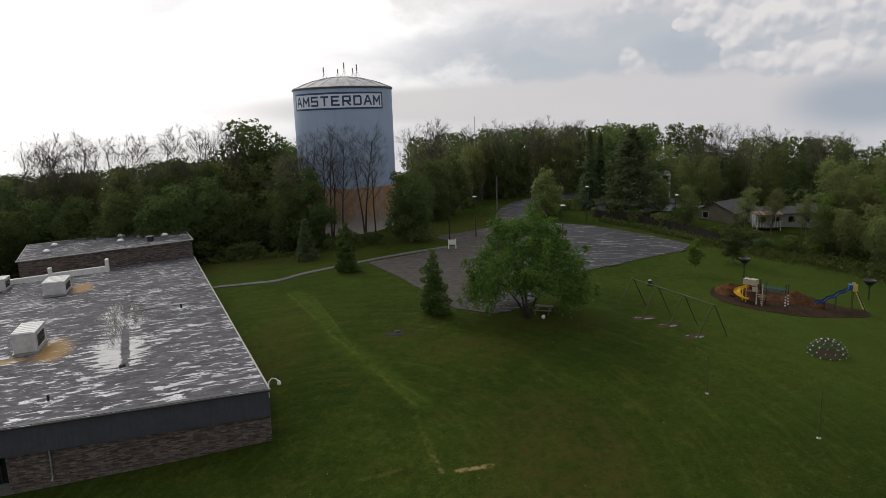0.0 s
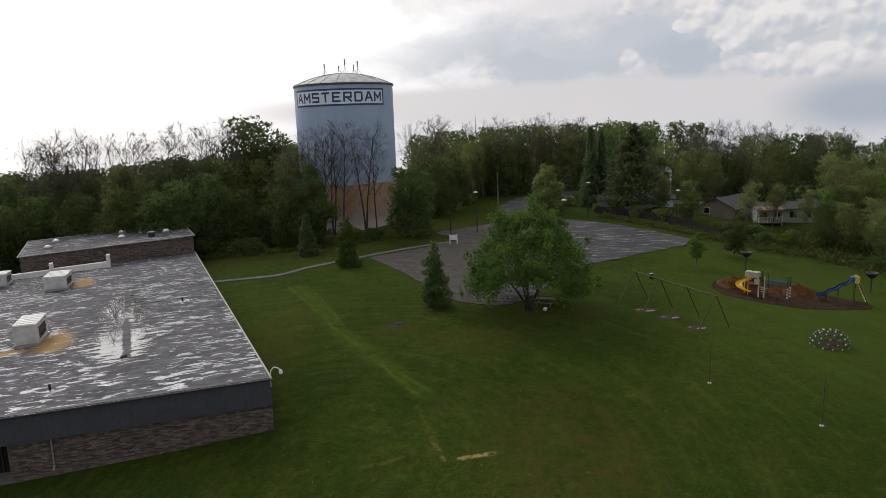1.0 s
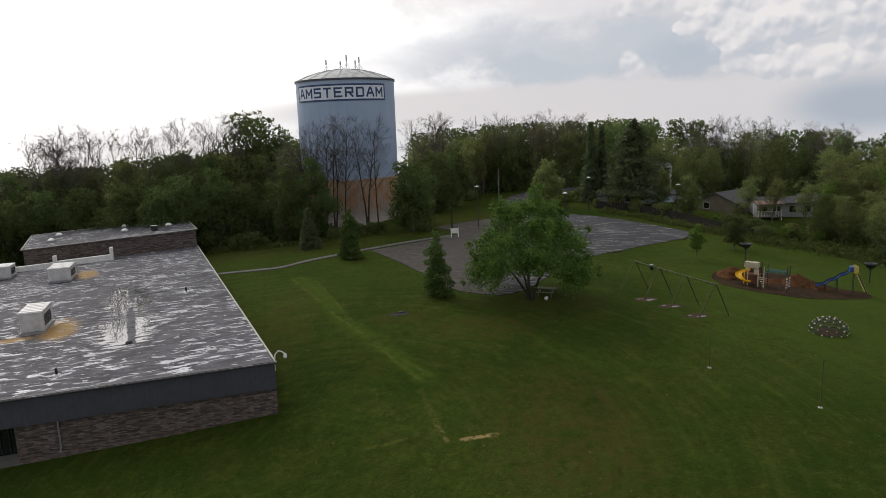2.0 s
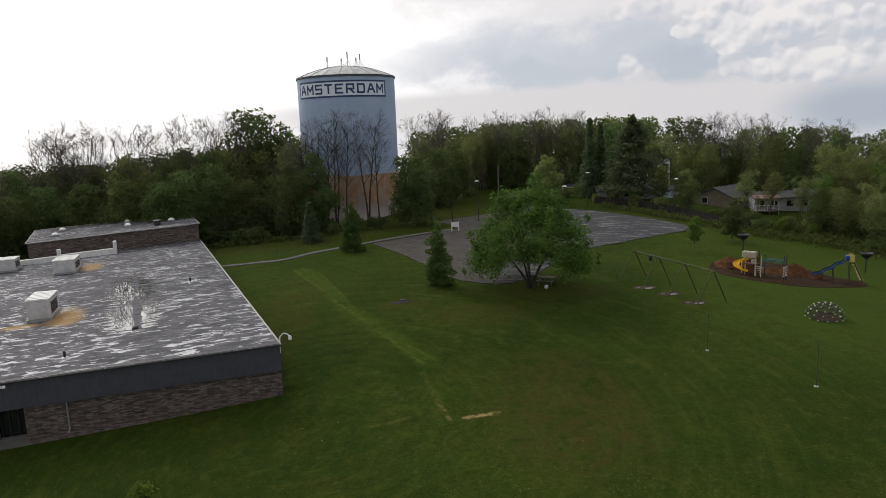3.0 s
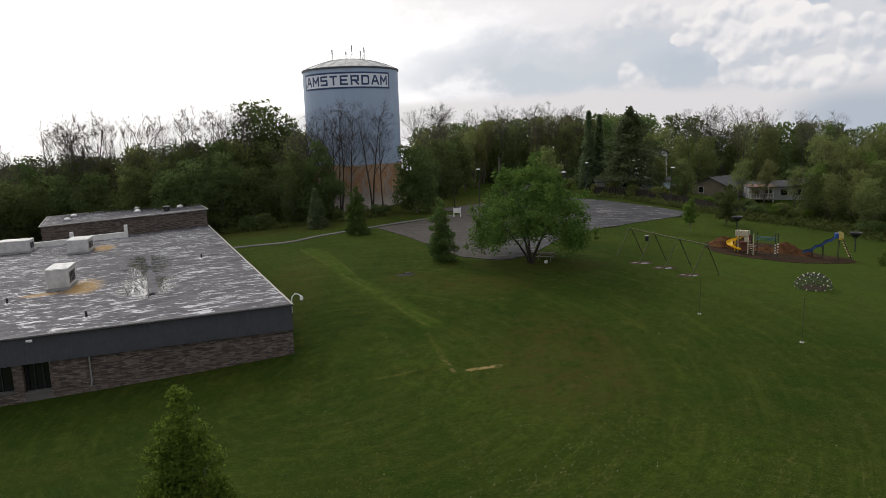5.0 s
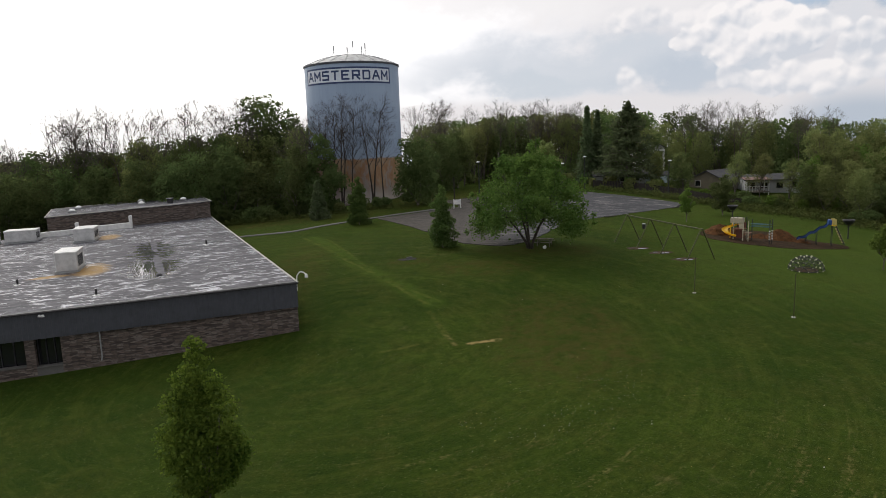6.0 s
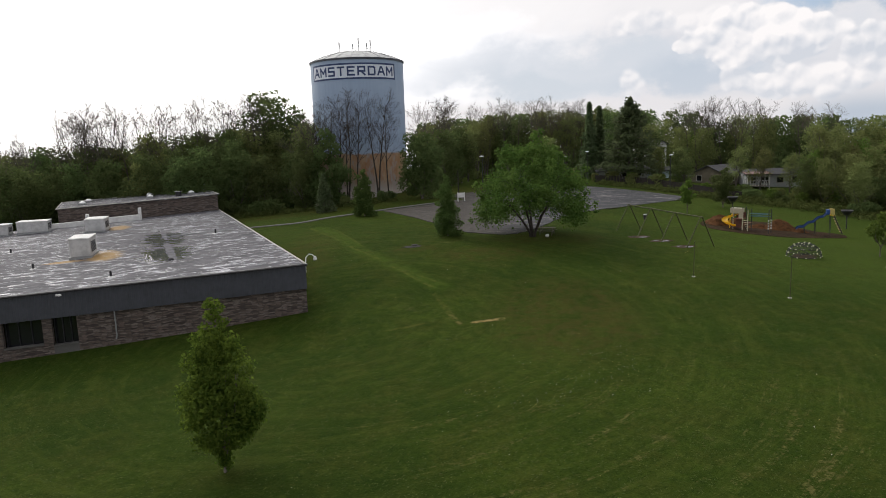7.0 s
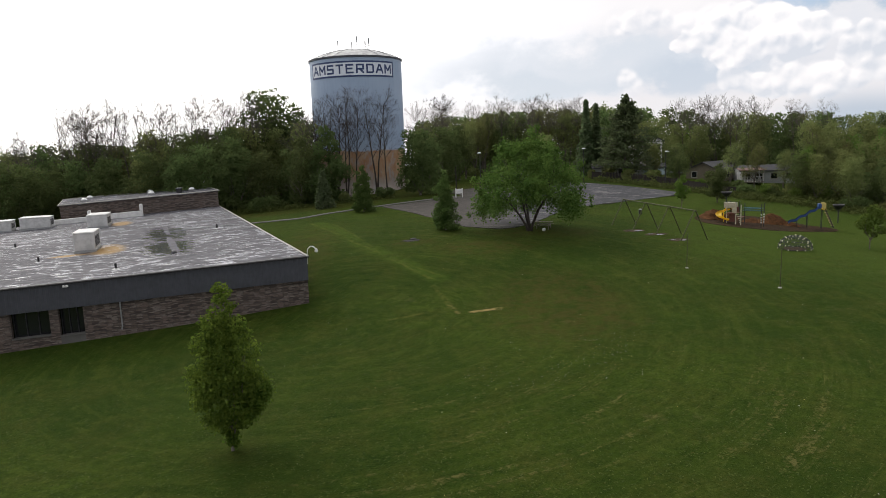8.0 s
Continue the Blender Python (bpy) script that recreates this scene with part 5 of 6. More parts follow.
B = [bare_tree("bare_tree", 14.0, 51, 0.40, 3, 5, BARK_PALE, 90, label="tall tree still bare, with fine twigs", group="bare trees", limbs=15, low=0.46, r0=0.080, bud=0.07),
     bare_tree("bare_tree", 14.0, 52, 0.36, 3, 5, BARK_PALE, 90, label="tall tree still bare, with fine twigs", group="bare trees", limbs=15, low=0.46, r0=0.080, bud=0.07),
     bare_tree("bare_tree", 14.0, 53, 0.44, 3, 5, BARK_PALE, 90, label="tall tree still bare, with fine twigs", group="bare trees", limbs=15, low=0.46, r0=0.080, bud=0.07)]
D = [bare_tree("bare_tree", 17.0, 54, 0.34, 3, 5, BARK_DARK, 150, label="tall dark bare tree before the water tank", group="bare trees before the tank", r0=0.135, limbs=17, low=0.4, bud=0.08),
     bare_tree("bare_tree", 17.0, 55, 0.30, 3, 5, BARK_DARK, 150, label="tall dark bare tree before the water tank", group="bare trees before the tank", r0=0.12, limbs=17, low=0.4, bud=0.08)]
rw = random.Random(9)
lists = [[] for _ in W]
bare = [[] for _ in B]


def line_of(x0, y0, x1, y1, count, h0, h1, weights, jitter=2.6):
    for k in range(count):
        f = (k + 0.5) / count
        i = rw.choices(range(len(W)), weights)[0]
        lists[i].append((x0 + (x1 - x0) * f + rw.uniform(-jitter, jitter), y0 + (y1 - y0) * f + rw.uniform(-jitter, jitter), rw.uniform(h0, h1)))


# left wood, front to back
line_of(-74, 108, -25, 101, 19, 0.70, 0.95, (5, 5, 2, 1, 0, 0))
line_of(-82, 115, -26, 110, 18, 1.02, 1.16, (4, 4, 2, 1, 1, 0))
line_of(-94, 130, -28, 122, 16, 1.12, 1.24, (2, 2, 1, 0, 0, 4))
line_of(-105, 148, -30, 142, 11, 1.1, 1.22, (0, 0, 0, 0, 0, 1))
line_of(-125, 180, -38, 171, 17, 1.10, 1.22, (0, 0, 0, 0, 0, 1))
line_of(-95, 96, -66, 102, 8, 0.8, 1.0, (4, 4, 2, 1, 1, 0))
# behind the drive and the car park
line_of(-6, 137, 36, 142, 18, 0.82, 0.96, (2, 2, 4, 4, 0, 0))
line_of(-4, 150, 52, 158, 14, 0.90, 1.02, (0, 0, 1, 2, 0, 4))
line_of(38, 132, 82, 134, 11, 0.74, 0.85, (3, 3, 3, 0, 1, 0))
line_of(-2, 114, 7, 132, 6, 0.72, 0.86, (1, 1, 2, 4, 0, 0), 1.0)
line_of(-8, 168, 66, 172, 14, 0.92, 1.03, (0, 0, 0, 0, 0, 1))
# right wood
line_of(38, 120, 58, 124, 8, 0.64, 0.78, (2, 2, 3, 1, 1, 0))
line_of(37.0, 104, 39.5, 102, 2, 0.46, 0.62, (1, 1, 2, 3, 0, 0), 0.8)
line_of(53.5, 95, 60, 91, 4, 0.52, 0.70, (0, 0, 3, 3, 1, 0), 1.0)
line_of(57, 94, 84, 78, 16, 0.60, 0.80, (1, 1, 5, 2, 4, 0))
line_of(60, 106, 96, 90, 16, 0.72, 0.87, (1, 1, 5, 2, 3, 0))
line_of(58, 122, 104, 108, 14, 0.76, 0.86, (3, 3, 3, 1, 1, 2))
line_of(60, 140, 112, 126, 11, 0.78, 0.87, (0, 0, 1, 0, 0, 3))
line_of(43.0, 99.0, 55.0, 95.0, 3, 0.44, 0.56, (0, 0, 0, 1, 0, 0), 0.8)
line_of(50.5, 86.5, 64.0, 73.0, 10, 0.46, 0.66, (2, 2, 2, 1, 1, 0), 1.2)
line_of(37.0, 114.5, 38.4, 114.5, 2, 0.40, 0.46, (0, 1, 1, 0, 0, 0), 0.2)
for proto, places in zip(W, lists):
    spread(proto, places, len(places))


def bares(x0, y0, x1, y1, count, h0, h1, jitter=1.5):
    for k in range(count):
        f = (k + 0.5) / count
        bare[k % 3].append((x0 + (x1 - x0) * f + rw.uniform(-jitter, jitter), y0 + (y1 - y0) * f + rw.uniform(-jitter, jitter), rw.uniform(h0, h1)))


bares(-25.0, 105, -23.0, 105, 2, 1.0, 1.1, 0.6)
bares(-71, 112, -53, 113, 11, 1.45, 1.53, 0.9)
bares(-53, 113, -34, 114, 10, 1.40, 1.47, 0.9)
bares(-86, 116, -75, 112, 6, 1.18, 1.26, 1.2)
bares(-5, 126, 3, 130, 5, 1.10, 1.18)
bares(6, 136, 30, 140, 13, 1.0, 1.10)
bares(44, 122, 60, 120, 9, 0.92, 0.99, 1.0)
bares(62, 118, 72, 116, 3, 0.90, 0.96, 1.0)
spread(D[0], [(-20.4, 103.0, 0.98), (-17.2, 102.2, 1.03), (-12.2, 103.0, 1.0), (-22.6, 104.5, 0.95)], 4)
spread(D[1], [(-18.9, 103.6, 1.0), (-15.7, 103.2, 1.0), (-10.6, 103.6, 0.97)], 5)
for proto, places in zip(B, bare):
    spread(proto, places, len(places) + 50)


# ---- car park edge, sign, lamps ----
WOOD_DARK = simple("weathered_dark_wood", (0.036, 0.031, 0.027), 0.9, 0, 0.2, 0.5, 3)
WOOD_PALE = simple("grey_weathered_wood", (0.17, 0.15, 0.13), 0.85, 0, 0.2, 0.4, 3)
SWING_GREEN = simple("chipped_green_paint", (0.064, 0.070, 0.018), 0.6, 0.0, 0.4, 0.5, 5)
POLE_DARK = simple("dark_pole_paint", (0.030, 0.034, 0.032), 0.5, 0.2)
CREAM = simple("cream_plastic_joint", (0.66, 0.64, 0.44), 0.35)
LAMP_WHITE = simple("pale_lamp_head", (0.75, 0.76, 0.76), 0.3)
PALE_YELLOW = simple("faded_yellow_plastic", (0.50, 0.40, 0.13), 0.45, 0, 0.4, 0.2)
YELLOW = simple("yellow_plastic", (0.80, 0.53, 0.016), 0.35, 0, 0.5, 0.12)
SLIDE_BLUE = simple("blue_plastic", (0.014, 0.055, 0.20), 0.35, 0, 0.5, 0.15)
TAN = simple("beige_plastic_panel", (0.36, 0.33, 0.24), 0.5, 0, 0.4, 0.15)
GREEN_BAR = simple("teal_painted_bar", (0.018, 0.085, 0.10), 0.45)
RUST_DECK = simple("red_brown_deck", (0.13, 0.050, 0.035), 0.7)
DIRT = make_concrete("bare_trodden_earth", (0.060, 0.043, 0.026))


def make_mulch(name, a, b, dark):
    m = Mat(name, 0.95, 0, 0.05)
    c = m.mix(m.ramp(m.noise(0.9, 6, 0.7), 0.35, 0.65), a, b)
    c = m.mix(m.ramp(m.noise(5.0, 6, 0.75), 0.45, 0.62, 0, 0.75), c, dark)
    m.color(m.mix(m.ramp(m.noise(16, 4, 0.7), 0.55, 0.75, 0, 0.5), c, tuple(x * 1.9 for x in b)))
    m.bump(m.math("ADD", m.noise(5, 6, 0.75), m.noise(22, 4)), 1.0, 0.06)
    return m.m


MULCH = make_mulch("dark_wood_mulch", (0.030, 0.020, 0.013), (0.055, 0.034, 0.020), (0.014, 0.010, 0.007))
HEAP = make_mulch("orange_brown_mulch", (0.086, 0.042, 0.019), (0.128, 0.062, 0.028), (0.036, 0.021, 0.012))
WATER = simple("shallow_puddle", (0.05, 0.045, 0.04), 0.05, 0, 0.5, 0.2)

fence_line = [(25.5, 110.5), (31.0, 106.3), (35.6, 98.8), (38.8, 92.4), (41.5, 88.0)]
fence = thing("board_fence", pose(0, 0, 0), "low dark weathered board fence along the grass", "fence")
board_me = bpy.data.meshes.new("slat")
bm = boxes((-0.11, -0.012, 0.05, 0.11, 0.012, 1.25), bevel=0.006)
bm.to_mesh(board_me)
bm.free()
board_me.materials.append(WOOD_DARK)
post_me = bpy.data.meshes.new("post")
bm = boxes((-0.06, -0.06, -0.4, 0.06, 0.06, 1.35), bevel=0.012)
bm.to_mesh(post_me)
bm.free()
post_me.materials.append(WOOD_DARK)
fr = random.Random(3)
run = [Vector(p) for p in smooth_line(fence_line, 0.235)]
for i, (a, b) in enumerate(zip(run, run[1:])):
    yaw = math.degrees(math.atan2(b.y - a.y, b.x - a.x))
    o = new("slat", board_me)
    o.parent = fence
    o.matrix_basis = pose(a.x, a.y, lz(a.x, a.y) + fr.uniform(-0.05, 0.03), fr.uniform(-2, 2), 0, yaw)
    if i % 10 == 0:
        o = new("post", post_me)
        o.parent = fence
        nrm = Vector((-(b.y - a.y), b.x - a.x)).normalized() * 0.09
        o.matrix_basis = pose(a.x + nrm.x, a.y + nrm.y, lz(a.x, a.y), 0, 0, yaw)

sg = thing("notice_board", on(1.2, 92.0, 4), "white blank notice board on two posts by the walkway", "sign")
part("panel", boxes((-0.55, -0.03, 0.65, 0.55, 0.03, 1.35), bevel=0.01), WHITE, sg)
for x in (-0.5, 0.5):
    part("post", boxes((x - 0.06, 0.033, -0.3, x + 0.06, 0.12, 1.42), bevel=0.01), WHITE, sg)


def street_lamp(x, y, top, arm, label):
    t = thing("street_lamp", on(x, y), label, "street lamp", "lamps of the car park")
    hgt = top - lz(x, y)
    part("pole", tubes(([(0, 0, -0.3), (0, 0, hgt - 0.1)], [0.09, 0.055])), POLE_DARK, t)
    part("arm", tubes(([(0, 0, hgt - 0.25), (arm * 0.5, -0.05, hgt), (arm, -0.1, hgt)], 0.035)), POLE_DARK, t)
    h = part("head", lathe([(0.05, 0.10), (0.22, 0.06), (0.30, -0.03), (0.24, -0.08), (0.02, -0.10)], 14, True), LAMP_WHITE, t, "pale lamp head")
    h.scale = (1.15, 0.6, 1.0)
    h.location = (arm, -0.1, hgt - 0.05)
    return t


street_lamp(15.8, 86.9, 10.9, 0.0, "dark car park lamp post with a pale head")
street_lamp(23.5, 108.2, 11.1, 0.0, "dark car park lamp post with a pale head")
street_lamp(4.9, 99.2, 11.1, -0.1, "dark car park lamp post with a pale head")
street_lamp(34.9, 99.3, 10.3, 0.1, "dark car park lamp post with a pale head")
up = thing("utility_pole", on(10.0, 122.5), "grey wooden utility pole beside the drive", "utility pole")
part("pole", tubes(([(0, 0, -0.5), (0, 0, 6.2)], [0.14, 0.10])), WOOD_PALE, up)
up = thing("utility_pole", on(0.9, 97.0), "slim dark wooden pole behind the notice board", "utility pole")
part("pole", tubes(([(0, 0, -0.5), (0, 0, 4.3)], [0.10, 0.08])), WOOD_DARK, up)
mk = thing("marker_post", on(8.6, 119.2), "pale leaning marker post beside the drive", "post")
part("post", tubes(([(0, 0, -0.3), (0.12, 0, 1.3)], 0.05)), WOOD_PALE, mk)
rm = thing("radio_mast", on(16.5, 330.0), "thin far-off radio mast above the treetops", "mast")
part("tower", tubes(([(0, 0, 0), (0, 0, 25.5)], [0.2, 0.12]), sides=5), GALV, rm)
part("guy", tubes(([(14, 0, 0), (0, 0, 22)], 0.03), ([(-14, 3, 0), (0, 0, 22)], 0.03), sides=3), GALV, rm)

# concrete wheel stops at the car park's corner
for x, y, a in ((32.0, 87.6, 50), (33.2, 89.3, 52), (21.0, 80.6, 25)):
    ws = thing("wheel_stop", on(x, y, a, 0.05), "pale concrete wheel stop at the asphalt's edge", "wheel stop", "wheel stops of the car park")
    part("block", boxes((-1.0, -0.1, 0, 1.0, 0.1, 0.14), bevel=0.04), CONCRETE, ws)


# ---- playground ----
def swing_set():
    a, b = Vector((19.05, 65.4)), Vector((24.0, 57.3))
    d = (b - a)
    n = Vector((0.97, 0.24))
    za, zb = lz(a.x, a.y) + 2.9, lz(b.x, b.y) + 3.0
    t = thing("swing_set", pose(a.x, a.y, 0), "long green steel swing frame without seats on the lawn", "swing set")

    def place(f, s, z=None):
        p = a + d * f + n * s
        if z is None:
            z = lz(p.x, p.y) - 0.15
        return (p.x - a.x, p.y - a.y, z)

    def topz(f):
        return za + (zb - za) * f

    part("beam", tubes(([place(-0.02, 0, za), place(0.5, 0, topz(0.5)), place(1.02, 0, zb)], 0.062)), SWING_GREEN, t)
    for f in (0.0, 0.33, 0.66, 1.0):
        for s in (-1.6, 1.6):
            part("leg", tubes(([place(f, s), place(f, s * 0.06, topz(f) - 0.02)], 0.062)), SWING_GREEN, t)
        part("collar", tubes(([place(f - 0.012, 0, topz(f)), place(f + 0.012, 0, topz(f))], 0.085)), SWING_GREEN, t)
    for f in (0.10, 0.20, 0.44, 0.56, 0.78, 0.90):
        part("hanger", tubes(([place(f, 0, topz(f) - 0.05), place(f, 0, topz(f) - 0.22)], 0.03)), POLE_DARK, t)


def blob(x, y, rx, ry, turn, seed, n=22):
    rnd = random.Random(seed)
    c, s = math.cos(turn), math.sin(turn)
    out = []
    for k in range(n):
        a = k * math.tau / n
        q = rnd.uniform(0.78, 1.15)
        px, py = math.cos(a) * rx * q, math.sin(a) * ry * q
        out.append((x + px * c - py * s, y + px * s + py * c))
    return out


swing_set()
for i, (x, y) in enumerate(((19.35, 62.1), (21.1, 60.2), (22.6, 57.5))):
    slab("bare_patch", blob(x - 0.1, y, 1.35, 0.6, 0.25, 60 + i), 0.012, DIRT, "trodden bare earth under the swings", "bare earth", 0.5, 0.1)
    slab("puddle", blob(x + 0.25, y - 0.22, 0.52, 0.20, 0.3, 70 + i), 0.022, WATER, "shallow puddle in the trodden earth", "puddle", 0.4, 0.05, kind="")
    slab("puddle", blob(x - 0.65, y + 0.05, 0.30, 0.13, 0.1, 80 + i), 0.022, WATER, "small shallow puddle in the trodden earth", "puddle", 0.4, 0.05, kind="")

for x, y, hh in ((19.3, 46.4, 2.95), (24.0, 39.8, 3.2)):
    t = thing("tetherball_pole", on(x, y), "thin dark tetherball pole in a pale concrete footing", "pole", "tetherball poles")
    part("footing", lathe([(0.15, -0.2), (0.15, 0.02), (0.12, 0.05), (0.02, 0.06)], 18, True), EDGE_PALE, t)
    part("pole", tubes(([(0, 0, 0.05), (0.02, 0.01, hh)], [0.042, 0.036])), SWING_GREEN, t)
    part("ring", tubes(([(0.02, 0.01, hh), (0.08, 0.01, hh + 0.06), (0.14, 0.01, hh)], 0.014)), POLE_DARK, t)


def climbing_dome(x, y, r):
    t = thing("climbing_dome", on(x, y), "low climbing dome of dark bars with white joints", "climbing frame")
    verts, edges, rows = [], [], []
    for k, (el, n) in enumerate(((0.0, 13), (0.30, 13), (0.62, 12), (0.95, 9), (1.25, 5), (1.57, 1))):
        row = []
        for q in range(n):
            a = (q + 0.5 * (k % 2)) * math.tau / n
            row.append(len(verts))
            verts.append((r * math.cos(el) * math.cos(a), r * math.cos(el) * math.sin(a), 0.06 + r * 0.84 * math.sin(el)))
        if n > 1:
            edges += [(row[q], row[(q + 1) % n]) for q in range(n)]
        if rows:
            for low in rows[-1]:
                near = sorted(row, key=lambda u: (Vector(verts[u]) - Vector(verts[low])).length)
                edges += [(low, u) for u in near[:2 if n > 1 else 1]]
        rows.append(row)
    for i, j in edges:
        part("bar", tubes(([verts[i], verts[j]], 0.026), sides=5), POLE_DARK, t)
    hub = bpy.data.meshes.new("joint")
    hb = lathe([(0.005, -0.064), (0.049, -0.038), (0.064, 0), (0.049, 0.038), (0.005, 0.064)], 8, True)
    hb.to_mesh(hub)
    hb.free()
    hub.materials.append(CREAM)
    jr = random.Random(8)
    for i in range(len(verts)):
        o = new("joint", hub)
        o.parent = t
        o.location = verts[i]
        o.scale = (jr.uniform(0.6, 1.3),) * 3


climbing_dome(32.3, 53.6, 1.52)
slab("bare_patch", blob(32.3, 53.6, 1.25, 1.15, 0.3, 95), 0.012, DIRT, "trodden bare earth under the climbing dome", "bare earth", 0.5, 0.1)

bed = smooth_line([(28.5, 69.5), (29.0, 67.1), (30.4, 65.6), (32.3, 64.4), (34.6, 63.3), (37.3, 62.9), (40.3, 63.1), (42.6, 63.9), (42.4, 65.4), (40.6, 66.7), (39.6, 68.6), (38.2, 70.8), (35.8, 72.2), (33.0, 73.0), (30.3, 72.2), (28.6, 69.8)], 0.6)
slab("mulch_bed", bed, 0.03, MULCH, "dark wood-mulch bed of the playground", "mulch", 0.9, 0.15, 0.12)


def heap(x, y, rx, ry, hh, turn, seed):
    rnd = np.random.default_rng(seed)
    bm = bmesh.new()
    n, m = 34, 12
    rings = []
    ca, sa = math.cos(turn), math.sin(turn)
    for j in range(m):
        f = j / (m - 1)
        ring = []
        for k in range(n):
            a = k * math.tau / n
            q = f * (1 + 0.10 * math.sin(3 * a + seed) + 0.06 * rnd.normal())
            px, py = math.cos(a) * rx * q, math.sin(a) * ry * q
            wx, wy = x + px * ca - py * sa, y + px * sa + py * ca
            ring.append(bm.verts.new((wx, wy, lz(wx, wy) + 0.02 + hh * max(0, math.cos(f * 1.57)) ** 1.3 + 0.07 * rnd.normal() * (f < 0.98) * min(1, hh))))
        rings.append(ring)
    for r0, r1 in zip(rings, rings[1:]):
        for k in range(n):
            bm.faces.new((r0[k], r0[(k + 1) % n], r1[(k + 1) % n], r1[k]))
    bmesh.ops.remove_doubles(bm, verts=bm.verts, dist=0.001)
    bmesh.ops.recalc_face_normals(bm, faces=bm.faces)
    tagged(part("mulch_mound", bm, HEAP, smooth=True), "loose mound of orange-brown mulch in the bed", "mulch mound", "mounds of mulch", "")


heap(31.2, 70.2, 2.0, 1.5, 1.0, -0.7, 1)
heap(32.9, 70.0, 1.3, 1.1, 0.7, 0.4, 3)
heap(36.9, 67.6, 1.9, 1.2, 1.05, -0.5, 2)
heap(38.4, 66.5, 1.3, 0.8, 0.35, -0.6, 4)
heap(35.0, 68.4, 1.4, 0.9, 0.4, 0.2, 5)


def play_structure():
    O = Vector((31.9, 67.6))
    e = Vector((0.70, -0.714))
    yaw = math.degrees(math.atan2(e.y, e.x))
    t = thing("play_structure", on(O.x - 0.25, O.y + 0.1, yaw, 0.03) @ Matrix.Diagonal((0.86, 0.86, 0.86, 1)), "play deck with a yellow spiral slide and a teal ladder bridge", "playground")
    deck = [(0.2, -0.6), (0.2, 0.6), (1.4, -0.6), (1.4, 0.6), (2.1, -0.6), (2.1, 0.6)]
    for i, (x, y) in enumerate(deck):
        part("post", tubes(([(x, y, -0.4), (x, y, 2.75 if i < 4 else 2.5)], 0.06)), TAN if i % 2 == 0 else POLE_DARK, t)
        part("cap", lathe([(0.075, 0), (0.07, 0.06), (0.02, 0.09)], 10, True), POLE_DARK, t).location = (x, y, 2.75 if i < 4 else 2.5)
    part("deck", boxes((0.14, -0.66, 1.25, 1.46, 0.66, 1.36), bevel=0.02), RUST_DECK, t, "red-brown deck")
    part("deck", boxes((1.464, -0.6, 0.75, 2.16, 0.6, 0.84), bevel=0.02), RUST_DECK, t)
    part("roof_panel", boxes((-0.55, 0.15, 1.9, 1.05, 0.95, 2.65), bevel=0.06), TAN, t, "beige moulded panel")
    part("side_panel", boxes((0.24, 0.56, 1.4, 1.36, 0.64, 2.1), bevel=0.03), RUST_DECK, t)
    part("side_panel", boxes((0.9, -0.64, 1.4, 1.36, -0.58, 2.0), bevel=0.03), TAN, t)
    part("kick_panel", boxes((0.26, -0.03, 0.1, 1.34, 0.05, 1.1), bevel=0.03), RUST_DECK, t)
    for k in range(5):
        part("step", boxes((1.5 + 0.16 * k, -0.75 - 0.09 * k, 1.1 - 0.24 * k, 2.05 + 0.02 * k, -0.62 - 0.09 * k, 1.17 - 0.24 * k), bevel=0.02), TAN, t)
    for x in (1.5, 2.1):
        part("handrail", tubes(([(x, -0.6, 2.0), (x + 0.1, -0.95, 1.4), (x + 0.2, -1.2, 0.0)], 0.03)), TAN, t)
    # spiral chute
    bm = bmesh.new()
    n, m = 26, 9
    rows = []
    for i in range(n + 1):
        f = i / n
        a = 0.3 + f * 5.6
        z = 1.75 - 1.5 * f
        row = []
        for j in range(m):
            b = math.pi * (j / (m - 1)) - math.pi / 2
            rr = 0.66 + 0.40 * math.sin(b)
            row.append(bm.verts.new((-0.35 + rr * math.cos(a), -0.25 + rr * math.sin(a), z - 0.30 * math.cos(b) + 0.30)))
        rows.append(row)
    for r0, r1 in zip(rows, rows[1:]):
        for j in range(m - 1):
            bm.faces.new((r0[j], r0[j + 1], r1[j + 1], r1[j]))
    bmesh.ops.solidify(bm, geom=bm.faces[:], thickness=0.05)
    part("spiral_slide", bm, YELLOW, t, "yellow spiral chute", True)
    part("slide_post", tubes(([(-0.35, -0.25, -0.3), (-0.35, -0.25, 1.5)], 0.06)), YELLOW, t)
    # ladder bridge
    for z in (1.75, 2.05):
        for y in (-0.42, 0.42):
            part("rail", tubes(([(2.1, y, z), (4.6, y, z)], 0.04)), GREEN_BAR, t, "teal bar")
    for k in range(9):
        x = 2.3 + k * 0.27
        part("rung", tubes(([(x, -0.42, 2.05), (x, 0.42, 2.05)], 0.024), sides=6), GREEN_BAR, t)
    for y in (-0.45, 0.45):
        p = part("post", tubes(([(4.65, y, -0.4), (4.65, y, 2.7)], 0.06)), POLE_DARK, t)
        for k in range(4):
            part("white_band", lathe([(0.064, 0), (0.078, 0.03), (0.078, 0.13), (0.064, 0.16)], 12), WHITE, p).location = (4.65, y, 0.15 + 0.34 * k)


play_structure()


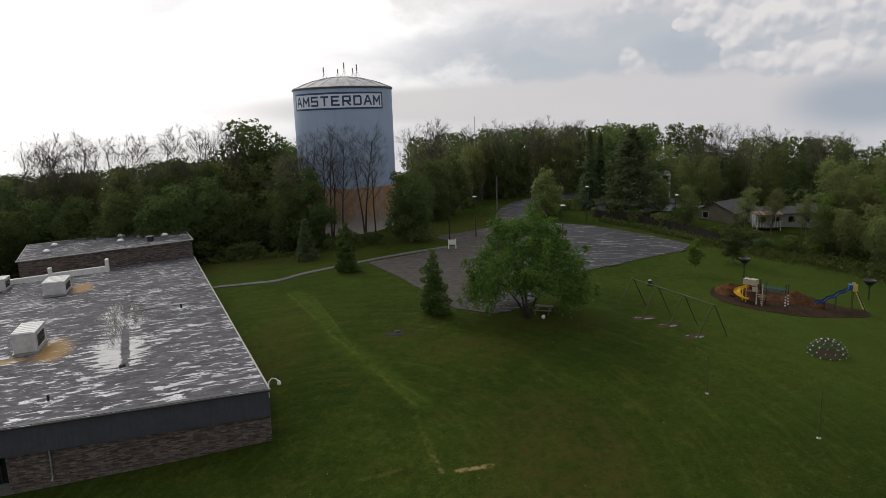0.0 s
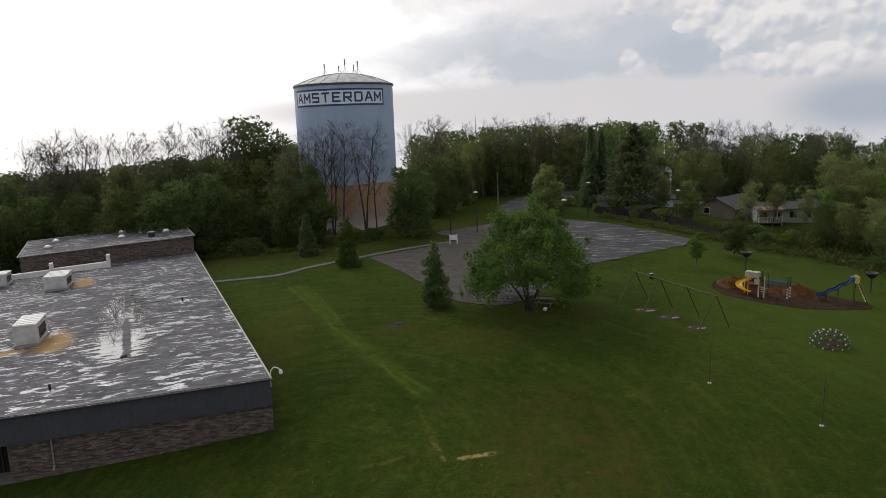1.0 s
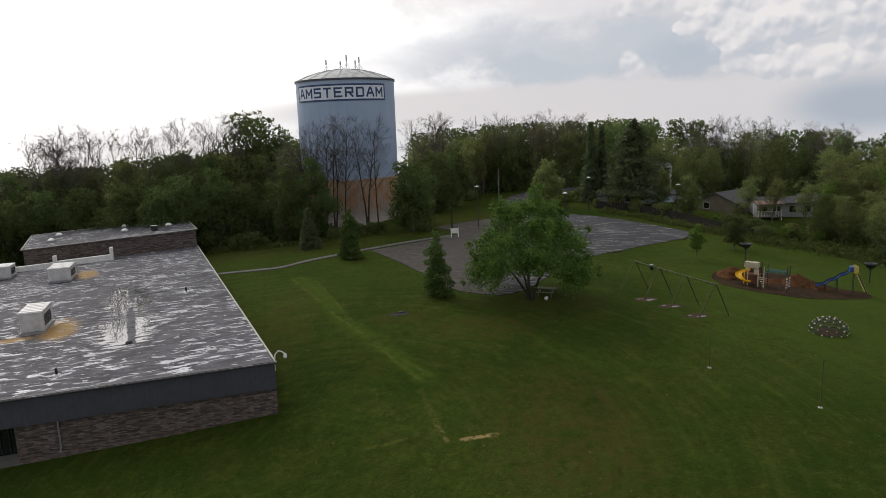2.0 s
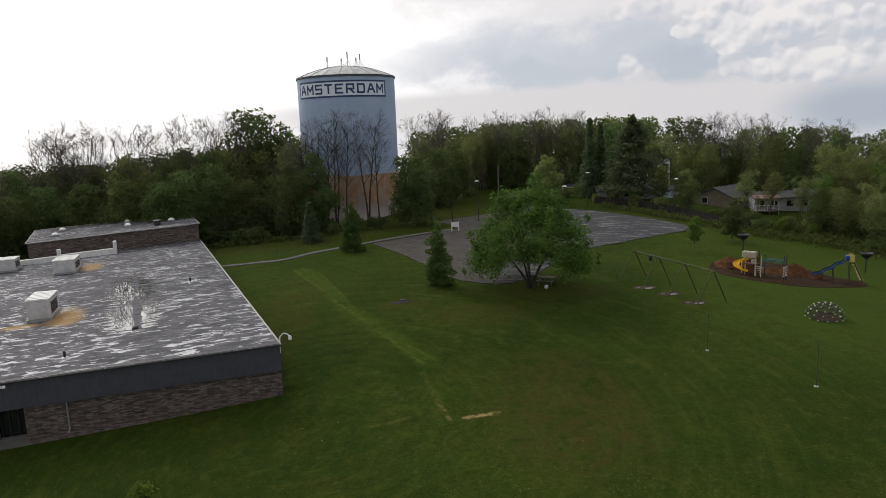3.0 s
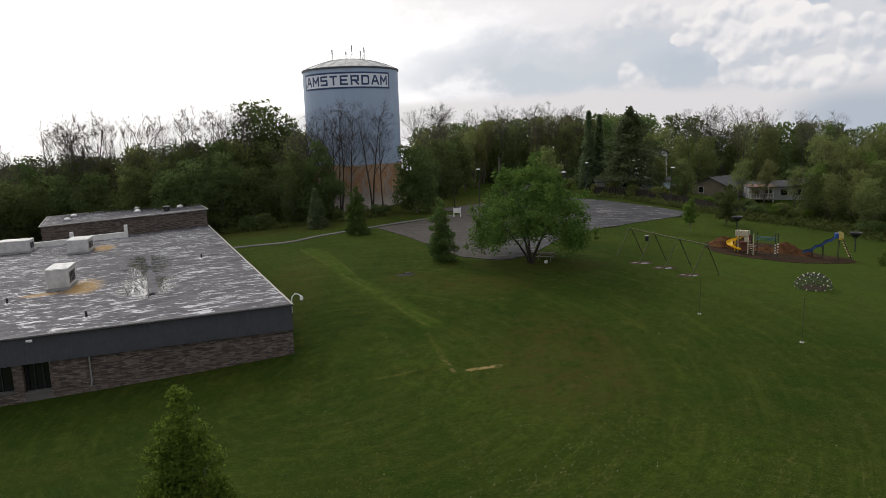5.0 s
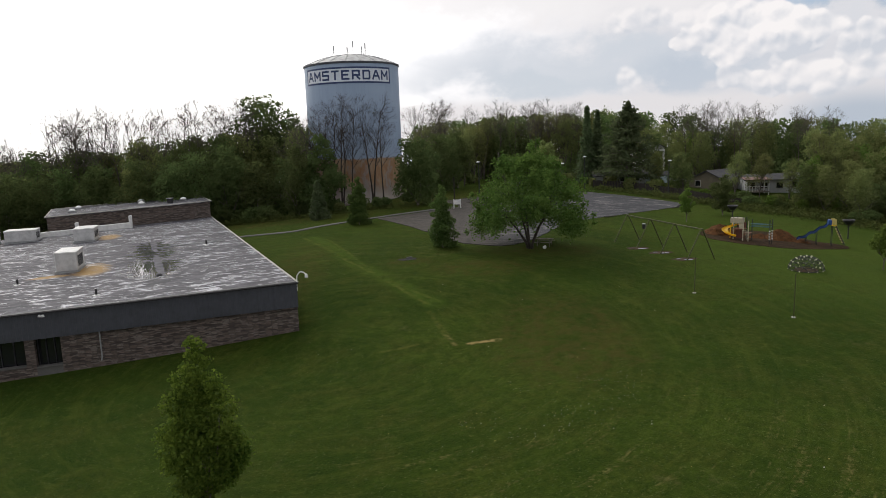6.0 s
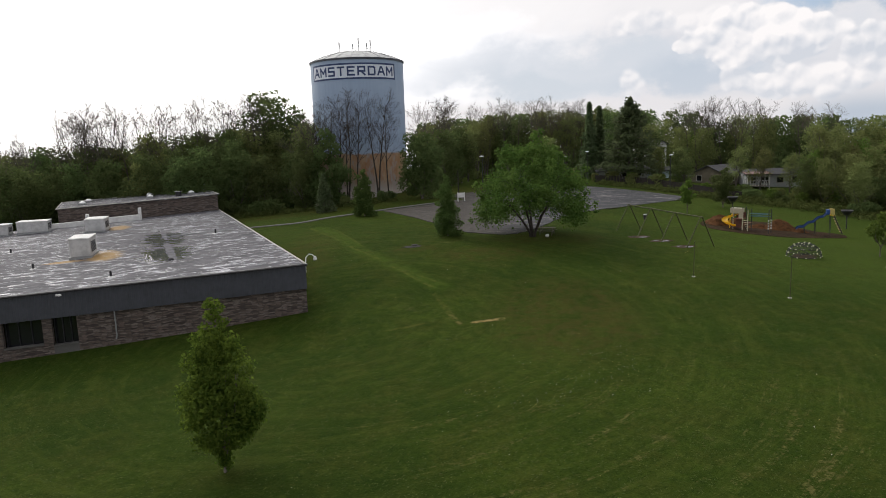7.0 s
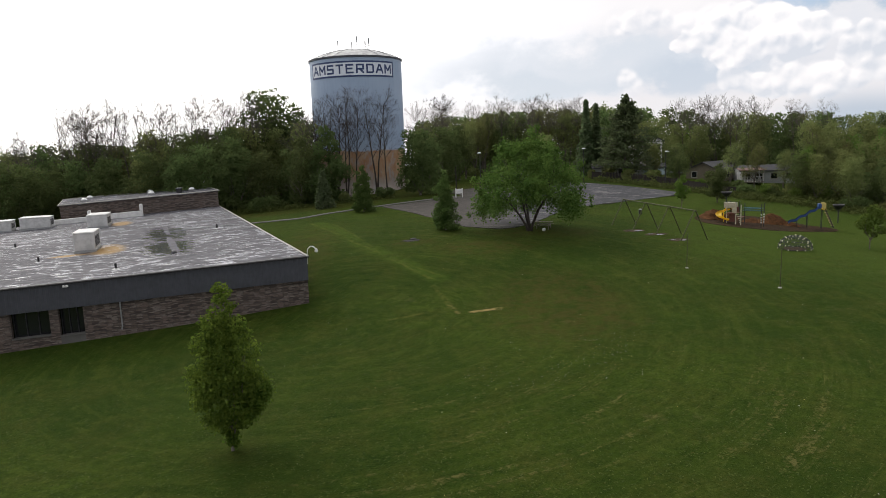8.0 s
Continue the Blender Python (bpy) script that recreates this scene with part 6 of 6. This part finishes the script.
def wave_slide():
    foot, top = Vector((37.9, 65.9)), Vector((41.0, 64.9))
    d = (top - foot)
    L = d.length
    t = thing("wave_slide", on(foot.x, foot.y, math.degrees(math.atan2(d.y, d.x)), 0.02) @ Matrix.Diagonal((0.94, 0.94, 0.94, 1)), "blue wavy slide with a yellow and black ladder", "slide")
    bm = bmesh.new()
    n = 28
    rows = []
    for i in range(n + 1):
        f = i / n
        x = f * L
        z = 0.35 + 1.85 * f ** 1.15 + 0.09 * math.sin(f * 3.2 * math.tau) * (f < 0.97)
        rows.append([bm.verts.new((x, y, z + zz)) for y, zz in ((-0.36, 0.22), (-0.33, 0.03), (-0.2, 0.0), (0.2, 0.0), (0.33, 0.03), (0.36, 0.22))])
    for r0, r1 in zip(rows, rows[1:]):
        for j in range(5):
            bm.faces.new((r0[j], r1[j], r1[j + 1], r0[j + 1]))
    bmesh.ops.solidify(bm, geom=bm.faces[:], thickness=0.05)
    part("chute", bm, SLIDE_BLUE, t, "blue wavy chute", True)
    part("hood", boxes((L - 0.15, -0.42, 2.15, L + 0.2, 0.42, 2.75), bevel=0.08), SLIDE_BLUE, t)
    part("platform", boxes((L + 0.204, -0.42, 2.05, L + 0.7, 0.42, 2.15), bevel=0.02), YELLOW, t)
    for y in (-0.42, 0.42):
        part("hand_loop", boxes((L + 0.25, y - 0.04, 2.154, L + 0.65, y + 0.04, 2.85), bevel=0.05), PALE_YELLOW, t, "pale yellow side panel")
        part("ladder_side", tubes(([(L + 0.55, y * 0.9, 2.2), (L + 1.55, y * 0.9, -0.1)], 0.06)), POLE_DARK, t)
    for k in range(7):
        f = (k + 0.6) / 7.3
        part("step", boxes((L + 0.55 + f - 0.12, -0.36, 2.15 - 2.25 * f - 0.04, L + 0.55 + f + 0.12, 0.36, 2.15 - 2.25 * f + 0.04), bevel=0.015), PALE_YELLOW, t)
    for x, z in ((0.9, 0.75), (2.0, 1.35), (L + 0.3, 2.05)):
        for y in (-0.25, 0.25):
            part("leg", tubes(([(x, y, -0.4), (x, y, z)], 0.035)), POLE_DARK, t)


wave_slide()


def ball_funnel(x, y, hh, label):
    t = thing("ball_funnel", on(x, y), label, "ball game", "ball funnels of the playground")
    part("pole", tubes(([(0, 0, -0.3), (0, 0, hh - 0.45)], 0.07)), POLE_DARK, t)
    part("bowl", lathe([(0.12, hh - 0.62), (0.34, hh - 0.50), (0.58, hh - 0.2), (0.64, hh), (0.60, hh + 0.01), (0.50, hh - 0.10), (0.2, hh - 0.3), (0.02, hh - 0.32)], 24), BLACK, t, "black bowl", True)
    for k in range(3):
        a = k * math.tau / 3
        part("strut", tubes(([(0.05 * math.cos(a), 0.05 * math.sin(a), hh - 0.9), (0.4 * math.cos(a), 0.4 * math.sin(a), hh - 0.36)], 0.025)), POLE_DARK, t)


ball_funnel(34.7, 75.2, 2.5, "black ball funnel on a post behind the play deck")
ball_funnel(45.2, 68.7, 2.2, "black ball funnel on a post at the lawn's edge")

b = thing("litter_bin", on(23.0, 72.6) @ Matrix.Diagonal((0.62, 0.62, 0.62, 1)), "black litter bin with a pale lid on the lawn", "bin")
part("barrel", lathe([(0.02, 0.0), (0.28, 0.0), (0.32, 0.3), (0.33, 0.85), (0.30, 0.9)], 18), BLACK, b)
part("lid", lathe([(0.34, 0.9), (0.34, 0.96), (0.2, 1.06), (0.02, 1.08)], 18, True), GALV, b)


def picnic_table(x, y, rz):
    t = thing("picnic_table", on(x, y, rz), "weathered grey picnic table under the shade tree", "picnic table")
    for k in range(5):
        part("plank", boxes((-0.95, -0.38 + 0.155 * k, 0.71, 0.95, -0.24 + 0.155 * k, 0.75), bevel=0.008), WOOD_PALE, t)
    for s in (-1, 1):
        part("bench", boxes((-0.95, s * 0.75 - 0.14, 0.42, 0.95, s * 0.75 + 0.14, 0.46), bevel=0.008), WOOD_PALE, t)
        part("support", boxes((s * 0.65 - 0.04, -0.85, 0.36, s * 0.65 + 0.04, 0.85, 0.415)), WOOD_PALE, t)
        for q in (-1, 1):
            part("leg", tubes(([(s * 0.65, q * 0.7, -0.05), (s * 0.65, q * 0.28, 0.71)], 0.045), sides=5), WOOD_PALE, t)


picnic_table(9.7, 63.6, -20)
bag = thing("white_bag", on(9.5, 62.1), "small crumpled white bag on the grass", "litter")
bm = bmesh.new()
bmesh.ops.create_icosphere(bm, subdivisions=2, radius=0.2)
for v in bm.verts:
    v.co = v.co * (1 + 0.25 * noise.noise(v.co * 9)) + Vector((0, 0, 0.15))
part("bag", bm, LAMP_WHITE, bag)
slab("washout", blob(-4.75, 59.2, 1.0, 0.45, 0.15, 101), 0.012, simple("dark_wet_soil", (0.010, 0.008, 0.006), 0.95), "small dark washout in the grassy bank", "bare earth", 0.4, 0.1)
st = thing("drain_pipe", on(-4.5, 59.6, 20), "short pale drain pipe end in the bank", "pipe")
part("pipe", tubes(([(-0.35, 0, 0.06), (0.25, 0, 0.08)], 0.09)), CONCRETE, st)


# ---- houses behind the trees ----
SHINGLE = simple("grey_roof_shingles", (0.075, 0.075, 0.078), 0.9, 0, 0.08, 0.35, 2.0)
SIDING_TAN = simple("tan_siding", (0.155, 0.135, 0.10), 0.8, 0, 0.2, 0.2, 1.5)
SIDING_WHITE = simple("white_siding", (0.33, 0.34, 0.34), 0.6, 0, 0.3, 0.15, 1.5)
SIDING_BLUE = simple("pale_blue_siding", (0.42, 0.52, 0.58), 0.6, 0, 0.3, 0.15, 1.5)
AWNING = simple("faded_red_awning", (0.17, 0.09, 0.08), 0.7)


def ring(place, hw, hh, wide=0.1, deep=0.06):
    """A window frame in one piece round an opening."""
    bm = bmesh.new()
    loops = []
    for g, o in ((0.002, 0.002), (0.002, deep), (wide, deep), (wide, 0.002)):
        loops.append([bm.verts.new(place(px * (hw + g), py * (hh + g), o)) for px, py in ((-1, -1), (1, -1), (1, 1), (-1, 1))])
    for k in range(4):
        a, b = loops[k], loops[(k + 1) % 4]
        for q in range(4):
            bm.faces.new((a[q], a[(q + 1) % 4], b[(q + 1) % 4], b[q]))
    bmesh.ops.recalc_face_normals(bm, faces=bm.faces)
    return bm


def house(name, x, y, rz, w, d, wall, ridge, siding, windows, label, dz=0.0):
    """A gabled house; the ridge runs along its depth."""
    t = thing(name, on(x, y, rz, dz), label, "house")
    part("wall", boxes((-w / 2, -d / 2, -1.5, w / 2, d / 2, wall)), siding, t)
    for s in (-1, 1):
        bm = bmesh.new()
        vs = [bm.verts.new(p) for p in ((-w / 2, s * d / 2, wall), (w / 2, s * d / 2, wall), (0, s * d / 2, ridge - 0.06), (-w / 2, s * (d / 2 - 0.15), wall), (w / 2, s * (d / 2 - 0.15), wall), (0, s * (d / 2 - 0.15), ridge - 0.06))]
        for f in ((0, 1, 2), (3, 5, 4), (0, 2, 5, 3), (1, 4, 5, 2), (0, 3, 4, 1)):
            bm.faces.new([vs[i] for i in f])
        bmesh.ops.recalc_face_normals(bm, faces=bm.faces)
        part("gable", bm, siding, t)
        bm = bmesh.new()
        ov = 0.4
        sl = (ridge - wall) / (w / 2)
        o = [(0, ridge), (s * (w / 2 + ov), wall - ov * sl)]
        vs = [bm.verts.new((px, py, pz + q)) for px, pz in o for py in (-d / 2 - 0.35, d / 2 + 0.35) for q in (0.0, 0.14)]
        for f in ((0, 2, 6, 4), (1, 5, 7, 3), (0, 4, 5, 1), (2, 3, 7, 6), (4, 6, 7, 5), (0, 1, 3, 2)):
            bm.faces.new([vs[i] for i in f])
        bmesh.ops.recalc_face_normals(bm, faces=bm.faces)
        part("roof", bm, SHINGLE, t)
    for side_, a, z0, ww, hh in windows:
        if side_ == "front":
            win = part("window", boxes((a - ww / 2, -d / 2 - 0.03, z0, a + ww / 2, -d / 2 - 0.003, z0 + hh)), GLASS_DARK, t)
            part("frame", ring(lambda p, q, o: (a + p, -d / 2 - o, z0 + hh / 2 + q), ww / 2, hh / 2), EDGE_PALE, win)
        else:
            s = -1 if side_ == "left" else 1
            x0, x1 = sorted((s * (w / 2 + 0.003), s * (w / 2 + 0.03)))
            win = part("window", boxes((x0, a - ww / 2, z0, x1, a + ww / 2, z0 + hh)), GLASS_DARK, t)
            part("frame", ring(lambda p, q, o: (s * (w / 2 + o), a + p, z0 + hh / 2 + q), ww / 2, hh / 2), EDGE_PALE, win)
    return t


house("house", 46.6, 108.5, -52, 6.4, 7.6, 1.9, 3.3, SIDING_TAN, (("front", -1.6, 0.8, 0.9, 0.9), ("right", -1.5, 0.8, 1.0, 0.9), ("right", 2.0, 0.8, 1.0, 0.9)), "small tan gabled house with a grey roof among the trees", -0.4)
house("mobile_home", 53.2, 104.0, 84, 4.2, 9.0, 2.3, 3.0, SIDING_WHITE, (("left", -3.0, 0.9, 0.8, 0.9), ("left", -0.8, 0.9, 1.0, 0.9), ("left", 1.6, 0.9, 1.0, 0.9), ("left", 3.4, 0.9, 0.7, 0.9)), "long white mobile home with dark windows behind the trees", -0.3)
house("house", 60.5, 106.0, 80, 4.6, 7.0, 2.2, 3.2, SIDING_BLUE, (("left", -1.6, 0.9, 0.9, 0.9), ("left", 1.4, 0.9, 0.9, 0.9)), "pale house with a grey roof behind the trees", -0.4)
house("mobile_home", 31.4, 116.5, 86, 4.0, 9.0, 1.7, 2.3, SIDING_WHITE, (("left", -3.0, 0.7, 0.8, 0.7), ("left", -0.4, 0.7, 0.8, 0.7), ("left", 2.6, 0.7, 0.8, 0.7)), "long low white mobile home behind the car park", -0.3)
house("shed", 38.0, 117.0, 82, 3.4, 4.4, 1.5, 2.0, SIDING_BLUE, (("left", 0.0, 0.6, 0.7, 0.6),), "small pale blue shed behind the car park", -0.2)
house("house", 39.2, 125.0, 5, 4.2, 7.0, 7.2, 8.2, WHITE, (("front", -1.1, 5.4, 1.0, 1.1), ("front", 1.1, 5.4, 1.0, 1.1), ("front", -1.1, 2.6, 1.0, 1.2)), "tall white house far behind the trees", -1.5)
pc = thing("porch", on(49.3, 100.6, -6), "small porch with a faded red awning and railing", "porch")
part("floor", boxes((-1.8, -1.1, 0.3, 1.8, 1.1, 0.45)), WOOD_PALE, pc)
for x in (-1.7, 1.7):
    for y in (-1.0, 1.0):
        part("post", boxes((x - 0.05, y - 0.05, -0.3, x + 0.05, y + 0.05, 2.3 + 0.1 * y)), WHITE, pc)
bm = boxes((-2.0, -1.3, 0, 2.0, 1.3, 0.07), bevel=0.02)
bmesh.ops.transform(bm, verts=bm.verts, matrix=pose(0, 0, 2.42, 6, 0, 0))
part("awning", bm, AWNING, pc, "faded red awning")
for k in range(9):
    part("baluster", boxes((-1.65 + 0.41 * k, -1.05, 0.45, -1.60 + 0.41 * k, -1.0, 1.2)), WHITE, pc)
part("handrail", boxes((-1.75, -1.08, 1.2, 1.75, -0.98, 1.28)), WHITE, pc)
lane = smooth_line([(36.5, 124), (44, 119.0), (54, 115.5), (66, 114), (80, 116)], 1.2)
slab("lane", strip_outline(lane, 4.0), 0.05, make_concrete("pale_lane_asphalt", (0.22, 0.22, 0.22)), "pale lane between the houses", "road")

# shrubs and undergrowth
S = [broadleaf("shrub", 2.6, 3.4, 1100, 0.22, LEAF_WOOD, 131, 0.02, 17, label="dense green shrub at the wood's edge", category="shrub", group="shrubs"),
     broadleaf("shrub", 2.4, 3.2, 1000, 0.22, LEAF_YOUNG, 132, 0.02, 17, label="olive shrub at the wood's edge", category="shrub", group="shrubs"),
     broadleaf("shrub", 3.2, 3.2, 1100, 0.22, LEAF_BRIGHT, 133, 0.02, 17, label="bright green shrub at the wood's edge", category="shrub", group="shrubs")]
spots = [[] for _ in S]


def shrubs(x0, y0, x1, y1, count, s0, s1, jitter, weights):
    for k in range(count):
        f = (k + 0.5) / count
        i = rw.choices(range(3), weights)[0]
        spots[i].append((x0 + (x1 - x0) * f + rw.uniform(-jitter, jitter), y0 + (y1 - y0) * f + rw.uniform(-jitter, jitter), rw.uniform(s0, s1)))


shrubs(-62, 104, -24, 98.5, 16, 0.7, 1.2, 1.2, (4, 1, 0))
shrubs(-24, 99, -9, 101, 7, 0.6, 0.9, 1.0, (3, 2, 0))
shrubs(26, 113, 37, 100, 9, 0.5, 0.9, 1.0, (2, 2, 1))
shrubs(39.5, 97, 50, 86.5, 14, 0.3, 0.75, 1.6, (3, 3, 1))
shrubs(48, 88, 66, 76, 9, 0.5, 1.0, 2.0, (4, 1, 2))
shrubs(52, 79, 62, 69, 8, 0.4, 0.9, 1.3, (4, 1, 2))
shrubs(41, 90, 50, 84, 6, 0.3, 0.7, 1.2, (4, 1, 1))
shrubs(-4, 110, 7, 134, 5, 0.6, 1.0, 1.5, (2, 2, 0))
shrubs(17, 116, 36, 128, 8, 0.7, 1.1, 1.5, (2, 2, 1))
for proto, places in zip(S, spots):
    spread(proto, places, len(places) + 7)


def undergrowth(name, regions, count, seed, label):
    """Low leafy growth that fills the floor of the woods, up to head height."""
    rng = np.random.default_rng(seed)
    P = []
    for x0, x1, y0, y1, top in regions:
        n = int(count * (x1 - x0) * (y1 - y0) / sum((b - a) * (d - c) for a, b, c, d, _ in regions))
        x, y = rng.uniform(x0, x1, n), rng.uniform(y0, y1, n)
        z = lay(x, y) + top * rng.random(n) ** 1.5
        P.append(np.stack([x, y, z], 1))
    p = np.concatenate(P)
    ob = part(name, leaf_mesh(name, p, np.tile([[0, -0.5, 0.8]], (len(p), 1)), 0.55, LEAF_WOOD, rng), LEAF_WOOD)
    tagged(ob, label, "undergrowth", kind="stuff")


undergrowth("undergrowth", ((-110, -23, 103, 150, 4.0), (58, 112, 84, 140, 4.0), (-6, 60, 136, 162, 4.0)), 38000, 5, "tangled low growth on the wood's floor")


def weeds(name, lines, per, seed, label):
    """Unmown weeds and tall grass in belts: (x, y) to (x, y), width, height."""
    rng = np.random.default_rng(seed)
    P = []
    for x0, y0, x1, y1, wide, top in lines:
        n = int(per * math.hypot(x1 - x0, y1 - y0) * wide)
        f, o = rng.random(n), rng.normal(size=n) * wide / 2
        L = math.hypot(x1 - x0, y1 - y0)
        x, y = x0 + (x1 - x0) * f - (y1 - y0) / L * o, y0 + (y1 - y0) * f + (x1 - x0) / L * o
        lump = 0.35 + 0.65 * np.abs(np.sin(x * 1.9 + np.sin(y * 1.3) * 2.0))
        P.append(np.stack([x, y, lay(x, y) + top * lump * rng.random(n) ** 1.3], 1))
    p = np.concatenate(P)
    ob = part(name, leaf_mesh(name, p, np.tile([[0, -0.6, 0.6]], (len(p), 1)), 0.16, WEEDS, rng, 2.4), WEEDS)
    tagged(ob, label, "weeds", kind="stuff")


WEEDS = leaf_mat("rank_weeds", (0.050, 0.075, 0.018), (0.105, 0.122, 0.036), 0.4, 0.7)
weeds("weeds", ((25.5, 108.0, 31.2, 100.5, 1.2, 0.8), (31.2, 100.5, 36.4, 93.0, 1.4, 0.9), (36.4, 92.5, 41.5, 87.0, 1.8, 0.8), (41.0, 87.0, 45.4, 84.2, 2.4, 1.0),
                (45.4, 84.2, 49.2, 80.0, 2.4, 0.7), (49.2, 80.0, 53.5, 74.5, 2.4, 0.7), (53.5, 74.5, 60.0, 66.0, 2.4, 0.7), (47.0, 88.0, 58.0, 77.0, 4.0, 0.9),
                (-24.0, 97.5, -9.0, 99.5, 1.6, 0.5), (-60.0, 101.5, -24.0, 97.5, 2.0, 0.9)), 90, 12, "rank weeds and tall grass along the fence and the wood")


def grass_tufts():
    """Longer blades and tufts that stand out of the mown lawn, closer near the open middle."""
    rng = np.random.default_rng(31)
    n = 52000
    x, y = rng.uniform(-34, 44, n), 6 + 72 * rng.random(n) ** 1.7
    keep = (y > 12.0) | (np.abs(x) < 20)
    out = (x > -12.3) | (y < 44.0 + 0.21 * (x + 12.6) - 0.6)
    x, y = x[keep & out], y[keep & out]
    p = np.column_stack([x, y, lay(x, y) + 0.035])
    nrm = rng.normal(size=p.shape) * 0.28 + np.array([[0.0, 0.0, 1.0]])
    nrm /= np.linalg.norm(nrm, axis=1, keepdims=True)
    v, f = leaf_quads(p, nrm, 0.05, rng, 2.2)
    ob = part("grass_tufts", mesh_of("grass_tufts", v.tolist(), f.tolist(), TUFT), TUFT)
    tagged(ob, "longer tufts of grass standing out of the mown lawn", "grass", kind="stuff")


TUFT = leaf_mat("grass_blades", (0.034, 0.062, 0.010), (0.078, 0.096, 0.022), 0.2, 0.8)
grass_tufts()


def lawn_flowers():
    """Dandelions and clover heads scattered in drifts over the lawn."""
    rng = np.random.default_rng(77)
    P = []
    for _ in range(12):
        cx, cy = rng.uniform(0, 11), rng.uniform(24, 32)
        n = rng.integers(6, 34)
        P.append(np.stack([cx + rng.normal(size=n) * rng.uniform(0.5, 2.2), cy + rng.normal(size=n) * rng.uniform(0.3, 1.2)], 1))
    P.append(np.stack([rng.uniform(-16, 40, 170), rng.uniform(10, 60, 170)], 1))
    p = np.concatenate(P)
    z = lay(p[:, 0], p[:, 1]) + 0.05
    p = np.column_stack([p, z])
    m = Mat("flower_heads", 0.7)
    m.color(m.mix(m.ramp(m.island(), 0.45, 0.5), (0.27, 0.27, 0.21), (0.25, 0.21, 0.06)))
    nrm = np.tile([[0.0, -0.3, 1.0]], (len(p), 1))
    ob = part("lawn_flowers", leaf_mesh("lawn_flowers", p, nrm, 0.055, m.m, rng, 1.0, 0.9), m.m)
    tagged(ob, "scattered white and yellow flower heads in the grass", "flowers", kind="stuff")


lawn_flowers()
